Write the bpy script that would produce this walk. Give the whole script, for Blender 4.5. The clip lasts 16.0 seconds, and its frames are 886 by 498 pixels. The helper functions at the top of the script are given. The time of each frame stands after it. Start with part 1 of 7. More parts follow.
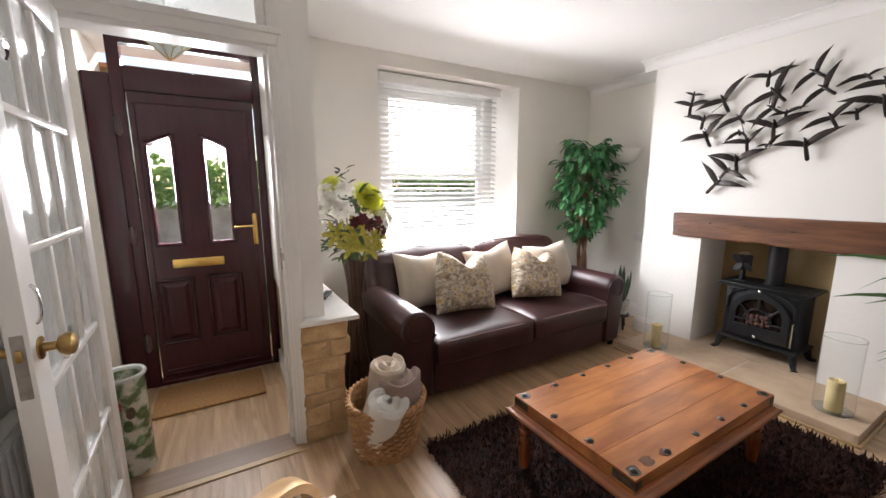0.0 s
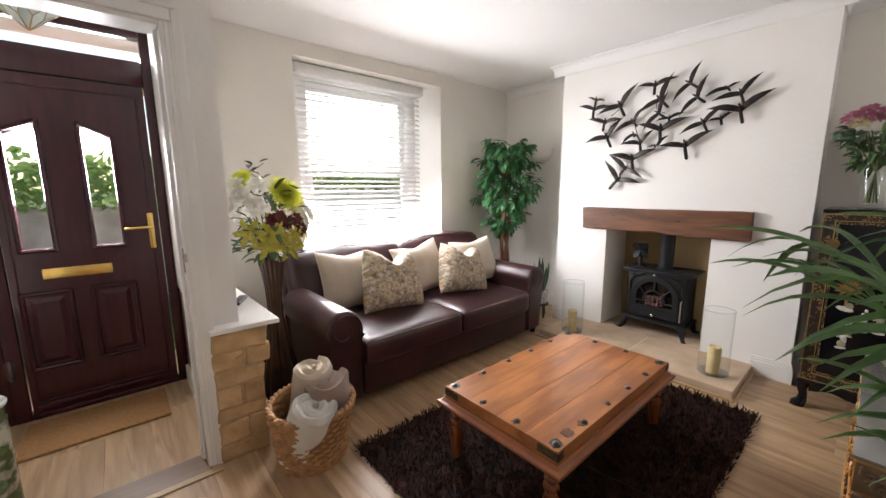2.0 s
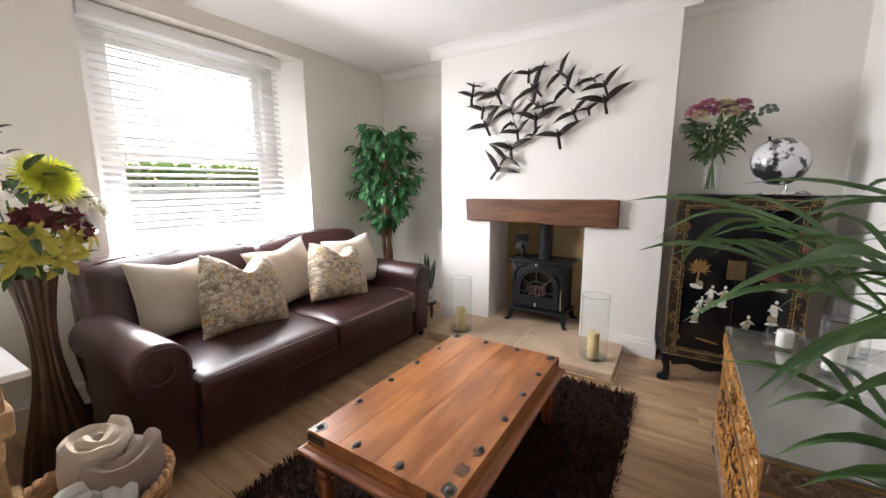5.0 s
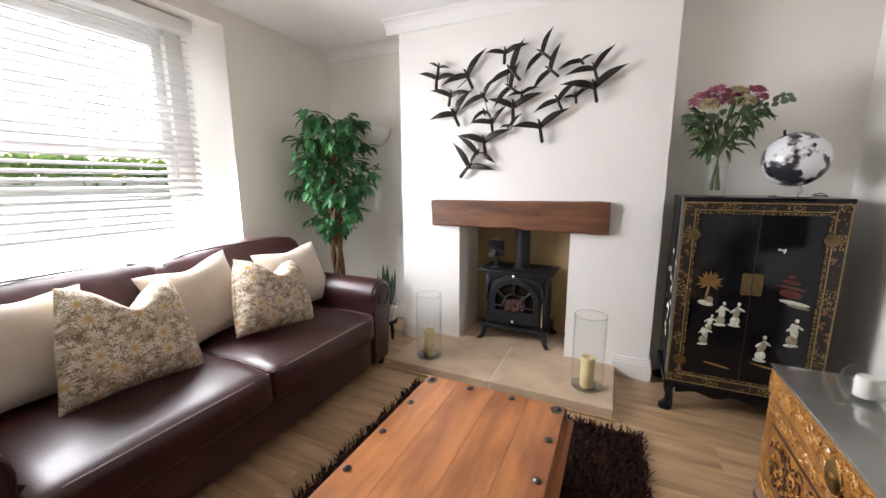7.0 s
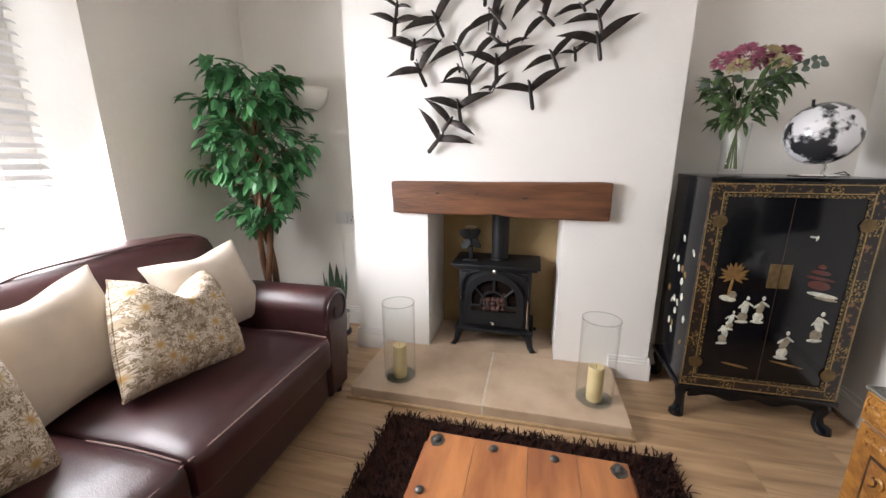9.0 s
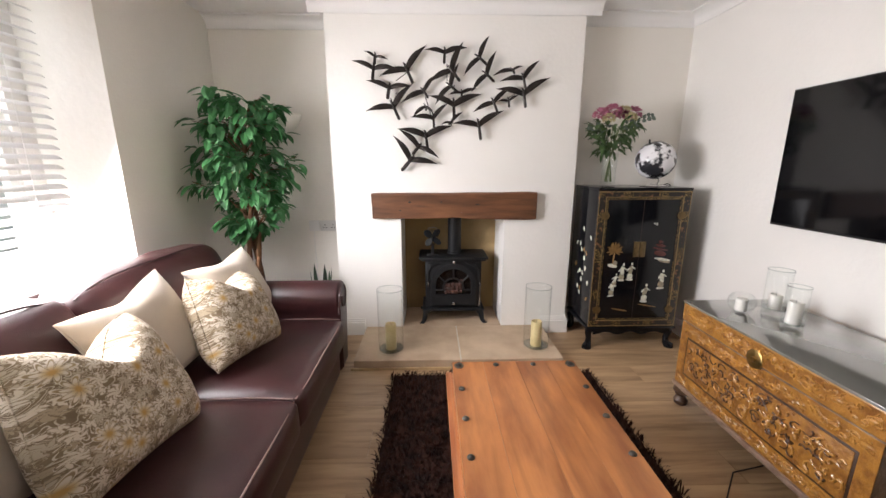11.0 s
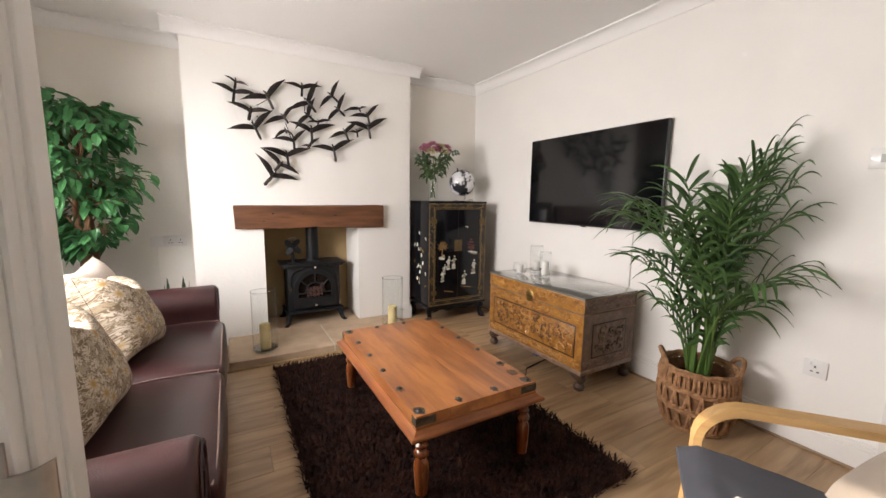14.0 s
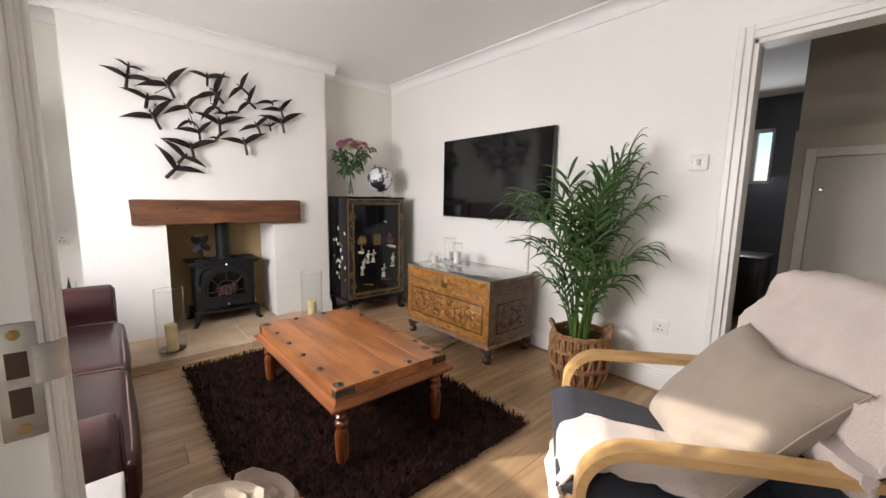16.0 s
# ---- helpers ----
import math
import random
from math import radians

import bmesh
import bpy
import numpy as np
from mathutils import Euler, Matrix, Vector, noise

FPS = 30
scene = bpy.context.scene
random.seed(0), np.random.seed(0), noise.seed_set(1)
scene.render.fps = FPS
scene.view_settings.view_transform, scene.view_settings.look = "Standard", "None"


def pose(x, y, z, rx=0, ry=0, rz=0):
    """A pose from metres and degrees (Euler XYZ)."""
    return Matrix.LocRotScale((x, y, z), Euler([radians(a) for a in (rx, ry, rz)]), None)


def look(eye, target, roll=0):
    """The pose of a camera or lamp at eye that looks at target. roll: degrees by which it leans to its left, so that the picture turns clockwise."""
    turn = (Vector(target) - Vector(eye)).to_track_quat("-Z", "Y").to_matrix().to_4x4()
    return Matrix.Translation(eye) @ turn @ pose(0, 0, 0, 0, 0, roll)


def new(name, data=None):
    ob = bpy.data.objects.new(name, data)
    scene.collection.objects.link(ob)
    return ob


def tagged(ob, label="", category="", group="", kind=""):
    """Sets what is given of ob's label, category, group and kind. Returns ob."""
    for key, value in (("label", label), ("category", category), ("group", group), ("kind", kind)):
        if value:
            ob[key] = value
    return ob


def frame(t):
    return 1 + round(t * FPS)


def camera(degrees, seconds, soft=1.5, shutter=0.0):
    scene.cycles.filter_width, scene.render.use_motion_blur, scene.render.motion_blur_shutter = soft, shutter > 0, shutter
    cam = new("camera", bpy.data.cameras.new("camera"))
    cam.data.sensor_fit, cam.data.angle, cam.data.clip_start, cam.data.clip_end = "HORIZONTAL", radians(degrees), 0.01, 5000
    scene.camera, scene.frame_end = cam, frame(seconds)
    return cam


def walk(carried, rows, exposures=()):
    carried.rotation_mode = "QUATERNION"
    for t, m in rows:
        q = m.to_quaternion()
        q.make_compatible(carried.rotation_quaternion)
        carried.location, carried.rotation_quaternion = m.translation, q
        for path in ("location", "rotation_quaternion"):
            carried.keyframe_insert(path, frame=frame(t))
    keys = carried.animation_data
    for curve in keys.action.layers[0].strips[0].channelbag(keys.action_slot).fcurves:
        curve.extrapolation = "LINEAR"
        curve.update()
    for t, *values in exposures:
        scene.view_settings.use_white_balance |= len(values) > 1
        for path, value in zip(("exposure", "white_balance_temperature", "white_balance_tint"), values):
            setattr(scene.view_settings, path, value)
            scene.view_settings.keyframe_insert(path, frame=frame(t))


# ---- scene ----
cam = camera(99.2, 16.0)

PATH = [
    (0, (0.484, 1.333, 1.333), (1.466, 3.045, 1.006), -0.1),
    (0.5, (0.475, 1.326, 1.315), (1.52, 3.002, 0.998), -0.1),
    (1, (0.476, 1.321, 1.309), (1.595, 2.948, 0.993), -0.1),
    (1.5, (0.481, 1.318, 1.309), (1.686, 2.881, 0.985), -0.1),
    (2, (0.499, 1.331, 1.293), (1.789, 2.826, 0.974), -0.3),
    (2.5, (0.554, 1.359, 1.278), (1.93, 2.773, 0.951), -0.3),
    (3, (0.638, 1.379, 1.25), (2.081, 2.725, 0.921), -0.5),
    (3.5, (0.701, 1.403, 1.246), (2.202, 2.681, 0.911), -0.4),
    (4, (0.749, 1.421, 1.236), (2.305, 2.631, 0.899), -0.4),
    (6.5, (1.031, 1.738, 1.228), (2.8, 2.609, 0.889), -0.2),
    (7, (1.196, 1.834, 1.247), (2.98, 2.667, 0.897), -0.2),
    (7.5, (1.379, 1.963, 1.25), (3.214, 2.68, 0.902), -0.2),
    (8, (1.537, 2.07, 1.236), (3.42, 2.639, 0.874), -0.2),
    (8.5, (1.64, 2.174, 1.247), (3.532, 2.663, 0.822), -0.2),
    (8.7, (1.631, 2.218, 1.25), (3.517, 2.704, 0.794), -0.2),
    (11, (0.942, 2.66, 1.319), (2.893, 2.602, 0.883), 0.0),
    (11.5, (0.811, 2.802, 1.302), (2.763, 2.577, 0.928), 0.2),
    (12, (0.709, 2.895, 1.279), (2.656, 2.55, 0.984), 0.4),
    (12.5, (0.616, 2.969, 1.273), (2.518, 2.42, 0.993), 0.3),
    (13, (0.525, 3.054, 1.238), (2.359, 2.301, 0.972), 0.6),
    (13.5, (0.466, 3.103, 1.227), (2.237, 2.214, 0.959), 0.7),
    (14, (0.39, 3.135, 1.191), (2.112, 2.154, 0.926), 0.8),
    (14.5, (0.326, 3.167, 1.171), (2.016, 2.129, 0.909), 0.9),
    (15, (0.265, 3.203, 1.165), (1.921, 2.112, 0.904), 0.8),
    (15.5, (0.22, 3.197, 1.164), (1.816, 2.021, 0.903), 0.9),
    (16, (0.209, 3.199, 1.159), (1.698, 1.889, 0.896), 1.0),
]
EXPOSURES = [(0, 0.46, 6400, 14), (2, 0.47, 6450, 14), (3.5, 0.53, 6400, 14), (6.5, 0.54, 6300, 14), (8.5, 0.60, 6350, 14), (11, 0.48, 6550, 15), (12.5, 0.42, 6650, 15), (14, 0.43, 6850, 15), (16, 0.38, 6600, 14)]
walk(cam, [(t, look(eye, target, roll)) for t, eye, target, roll in PATH], EXPOSURES)

# ---- world, sun and large lights ----
world = bpy.data.worlds.new("world")
scene.world = world
world.use_nodes = True
SUN_WAY = Vector((0.48, 0.83, 0.468)).normalized()      # towards the sun
wn = world.node_tree
sky = wn.nodes.new("ShaderNodeTexSky")
sky.sky_type = "NISHITA"
sky.sun_disc = False
sky.sun_elevation = math.asin(SUN_WAY.z)
sky.sun_rotation = math.atan2(SUN_WAY.x, SUN_WAY.y)
wn.links.new(sky.outputs[0], wn.nodes["Background"].inputs[0])
wn.nodes["Background"].inputs[1].default_value = 0.15

sun = new("sun", bpy.data.lights.new("sun", "SUN"))
sun.data.energy, sun.data.angle, sun.data.color = 5.0, radians(0.6), (1.0, 0.94, 0.84)
sun.matrix_world = look(SUN_WAY * 30, (0, 0, 0))


def area(name, eye, target, w, h, watts, color=(1, 1, 1), spread=180):
    data = bpy.data.lights.new(name, "AREA")
    data.spread = radians(spread)
    data.shape, data.size, data.size_y, data.energy, data.color = "RECTANGLE", w, h, watts, color
    ob = new(name, data)
    ob.matrix_world = look(eye, target)
    return ob


area("window_daylight", (2.31, 4.42, 1.32), (2.25, 1.5, 0.08), 1.24, 1.00, 67, (0.97, 0.97, 0.98), 166)
area("window_sky", (2.31, 4.95, 1.75), (2.2, 1.2, 0.9), 1.30, 1.00, 14, (0.93, 0.97, 1.0))
area("fanlight_daylight", (0.34, 4.60, 2.09), (0.36, 3.0, 0.6), 0.66, 0.13, 13, (0.95, 0.98, 1.0))
area("door_pane_daylight", (0.34, 4.50, 1.42), (0.42, 3.0, 0.7), 0.42, 0.45, 28, (0.97, 0.98, 1.0))
area("kitchen_daylight", (1.17, -2.50, 1.72), (0.8, 0.0, 0.9), 0.30, 0.60, 7, (0.90, 0.95, 1.0))

# ---- helpers for meshes ----
def mesh_of(bm, name, smooth=True):
    me = bpy.data.meshes.new(name)
    bmesh.ops.recalc_face_normals(bm, faces=bm.faces)
    bm.to_mesh(me)
    bm.free()
    if smooth:
        me.polygons.foreach_set("use_smooth", [True] * len(me.polygons))
        me.set_sharp_from_angle(angle=radians(38))
    return me


def part(name, bm, material, parent=None, label="", smooth=True):
    ob = new(name, mesh_of(bm, name, smooth))
    ob.data.materials.append(material)
    if parent is not None:
        ob.parent = parent
    if label:
        tagged(ob, label)
    return ob


def thing(name, m, label, category, group="", kind=""):
    ob = new(name)
    ob.matrix_world = m
    ob.empty_display_size = 0.1
    return tagged(ob, label, category, group, kind)


def setting(name, bm, material, label, category, smooth=False):
    return tagged(part(name, bm, material, None, "", smooth), label, category, "", "structure")


def box(bm, x0, x1, y0, y1, z0, z1, bevel=0.0, seg=2, m=None):
    made = bmesh.ops.create_cube(bm, size=1.0)["verts"]
    for v in made:
        v.co = Vector((x0 + (v.co.x + 0.5) * (x1 - x0), y0 + (v.co.y + 0.5) * (y1 - y0), z0 + (v.co.z + 0.5) * (z1 - z0)))
    if m is not None:
        for v in made:
            v.co = m @ v.co
    if bevel:
        edges = {e for v in made for e in v.link_edges}
        bmesh.ops.bevel(bm, geom=list(edges), offset=bevel, segments=seg, profile=0.5, affect="EDGES", clamp_overlap=True)
    return bm


def boxes(*rows, bevel=0.0):
    bm = bmesh.new()
    for r in rows:
        box(bm, *r, bevel=bevel)
    return bm


def lathe(bm, profile, n=28, cx=0.0, cy=0.0, wobble=None, cap=True):
    rings = []
    for r, z in profile:
        ring = []
        for i in range(n):
            a = 2 * math.pi * i / n
            k = 1.0 if wobble is None else wobble(a, z)
            ring.append(bm.verts.new((cx + r * k * math.cos(a), cy + r * k * math.sin(a), z)))
        rings.append(ring)
    for a, b in zip(rings, rings[1:]):
        for i in range(n):
            bm.faces.new((a[i], a[(i + 1) % n], b[(i + 1) % n], b[i]))
    if cap:
        bm.faces.new(rings[0][::-1])
        bm.faces.new(rings[-1])
    return bm


def tube(bm, pts, radius, n=8, flat=1.0, cap=True):
    """A tube along pts; radius is a number or a function of 0..1; flat squashes it."""
    pts = [Vector(p) for p in pts]
    rings, last = [], None
    for i, p in enumerate(pts):
        d = (pts[min(i + 1, len(pts) - 1)] - pts[max(i - 1, 0)]).normalized()
        if last is None:
            ref = Vector((0, 0, 1)) if abs(d.z) < 0.9 else Vector((1, 0, 0))
            side = d.cross(ref).normalized()
        else:
            side = (last - d * last.dot(d)).normalized()
        last = side
        up = side.cross(d)
        r = radius(i / (len(pts) - 1)) if callable(radius) else radius
        rings.append([bm.verts.new(p + side * r * math.cos(2 * math.pi * k / n) + up * r * flat * math.sin(2 * math.pi * k / n)) for k in range(n)])
    for a, b in zip(rings, rings[1:]):
        for k in range(n):
            bm.faces.new((a[k], a[(k + 1) % n], b[(k + 1) % n], b[k]))
    if cap:
        bm.faces.new(rings[0][::-1])
        bm.faces.new(rings[-1])
    return bm


def extrude(bm, outline, axis, a, b, bevel=0.0, seg=2):
    """A closed outline in the two other axes, drawn out along axis from a to b."""
    def at(p, t):
        return {"x": (t, p[0], p[1]), "y": (p[0], t, p[1]), "z": (p[0], p[1], t)}[axis]
    one = [bm.verts.new(at(p, a)) for p in outline]
    two = [bm.verts.new(at(p, b)) for p in outline]
    n = len(outline)
    caps = [bm.faces.new(one), bm.faces.new(two[::-1])]
    for i in range(n):
        bm.faces.new((one[i], two[i], two[(i + 1) % n], one[(i + 1) % n]))
    if bevel:
        edges = list({e for f in caps for e in f.edges})
        bmesh.ops.bevel(bm, geom=edges, offset=bevel, segments=seg, profile=0.5, affect="EDGES", clamp_overlap=True)
    return bm


def soft_box(bm, c, h, r, n=12, shape=None):
    """A box of half sizes h round c with rounded edges of radius r; shape(p) moves its points."""
    def grid():
        e = [-1 + 0.09 * i for i in range(3)]
        mid = [-0.7 + 1.4 * i / (n - 1) for i in range(n)]
        return e + mid + [-v for v in reversed(e)]
    g, c, h = grid(), Vector(c), Vector(h)
    cache = {}
    def vert(p):
        key = tuple(round(v, 5) for v in p)
        if key not in cache:
            q = Vector(p) * 1.0
            s = Vector((q.x * h.x, q.y * h.y, q.z * h.z))
            k = Vector([max(-(h[i] - r), min(h[i] - r, s[i])) for i in range(3)])
            d = s - k
            if d.length > 1e-9:
                s = k + d.normalized() * r * min(1.0, d.length / r if max(abs(v) for v in q) < 0.999 else 1.0)
            if shape:
                s = shape(s)
            cache[key] = bm.verts.new(c + s)
        return cache[key]
    for axis in range(3):
        for sign in (-1, 1):
            for i in range(len(g) - 1):
                for j in range(len(g) - 1):
                    quad = []
                    for u, v in ((g[i], g[j]), (g[i + 1], g[j]), (g[i + 1], g[j + 1]), (g[i], g[j + 1])):
                        p = [u, v]
                        p.insert(axis, sign)
                        quad.append(vert(p))
                    if len(set(quad)) == 4:
                        bm.faces.new(quad)
    return bm


def turned(bm, m):
    bmesh.ops.transform(bm, matrix=m, verts=bm.verts)
    return bm


def arc(cx, cz, r, a0, a1, n):
    return [(cx + r * math.cos(radians(a0 + (a1 - a0) * i / n)), cz + r * math.sin(radians(a0 + (a1 - a0) * i / n))) for i in range(n + 1)]


# ---- materials ----
def mat(name, colour, rough=0.5, metal=0.0, spread=0.0, scale=4.0, stretch=(1, 1, 1), bump=0.0, bump_scale=60.0, second=None, cut=(0.35, 0.65), coat=0.0, per_piece=0.0, rough_spread=0.08, detail=6.0, sheen=0.0):
    """A surface in two tones mixed by noise, with fine relief and uneven gloss."""
    m = bpy.data.materials.new(name)
    m.use_nodes = True
    t = m.node_tree
    n, l = t.nodes, t.links
    b = n["Principled BSDF"]
    b.inputs["Metallic"].default_value = metal
    b.inputs["Coat Weight"].default_value = coat
    b.inputs["Coat Roughness"].default_value = 0.12
    if sheen:
        b.inputs["Sheen Weight"].default_value = sheen
    where = n.new("ShaderNodeTexCoord")
    mapping = n.new("ShaderNodeMapping")
    mapping.inputs["Scale"].default_value = stretch
    l.new(where.outputs["Object"], mapping.inputs[0])
    big = n.new("ShaderNodeTexNoise")
    big.inputs["Scale"].default_value, big.inputs["Detail"].default_value = scale, detail
    l.new(mapping.outputs[0], big.inputs["Vector"])
    ramp = n.new("ShaderNodeValToRGB")
    other = second if second else tuple(max(0.0, v * (1 - spread)) for v in colour)
    ramp.color_ramp.elements[0].color, ramp.color_ramp.elements[1].color = (*other, 1), (*colour, 1)
    ramp.color_ramp.elements[0].position, ramp.color_ramp.elements[1].position = cut
    l.new(big.outputs["Fac"], ramp.inputs[0])
    last = ramp.outputs[0]
    if per_piece:
        info = n.new("ShaderNodeObjectInfo")
        hsv = n.new("ShaderNodeHueSaturation")
        rng = n.new("ShaderNodeMapRange")
        rng.inputs["To Min"].default_value, rng.inputs["To Max"].default_value = 1 - per_piece, 1 + per_piece
        l.new(info.outputs["Random"], rng.inputs[0])
        l.new(rng.outputs[0], hsv.inputs["Value"])
        l.new(last, hsv.inputs["Color"])
        last = hsv.outputs[0]
        off = n.new("ShaderNodeVectorMath")
        off.operation = "SCALE"
        off.inputs[0].default_value = (7.1, 3.3, 5.7)
        l.new(info.outputs["Random"], off.inputs["Scale"])
        l.new(off.outputs[0], mapping.inputs["Location"])
    l.new(last, b.inputs["Base Color"])
    fine = n.new("ShaderNodeTexNoise")
    fine.inputs["Scale"].default_value, fine.inputs["Detail"].default_value = bump_scale, 4.0
    l.new(mapping.outputs[0], fine.inputs["Vector"])
    rr = n.new("ShaderNodeMapRange")
    rr.inputs["To Min"].default_value, rr.inputs["To Max"].default_value = max(0.02, rough - rough_spread), min(1.0, rough + rough_spread)
    l.new(big.outputs["Fac"], rr.inputs[0])
    l.new(rr.outputs[0], b.inputs["Roughness"])
    if bump:
        bp = n.new("ShaderNodeBump")
        bp.inputs["Strength"].default_value, bp.inputs["Distance"].default_value = min(1.0, bump), 0.01
        l.new(fine.outputs["Fac"], bp.inputs["Height"])
        l.new(bp.outputs[0], b.inputs["Normal"])
    return m


def glass_mat(name, tint=(1, 1, 1), gloss=1.0, rough=0.0):
    """Thin clear glass: light goes straight through, and gloss grows towards grazing angles."""
    m = bpy.data.materials.new(name)
    m.use_nodes = True
    n, l = m.node_tree.nodes, m.node_tree.links
    n.remove(n["Principled BSDF"])
    clear = n.new("ShaderNodeBsdfTransparent")
    clear.inputs[0].default_value = (*tint, 1)
    shine = n.new("ShaderNodeBsdfGlossy")
    shine.inputs["Roughness"].default_value = rough
    fr = n.new("ShaderNodeLayerWeight")
    fr.inputs["Blend"].default_value = 0.5
    power = n.new("ShaderNodeMath")
    power.operation = "POWER"
    power.inputs[1].default_value = 5.0
    l.new(fr.outputs["Facing"], power.inputs[0])
    k = n.new("ShaderNodeMath")
    k.operation = "MULTIPLY_ADD"
    k.inputs[1].default_value, k.inputs[2].default_value = 0.75 * gloss, 0.018 * gloss
    l.new(power.outputs[0], k.inputs[0])
    mix = n.new("ShaderNodeMixShader")
    l.new(k.outputs[0], mix.inputs[0])
    l.new(clear.outputs[0], mix.inputs[1])
    l.new(shine.outputs[0], mix.inputs[2])
    l.new(mix.outputs[0], n["Material Output"].inputs[0])
    return m


def translucent(m, share):
    """Lets light through a leaf or petal."""
    n, l = m.node_tree.nodes, m.node_tree.links
    b = n["Principled BSDF"]
    back = n.new("ShaderNodeBsdfTranslucent")
    l.new(b.inputs["Base Color"].links[0].from_socket, back.inputs[0])
    mix = n.new("ShaderNodeMixShader")
    mix.inputs[0].default_value = share
    l.new(b.outputs[0], mix.inputs[1])
    l.new(back.outputs[0], mix.inputs[2])
    l.new(mix.outputs[0], n["Material Output"].inputs[0])
    return m


def voronoi_bump(m, scale, strength, distance=0.002):
    t = m.node_tree
    b = t.nodes["Principled BSDF"]
    where = t.nodes.new("ShaderNodeTexCoord")
    v = t.nodes.new("ShaderNodeTexVoronoi")
    v.inputs["Scale"].default_value = scale
    t.links.new(where.outputs["Object"], v.inputs["Vector"])
    bp = t.nodes.new("ShaderNodeBump")
    bp.inputs["Strength"].default_value, bp.inputs["Distance"].default_value = strength, distance
    t.links.new(v.outputs["Distance"], bp.inputs["Height"])
    t.links.new(bp.outputs[0], b.inputs["Normal"])
    return m


def grain(m, dark, scale, stretch, cut=(0.50, 0.62), share=0.75, warp=0.6):
    """Lays darker, wandering fibres over a wood."""
    n, l = m.node_tree.nodes, m.node_tree.links
    b = n["Principled BSDF"]
    under = b.inputs["Base Color"].links[0].from_socket
    where, mp, tex = n.new("ShaderNodeTexCoord"), n.new("ShaderNodeMapping"), n.new("ShaderNodeTexNoise")
    mp.inputs["Scale"].default_value = stretch
    info, off = n.new("ShaderNodeObjectInfo"), n.new("ShaderNodeVectorMath")
    off.operation = "SCALE"
    off.inputs[0].default_value = (9.3, 4.1, 6.7)
    l.new(info.outputs["Random"], off.inputs["Scale"])
    l.new(off.outputs[0], mp.inputs["Location"])
    l.new(where.outputs["Object"], mp.inputs[0])
    l.new(mp.outputs[0], tex.inputs["Vector"])
    tex.inputs["Scale"].default_value, tex.inputs["Detail"].default_value, tex.inputs["Distortion"].default_value = scale, 7.0, warp
    ramp = n.new("ShaderNodeValToRGB")
    ramp.color_ramp.elements[0].position, ramp.color_ramp.elements[1].position = cut
    ramp.color_ramp.elements[1].color = (share, share, share, 1)
    l.new(tex.outputs["Fac"], ramp.inputs[0])
    mix = n.new("ShaderNodeMix")
    mix.data_type = "RGBA"
    mix.inputs["B"].default_value = (*dark, 1)
    l.new(under, mix.inputs["A"])
    l.new(ramp.outputs[0], mix.inputs["Factor"])
    l.new(mix.outputs["Result"], b.inputs["Base Color"])
    return m


WALL = mat("painted_wall", (0.84, 0.807, 0.745), 0.7, spread=0.05, scale=1.3, bump=0.12, bump_scale=55)
WALL_WHITE = mat("white_wall_paint", (0.85, 0.83, 0.79), 0.65, spread=0.04, scale=1.5, bump=0.18, bump_scale=35)
CEIL = mat("ceiling_paint", (0.85, 0.84, 0.82), 0.8, spread=0.03, scale=1.0, bump=0.05)
GLOSS = mat("white_gloss_paint", (0.83, 0.81, 0.775), 0.32, spread=0.05, scale=3, bump=0.012, bump_scale=30)
PLANK = mat("oak_laminate", (0.50, 0.335, 0.19), 0.40, second=(0.34, 0.215, 0.115), scale=2.2, stretch=(9, 1.0, 1), cut=(0.3, 0.62), bump=0.08, bump_scale=14, per_piece=0.10, rough_spread=0.06)
GROOVE = mat("dark_groove", (0.05, 0.022, 0.010), 0.5, spread=0.3, scale=20)
UPVC_RED = mat("rosewood_upvc", (0.052, 0.010, 0.016), 0.26, second=(0.040, 0.008, 0.012), scale=3, stretch=(9, 9, 1), bump=0.008, bump_scale=30, rough_spread=0.02)
BRASS = mat("polished_brass", (0.78, 0.52, 0.16), 0.24, metal=1.0, spread=0.15, scale=14)
OLD_BRASS = mat("tarnished_brass", (0.50, 0.34, 0.13), 0.32, metal=1.0, spread=0.4, scale=30)
STEEL = mat("worn_steel", (0.55, 0.52, 0.48), 0.33, metal=1.0, spread=0.35, scale=25)
CHROME = mat("chrome", (0.8, 0.8, 0.8), 0.12, metal=1.0, spread=0.05)
LEATHER = voronoi_bump(mat("burgundy_leather", (0.056, 0.017, 0.018), 0.37, second=(0.030, 0.009, 0.010), scale=5, coat=0.12), 260, 0.25)
STITCH = mat("pale_piping", (0.30, 0.20, 0.17), 0.6, spread=0.2, scale=40)
LINEN = mat("cream_linen", (0.56, 0.48, 0.385), 0.9, spread=0.12, scale=9, bump=0.35, bump_scale=420, sheen=0.3)
GLASS = glass_mat("clear_glass", (0.985, 0.992, 0.99), 0.7)
GLASS_EDGE = glass_mat("thick_glass_edge", (0.84, 0.87, 0.865), 2.0)
PANE = glass_mat("window_glass", (0.99, 1.0, 0.995), 0.8)
BLACK_LACQUER = mat("black_lacquer", (0.006, 0.006, 0.008), 0.13, spread=0.3, scale=3)
BLACK_LACQUER.node_tree.nodes["Principled BSDF"].inputs["Specular IOR Level"].default_value = 0.3
IRON = mat("black_cast_iron", (0.012, 0.0125, 0.014), 0.52, spread=0.3, scale=12, bump=0.15, bump_scale=160)
IRON.node_tree.nodes["Principled BSDF"].inputs["Specular IOR Level"].default_value = 0.3
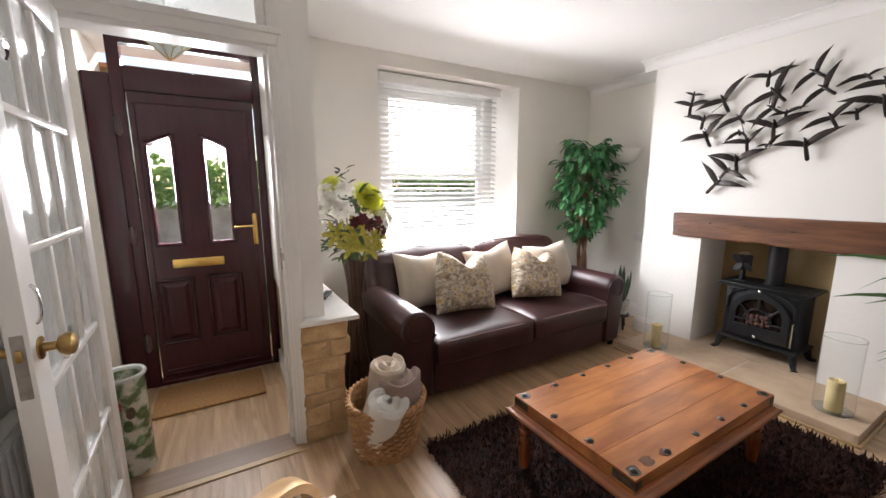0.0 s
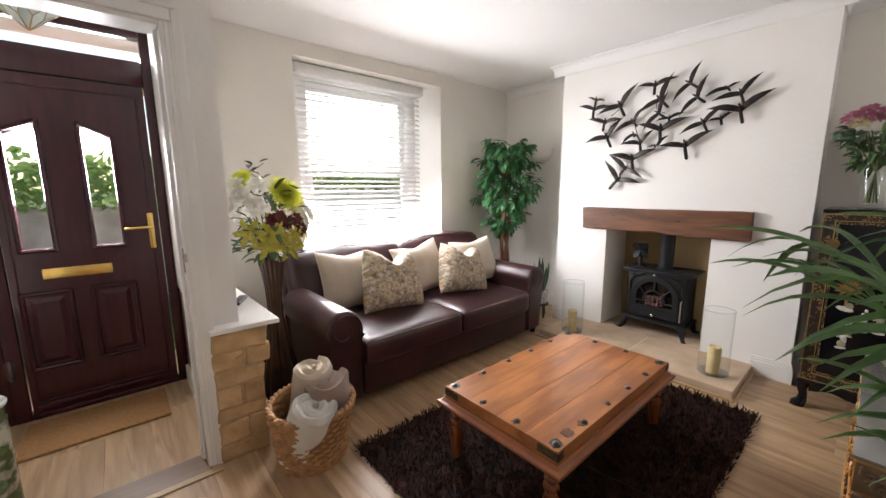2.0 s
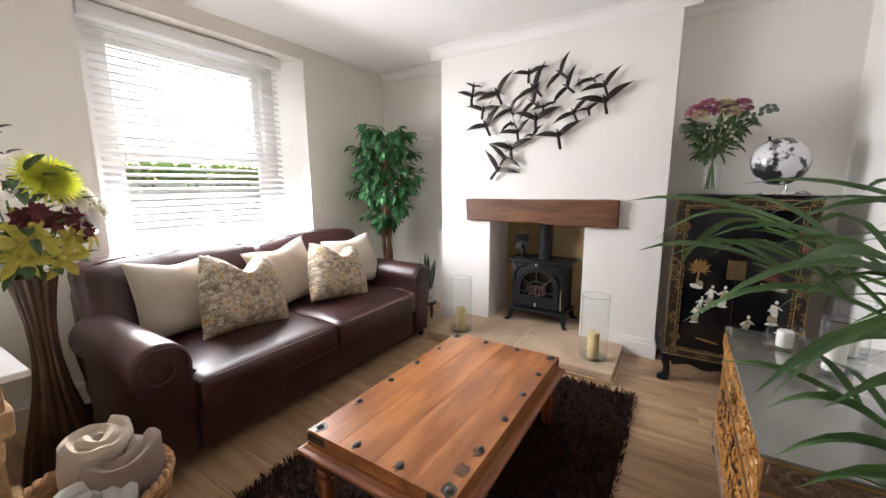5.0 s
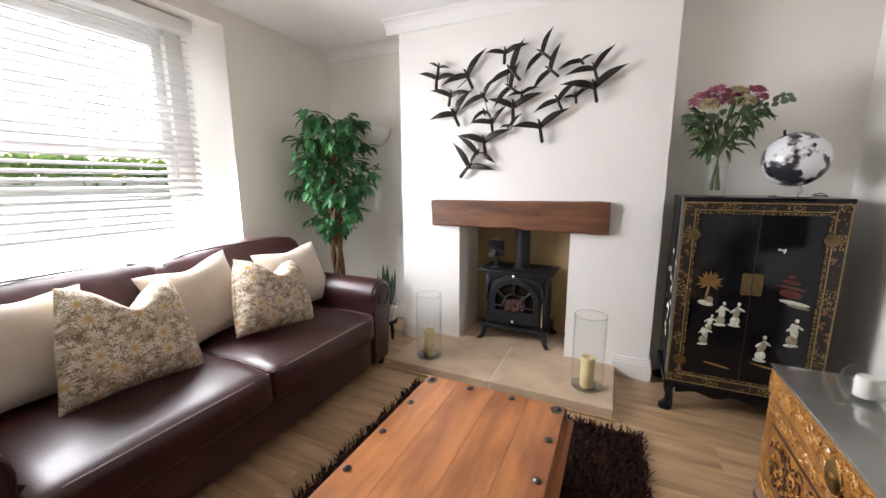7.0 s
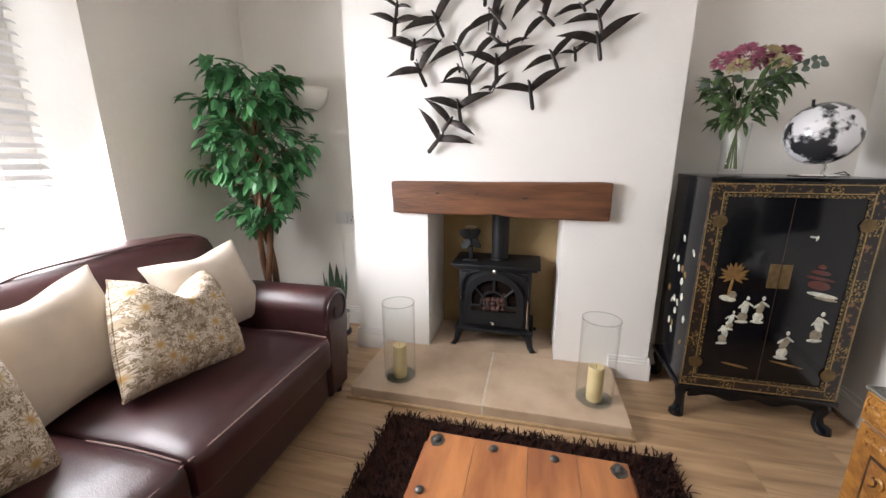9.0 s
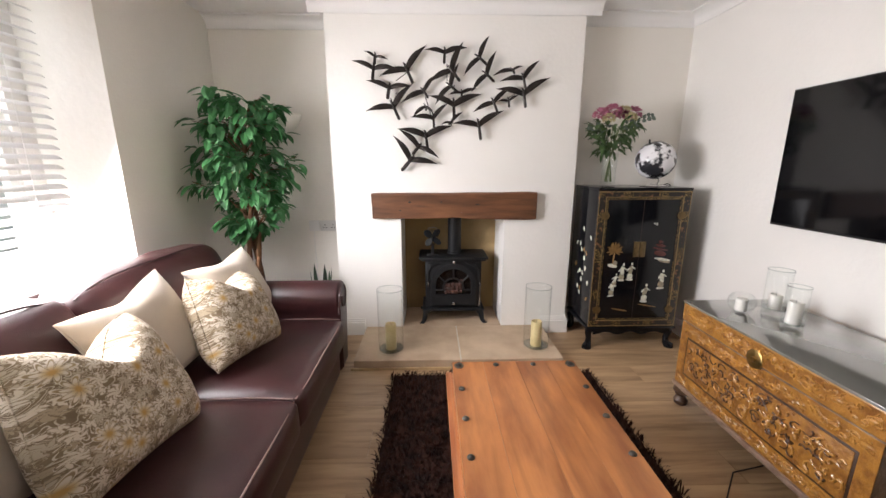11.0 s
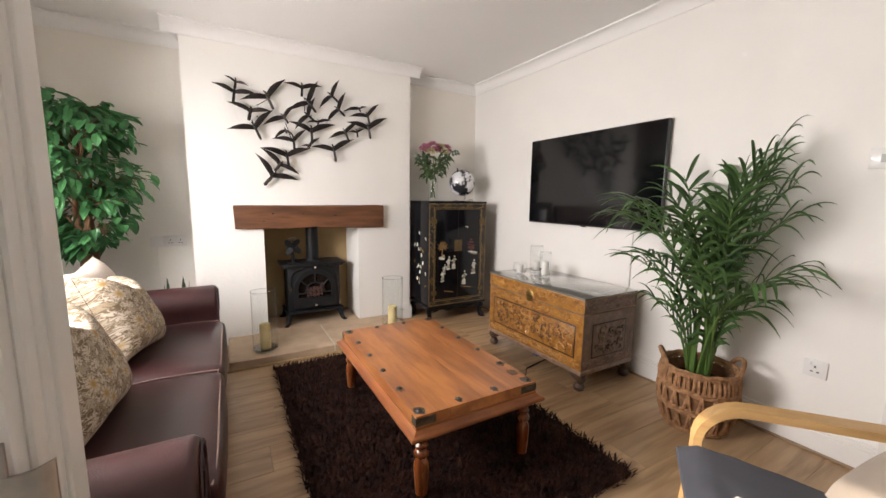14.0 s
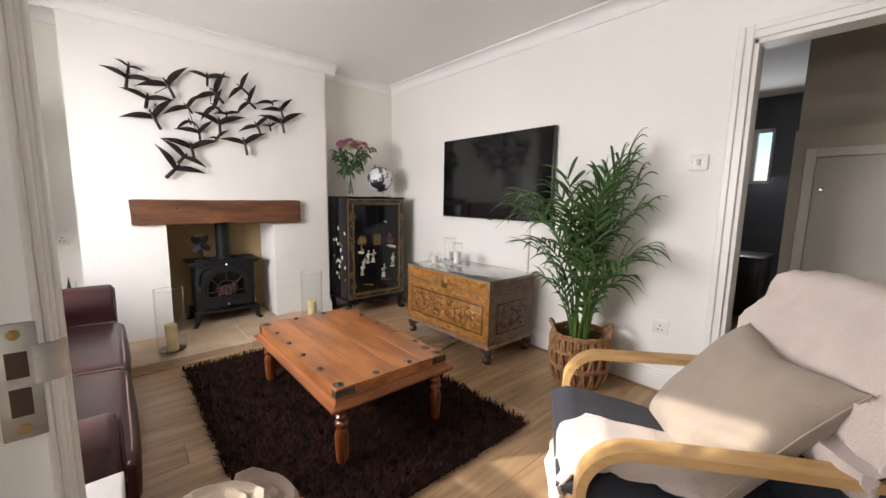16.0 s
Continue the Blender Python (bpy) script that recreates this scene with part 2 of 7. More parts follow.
BEAM = mat("old_oak_beam", (0.21, 0.088, 0.038), 0.50, second=(0.070, 0.026, 0.012), scale=2.4, stretch=(6, 1, 7), bump=0.45, bump_scale=16, cut=(0.3, 0.7))
SHEESHAM = mat("sheesham_wood", (0.44, 0.175, 0.056), 0.33, second=(0.25, 0.084, 0.027), scale=3.0, stretch=(1, 3.6, 3.6), bump=0.08, bump_scale=25, cut=(0.36, 0.62), per_piece=0.12, coat=0.15)
SHEESHAM_DARK = mat("dark_sheesham_edge", (0.36, 0.125, 0.038), 0.34, second=(0.20, 0.060, 0.020), scale=2.6, stretch=(1, 1.5, 12), bump=0.10, bump_scale=30, cut=(0.36, 0.62), coat=0.15)
SHEESHAM_UP = mat("turned_sheesham", (0.32, 0.095, 0.026), 0.27, second=(0.14, 0.036, 0.011), scale=3, stretch=(8, 8, 1), bump=0.05, coat=0.3)
STONE = mat("sandstone_slab", (0.58, 0.44, 0.31), 0.75, second=(0.44, 0.32, 0.215), scale=4.5, bump=0.25, bump_scale=70, per_piece=0.05)
BACKING = mat("ochre_fireboard", (0.42, 0.30, 0.15), 0.85, second=(0.30, 0.21, 0.10), scale=3, bump=0.1)
RUGWOOL = mat("dark_brown_shag", (0.046, 0.018, 0.012), 0.75, second=(0.014, 0.006, 0.005), scale=18)
RUGWOOL.node_tree.nodes["Principled BSDF"].inputs["Specular IOR Level"].default_value = 0.14

grain(SHEESHAM, (0.19, 0.062, 0.022), 2.2, (0.8, 9, 9), (0.48, 0.72), 0.55, 0.9)
grain(SHEESHAM_UP, (0.07, 0.020, 0.008), 2.5, (9, 9, 1.2), (0.48, 0.66), 0.7)
grain(BEAM, (0.045, 0.016, 0.008), 2.0, (12, 1.0, 12), (0.50, 0.70), 0.5, 1.2)
grain(PLANK, (0.20, 0.115, 0.055), 1.6, (16, 1.1, 1), (0.52, 0.70), 0.6, 0.8)

# ---- the large structure ----
CEILING, X0, Y0, YW, XB, XA, XC = 2.39, -0.25, 0.72, 4.32, 3.75, 4.08, 3.95

floor_base = setting("floor", boxes((-0.7, 4.6, -3.4, 5.0, -0.12, -0.012)), PLANK, "wide oak laminate floor boards running across the room", "floor")
bm = boxes((X0 - 0.15, 4.4, -3.4, 4.9, CEILING, CEILING + 0.15))
setting("ceiling", bm, CEIL, "plain white painted ceiling", "ceiling")

# window wall with window and door openings
WX0, WX1, WZ0, WZ1 = 1.607, 3.058, 0.79, 2.28
DX0, DX1, DZ1 = -0.18, 0.775, 2.23
wall = boxes((X0 - 0.15, DX0, YW, 4.85, 0, CEILING), (DX0, DX1, YW, 4.85, DZ1, CEILING), (DX1, WX0, YW, 4.85, 0, CEILING),
             (WX0, WX1, YW, 4.85, 0, WZ0), (WX0, WX1, YW, 4.85, WZ1, CEILING), (WX1, 4.4, YW, 4.85, 0, CEILING))
setting("wall_north", wall, WALL, "pale cream painted wall with a deep window reveal", "wall")
bm = bmesh.new()
for x_in, x_out in ((WX0, 1.665), (WX1, 2.965)):
    extrude(bm, [(x_in, YW + 0.002), (x_out, 4.62), (x_out, 4.80), (x_in + (0.002 if x_in < 2 else -0.002), 4.80)], "z", WZ0, WZ1)
setting("trim_window_reveal", bm, WALL_WHITE, "white splayed plaster reveal of the window", "window reveal")
setting("window_sill", boxes((WX0 - 0.04, WX1 + 0.04, 4.29, 4.80, WZ0 - 0.03, WZ0 + 0.012), bevel=0.006), GLOSS, "white painted inner window sill", "window sill")
# east side: alcoves and chimney breast
setting("wall_east_alcove", boxes((XA, 4.4, 3.375, YW, 0, CEILING)), WALL, "cream painted alcove wall beside the chimney breast", "wall")
setting("wall_east_recess", boxes((XC, 4.4, Y0 - 0.1, 1.60, 0, CEILING)), WALL, "cream painted alcove wall behind the lacquer cabinet", "wall")
FY0, FY1, FZ = 2.112, 2.892, 0.96
breast = boxes((XB, 4.4, 1.60, FY0, 0, CEILING), (XB, 4.4, FY1, 3.375, 0, CEILING), (XB, 4.4, FY0, FY1, FZ, CEILING))
setting("wall_chimney_breast", breast, WALL_WHITE, "white painted chimney breast with a fireplace opening", "chimney breast")
setting("wall_fireplace_back", boxes((4.16, 4.38, FY0 - 0.01, FY1 + 0.01, 0, FZ)), BACKING, "ochre fireboard at the back of the fireplace", "fireplace back")
# television wall with the doorway to the hall
HX0, HX1, HZ = -0.11, 0.70, 1.975
wall = boxes((X0 - 0.15, HX0, 0.60, Y0, 0, CEILING), (HX1, 4.4, 0.60, Y0, 0, CEILING), (HX0, HX1, 0.60, Y0, HZ, CEILING))
setting("wall_south", wall, WALL_WHITE, "off-white painted wall with a doorway to the hall", "wall")
setting("wall_west", boxes((X0 - 0.15, X0, -3.4, 4.9, 0, CEILING)), WALL, "pale cream painted wall", "wall")

# architrave round the hall doorway
bm = bmesh.new()
for x0, x1, s in ((HX0 - 0.065, HX0, -1), (HX1, HX1 + 0.065, 1)):
    box(bm, x0, x1, Y0 - 0.001, Y0 + 0.016, 0, HZ + 0.065, 0.004)
    box(bm, x0 + (0.035 if s > 0 else 0.0), x1 - (0.0 if s > 0 else 0.035), Y0 + 0.014, Y0 + 0.026, 0, HZ + 0.065, 0.005)
box(bm, HX0, HX1, Y0 - 0.001, Y0 + 0.016, HZ, HZ + 0.065, 0.004)
box(bm, HX0, HX1, Y0 + 0.014, Y0 + 0.026, HZ + 0.035, HZ + 0.065, 0.005)
for x0, x1 in ((HX0 - 0.001, HX0 + 0.022), (HX1 - 0.022, HX1 + 0.001)):
    box(bm, x0, x1, 0.595, Y0, 0, HZ, 0.003)
box(bm, HX0, HX1, 0.595, Y0, HZ - 0.022, HZ + 0.001, 0.003)
setting("trim_hall_doorway", bm, GLOSS, "white moulded architrave round the hall doorway", "architrave")

# coving
def coving(bm, path, inward):
    """A concave cove along a straight run from a to b; inward points into the room."""
    (ax, ay), (bx, by) = path
    prof = [(0.0, -0.086), (0.009, -0.086), (0.010, -0.079)] + [(0.010 + 0.062 * (1 - math.cos(radians(10 * i))), -0.079 + 0.066 * math.sin(radians(10 * i))) for i in range(10)] + [(0.080, -0.011), (0.080, 0.0), (0.0, 0.0)]
    ends = []
    for x, y in ((ax, ay), (bx, by)):
        ends.append([bm.verts.new((x + inward[0] * d, y + inward[1] * d, CEILING - 0.001 + z)) for d, z in prof])
    n = len(prof)
    for i in range(n):
        bm.faces.new((ends[0][i], ends[1][i], ends[1][(i + 1) % n], ends[0][(i + 1) % n]))
    bm.faces.new(ends[0]); bm.faces.new(ends[1][::-1])


bm = bmesh.new()
for path, inward in ((((XB, 1.50), (XB, 3.475)), (-1, 0)), (((XB, 1.60), (XC, 1.60)), (0, -1)), (((XB, 3.375), (XA, 3.375)), (0, 1)),
                     (((XC, Y0), (XC, 1.60)), (-1, 0)), (((XA, 3.375), (XA, YW)), (-1, 0)), (((X0, Y0), (XC, Y0)), (0, 1))):
    coving(bm, path, inward)
setting("trim_coving", bm, CEIL, "white plaster coving between wall and ceiling", "coving", True)

# skirting boards
def skirting(bm, x0, y0, x1, y1, out):
    for d, z0, z1 in ((0.019, 0.0, 0.105), (0.014, 0.105, 0.122), (0.010, 0.122, 0.138)):
        if x0 == x1:
            box(bm, *sorted((x0, x0 + out * d)), min(y0, y1), max(y0, y1), z0, z1, 0.003)
        else:
            box(bm, min(x0, x1), max(x0, x1), *sorted((y0, y0 + out * d)), z0, z1, 0.003)


bm = bmesh.new()
skirting(bm, HX1 + 0.066, Y0, XC, Y0, 1)
skirting(bm, XC, Y0, XC, 1.60, -1)
skirting(bm, XB - 0.02, 1.60, XC, 1.60, -1)
skirting(bm, XB, 1.60, XB, 1.81, -1)
skirting(bm, XB, 3.19, XB, 3.375, -1)
skirting(bm, XB - 0.02, 3.375, XA, 3.375, 1)
skirting(bm, XA, 3.375, XA, YW, -1)
skirting(bm, 1.02, YW, XA, YW, -1)
skirting(bm, X0, Y0, X0, 3.15, 1)
setting("baseboard", bm, GLOSS, "white moulded skirting board", "skirting board")
setting("trim_floor_bead", boxes((HX1 + 0.066, XC - 0.02, Y0 + 0.0192, Y0 + 0.033, 0, 0.015), bevel=0.005), mat("oak_bead", (0.30, 0.19, 0.105), 0.45, spread=0.25, scale=4, stretch=(1, 8, 8)), "thin oak bead along the foot of the skirting", "floor bead")

# ---- hall beyond the doorway ----
HALL_GREY = mat("slate_grey_paint", (0.10, 0.105, 0.125), 0.7, spread=0.1, scale=2)
HALL_BEIGE = mat("beige_paint", (0.52, 0.46, 0.37), 0.75, spread=0.06, scale=2)
DARK_UNIT = mat("dark_unit", (0.018, 0.013, 0.012), 0.35, spread=0.3, scale=5)
setting("wall_hall_north", boxes((HX1 + 0.001, 1.75, 0.48, 0.599, 0, CEILING)), HALL_GREY, "slate grey painted wall beyond the doorway", "wall")
setting("wall_hall_east", boxes((1.75, 1.87, -2.60, 0.48, 0, CEILING)), HALL_GREY, "slate grey painted side wall of the hall", "wall")
bm = boxes((0.62, 1.06, -2.72, -2.60, 0, CEILING), (1.26, 1.90, -2.72, -2.60, 0, CEILING), (1.06, 1.26, -2.72, -2.60, 0, 1.40), (1.06, 1.26, -2.72, -2.60, 2.04, CEILING))
setting("wall_hall_south", bm, HALL_GREY, "slate grey painted end wall with a small window", "wall")
bm = boxes((1.06, 1.09, -2.70, -2.63, 1.40, 2.04), (1.22, 1.26, -2.70, -2.63, 1.40, 2.04), (1.09, 1.22, -2.70, -2.63, 1.40, 1.44), (1.09, 1.22, -2.70, -2.63, 2.0, 2.04))
win2 = setting("window_2", bm, GLOSS, "small white framed window at the end of the hall", "window")
setting("wall_stairs", boxes((X0, 0.63, -0.52, -0.40, 0, 1.665), (X0, 0.60, -0.72, -0.60, 0, CEILING), (0.60, 0.64, -2.60, -0.60, 0, CEILING), (X0, 0.60, -0.60, -0.52, 1.64, 1.665)), HALL_BEIGE, "beige painted cupboard wall under the stairs", "wall")
cup = tagged(part("cupboard_door", boxes((-0.12, 0.505, -0.398, -0.375, 0.06, 1.475), bevel=0.004), mat("cupboard_paint", (0.62, 0.58, 0.52), 0.5, spread=0.04)), "plain pale painted cupboard door under the stairs", "cupboard door")
bm = bmesh.new()
lathe(bm, [(0.006, 0.0), (0.006, 0.018), (0.016, 0.022), (0.018, 0.032), (0.010, 0.040)], 16)
part("knob", turned(bm, pose(0.463, -0.376, 1.262, -90, 0, 0)), STEEL, cup, "small round metal knob")
setting("trim_cupboard", boxes((0.508, 0.565, -0.40, -0.382, 0, 1.54), (-0.2, 0.508, -0.40, -0.382, 1.48, 1.54), bevel=0.004), mat("trim_beige", (0.66, 0.62, 0.55), 0.45, spread=0.04), "pale painted frame round the cupboard door", "door frame")
low = thing("sideboard", pose(1.30, -1.75, 0), "low dark wooden sideboard at the end of the hall", "sideboard")
part("body", boxes((-0.42, 0.42, -0.30, 0.30, 0.05, 0.62), bevel=0.006), DARK_UNIT, low)
part("top", boxes((-0.44, 0.44, -0.32, 0.32, 0.62, 0.65), bevel=0.005), DARK_UNIT, low)
for x in (-0.37, 0.37):
    part("foot", boxes((x - 0.03, x + 0.03, -0.26, 0.26, 0, 0.05)), DARK_UNIT, low)

# ---- outside ----
GRASS = mat("lawn", (0.06, 0.11, 0.03), 0.9, second=(0.04, 0.07, 0.02), scale=3, bump=0.4)
LEAFG = translucent(mat("hedge_leaf", (0.24, 0.36, 0.11), 0.5, second=(0.15, 0.25, 0.06), scale=7), 0.45)
GARDEN = mat("garden_stone", (0.46, 0.41, 0.36), 0.85, second=(0.32, 0.28, 0.24), scale=6, bump=0.4, bump_scale=30)
g = boxes((-200, 200, 4.86, 400, -0.30, -0.02), (-200, 200, -400, -3.4, -0.30, -0.02), (-200, -0.72, -3.4, 4.86, -0.30, -0.02), (4.62, 200, -3.4, 4.86, -0.30, -0.02))
setting("ground", g, GRASS, "short green grass around the house", "ground")
setting("garden_wall", boxes((-3.2, 1.35, 7.10, 7.35, -0.02, 1.10), bevel=0.02), GARDEN, "grey stone garden wall under the hedge", "garden wall")
RENDERED = mat("white_render", (0.66, 0.65, 0.62), 0.8, spread=0.08, scale=2, bump=0.3, bump_scale=40)
setting("garden_wall_rendered", boxes((1.35, 6.2, 7.08, 7.35, -0.02, 1.32), bevel=0.02), RENDERED, "white rendered garden wall facing the window", "garden wall")
rs = np.random.RandomState(4)
verts, faces = [], []
for k in range(5200):
    p = Vector((rs.uniform(-3.2, 6.2), rs.uniform(7.0, 7.7), rs.uniform(1.05, 1.66) + 0.08 * math.sin(rs.uniform(0, 6))))
    if p.x > 1.35:
        p.z = 1.25 + (p.z - 1.05) * 0.42
    e = Euler(rs.uniform(-3, 3, 3)).to_matrix()
    w, h = 0.035 * rs.uniform(0.6, 1.3), 0.065 * rs.uniform(0.6, 1.3)
    i = len(verts)
    verts += [tuple(p + e @ Vector(q)) for q in ((0, -h, 0), (w, 0, 0.01), (0, h, 0), (-w, 0, 0.01))]
    faces += [(i, i + 1, i + 2), (i, i + 2, i + 3)]
me = bpy.data.meshes.new("hedge")
me.from_pydata(verts, [], faces)
me.materials.append(LEAFG)
tagged(new("hedge", me), "bright green garden hedge behind the wall", "hedge", "", "stuff")

PINE = mat("orange_pine", (0.50, 0.24, 0.10), 0.5, spread=0.3, scale=3, stretch=(1, 8, 8))
canopy = thing("porch_canopy", pose(0.30, 4.85, 2.14), "orange-stained timber porch canopy outside the front door", "canopy")
for k in range(6):
    part("board", boxes((-0.85, 0.85, 0.002 + 0.15 * k, 0.146 + 0.15 * k, 0.0, 0.03)), PINE, canopy)
part("fascia", boxes((-0.87, 0.87, 0.903, 0.93, -0.02, 0.10)), PINE, canopy)

# ---- vestibule: partition, opening, stone stub ----
setting("wall_vestibule", boxes((0.7515, 0.889, 3.293, YW, 0.664, CEILING)), WALL_WHITE, "white painted partition between porch and room", "wall")
bm = boxes((X0, -0.055, 3.185, 3.285, 0, CEILING))
setting("wall_porch_side", bm, WALL_WHITE, "short white wall beside the porch opening", "wall")
setting("ceiling_porch", boxes((X0, 0.776, 3.29, YW, 2.27, 2.385)), CEIL, "white porch ceiling", "ceiling")
bm = bmesh.new()
box(bm, 0.700, 0.750, 3.256, 3.383, 0, 2.385, 0.004)            # latch jamb
box(bm, 0.686, 0.7005, 3.325, 3.363, 0, 1.93, 0.003)          # stop bead
box(bm, 0.730, 0.781, 3.248, 3.292, 0, 2.0, 0.006)            # architrave, two steps
box(bm, 0.716, 0.740, 3.251, 3.258, 0, 1.96, 0.004)
box(bm, 0.742, 0.772, 3.2445, 3.250, 0, 1.99, 0.002)
box(bm, -0.055, -0.02, 3.253, 3.383, 0, 2.385, 0.004)          # hinge jamb
box(bm, -0.02, 0.700, 3.253, 3.383, 1.925, 1.995, 0.004)       # head
box(bm, -0.09, 0.742, 3.243, 3.270, 1.945, 2.01, 0.006)
box(bm, -0.09, 0.760, 3.235, 3.247, 1.99, 2.02, 0.006)
box(bm, -0.02, 0.700, 3.263, 3.363, 2.345, 2.385, 0.004)
box(bm, 0.665, 0.6995, 3.283, 3.313, 2.0, 2.345, 0.003)
setting("door_frame_porch", bm, GLOSS, "white gloss door frame of the porch opening", "door frame")
fan = setting("window_fanlight", boxes((-0.02, 0.665, 3.299, 3.303, 2.0, 2.345)), PANE, "clear glass fanlight over the porch opening", "fanlight")
fan.visible_shadow = False
plate = thing("strike_plate", pose(0.6985, 3.272, 0.992), "worn steel strike plate on the door jamb", "strike plate")
part("plate", boxes((-0.003, 0.0, -0.014, 0.014, -0.056, 0.052), bevel=0.001), STEEL, plate)
for z0, z1 in ((-0.034, -0.008), (0.002, 0.026)):
    part("keep_hole", boxes((-0.0036, -0.001, -0.007, 0.007, z0, z1)), GROOVE, plate)
bm = bmesh.new()
lip = [[bm.verts.new((x + dx, y, z)) for z in (-0.006, 0.030) for dx in (0.0, 0.0025)] for x, y in ((-0.003, -0.010), (-0.004, -0.018), (-0.002, -0.025), (0.006, -0.032))]
for a, b in zip(lip, lip[1:]):
    for i, j in ((0, 1), (1, 3), (3, 2), (2, 0)):
        bm.faces.new((a[i], a[j], b[j], b[i]))
for end in (lip[0], lip[-1]):
    bm.faces.new((end[0], end[1], end[3], end[2]))
part("lip", bm, STEEL, plate)
for z in (-0.046, 0.042):
    bm = bmesh.new()
    lathe(bm, [(0.0045, 0.0), (0.0045, 0.0015), (0.002, 0.002)], 12)
    part("screw", turned(bm, pose(-0.003, 0, z, 0, -90, 0)), OLD_BRASS, plate)

# glazed inner side of the partition
side = thing("glazed_panel", pose(0, 0, 0), "white glazed side panel with small panes in the porch", "glazed panel")
bm = bmesh.new()
for y0, y1 in ((3.39, 3.42), (3.81, 3.85), (4.24, 4.315)):
    box(bm, 0.760, 0.799, y0, y1, 0, 2.26, 0.004)
for z0, z1 in ((0.0, 0.86), (1.26, 1.285), (1.64, 1.665), (1.98, 2.26)):
    box(bm, 0.764, 0.799, 3.42, 4.24, z0, z1, 0.004)
part("frame", bm, GLOSS, side)
MIRROR = mat("leaded_mirror_glass", (0.72, 0.76, 0.74), 0.08, metal=0.85, spread=0.04)
for y0, y1 in ((3.42, 3.81), (3.85, 4.24)):
    for z0, z1 in ((0.86, 1.26), (1.285, 1.64), (1.665, 1.98)):
        part("pane", boxes((0.785, 0.789, y0, y1, z0, z1)), MIRROR, side)
setting("baseboard_porch", boxes((0.742, 0.761, 3.39, 4.30, 0, 0.12), bevel=0.004), GLOSS, "white skirting board in the porch", "skirting board")
setting("trim_threshold", boxes((-0.055, 0.75, 3.19, 3.226, -0.004, 0.008), bevel=0.003), mat("pine_strip", (0.52, 0.36, 0.19), 0.4, spread=0.2, scale=3, stretch=(1, 9, 9)), "narrow pale wooden threshold strip", "threshold")
setting("trim_threshold_board", boxes((-0.055, 0.698, 3.227, 3.375, -0.004, 0.006), bevel=0.002), mat("oak_board", (0.25, 0.165, 0.10), 0.4, second=(0.19, 0.12, 0.07), scale=2, stretch=(1, 9, 9)), "darker oak board in the porch threshold", "threshold")

# stone stub wall with a white ledge
STUB = mat("yellow_sandstone", (0.64, 0.44, 0.235), 0.85, second=(0.46, 0.295, 0.14), scale=11, bump=0.9, bump_scale=30, per_piece=0.12)
MORTAR = mat("pale_mortar", (0.50, 0.35, 0.19), 0.95, spread=0.25, scale=25, bump=0.6, bump_scale=90)
stub = setting("wall_stone_stub", boxes((0.76, 0.966, 3.2405, 4.31, 0, 0.640)), MORTAR, "low rough sandstone wall with pale mortar joints", "stone wall")
rs = np.random.RandomState(11)


def stone(x0, x1, y0, y1, z0, z1):
    bm = bmesh.new()
    def ragged(p):
        n = noise.noise_vector(Vector((p.x * 9 + x0 * 31, p.y * 9 + z0 * 17, p.z * 12 + y0 * 13)))
        return p + n * 0.009
    soft_box(bm, ((x0 + x1) / 2, (y0 + y1) / 2, (z0 + z1) / 2), ((x1 - x0) / 2, (y1 - y0) / 2, (z1 - z0) / 2), 0.009, 4, ragged)
    part("stone", bm, STUB, stub)


courses = (0.0, 0.085, 0.20, 0.265, 0.375, 0.455, 0.545, 0.64)
for i, (z0, z1) in enumerate(zip(courses, courses[1:])):
    end = 0.975 + rs.uniform(-0.015, 0.03)
    cut = 0.87 + rs.uniform(-0.035, 0.035) if i % 2 else 0.80
    if cut > 0.81:
        stone(0.755, cut - 0.004, 3.237, 3.38, z0 + 0.004, z1 - 0.004)
        stone(cut + 0.004, end, 3.235, 3.42, z0 + 0.004, z1 - 0.004)
    else:
        stone(0.755, end, 3.235, 3.42, z0 + 0.004, z1 - 0.004)
    y = 3.43
    while y < 4.25:
        ln = rs.uniform(0.14, 0.30)
        stone(0.86, 0.965 + rs.uniform(-0.01, 0.02), y, min(4.30, y + ln), z0 + 0.004, z1 - 0.004)
        y += ln + 0.008
bm = bmesh.new()
extrude(bm, [(0.752, 3.222), (1.052, 3.216), (1.028, 4.315), (0.80, 4.315), (0.80, 3.385), (0.752, 3.385)], "z", 0.640, 0.664, 0.004)
setting("trim_ledge", bm, GLOSS, "white painted ledge on the stone wall", "ledge")

# ---- front door ----
DY = 4.335
door = new("door_1")
tagged(door, "dark rosewood front door with two slim glazed lights", "front door", "", "structure")
bm = bmesh.new()
box(bm, -0.175, -0.048, DY, DY + 0.07, 0.0, 1.995, 0.006)
box(bm, -0.048, 0.015, DY - 0.004, DY + 0.075, 0.0, 2.215, 0.006)
box(bm, 0.705, 0.772, DY - 0.004, DY + 0.075, 0.0, 2.215, 0.006)
box(bm, 0.015, 0.705, DY - 0.004, DY + 0.075, 2.175, 2.215, 0.006)
box(bm, 0.015, 0.705, DY - 0.004, DY + 0.075, 1.905, 2.045, 0.006)
box(bm, 0.015, 0.705, DY - 0.004, DY + 0.075, 0.0, 0.03, 0.006)
part("frame", bm, UPVC_RED, door)
L0, L1, G0, G1 = 0.022, 0.698, 0.972, 1.60
bm = bmesh.new()
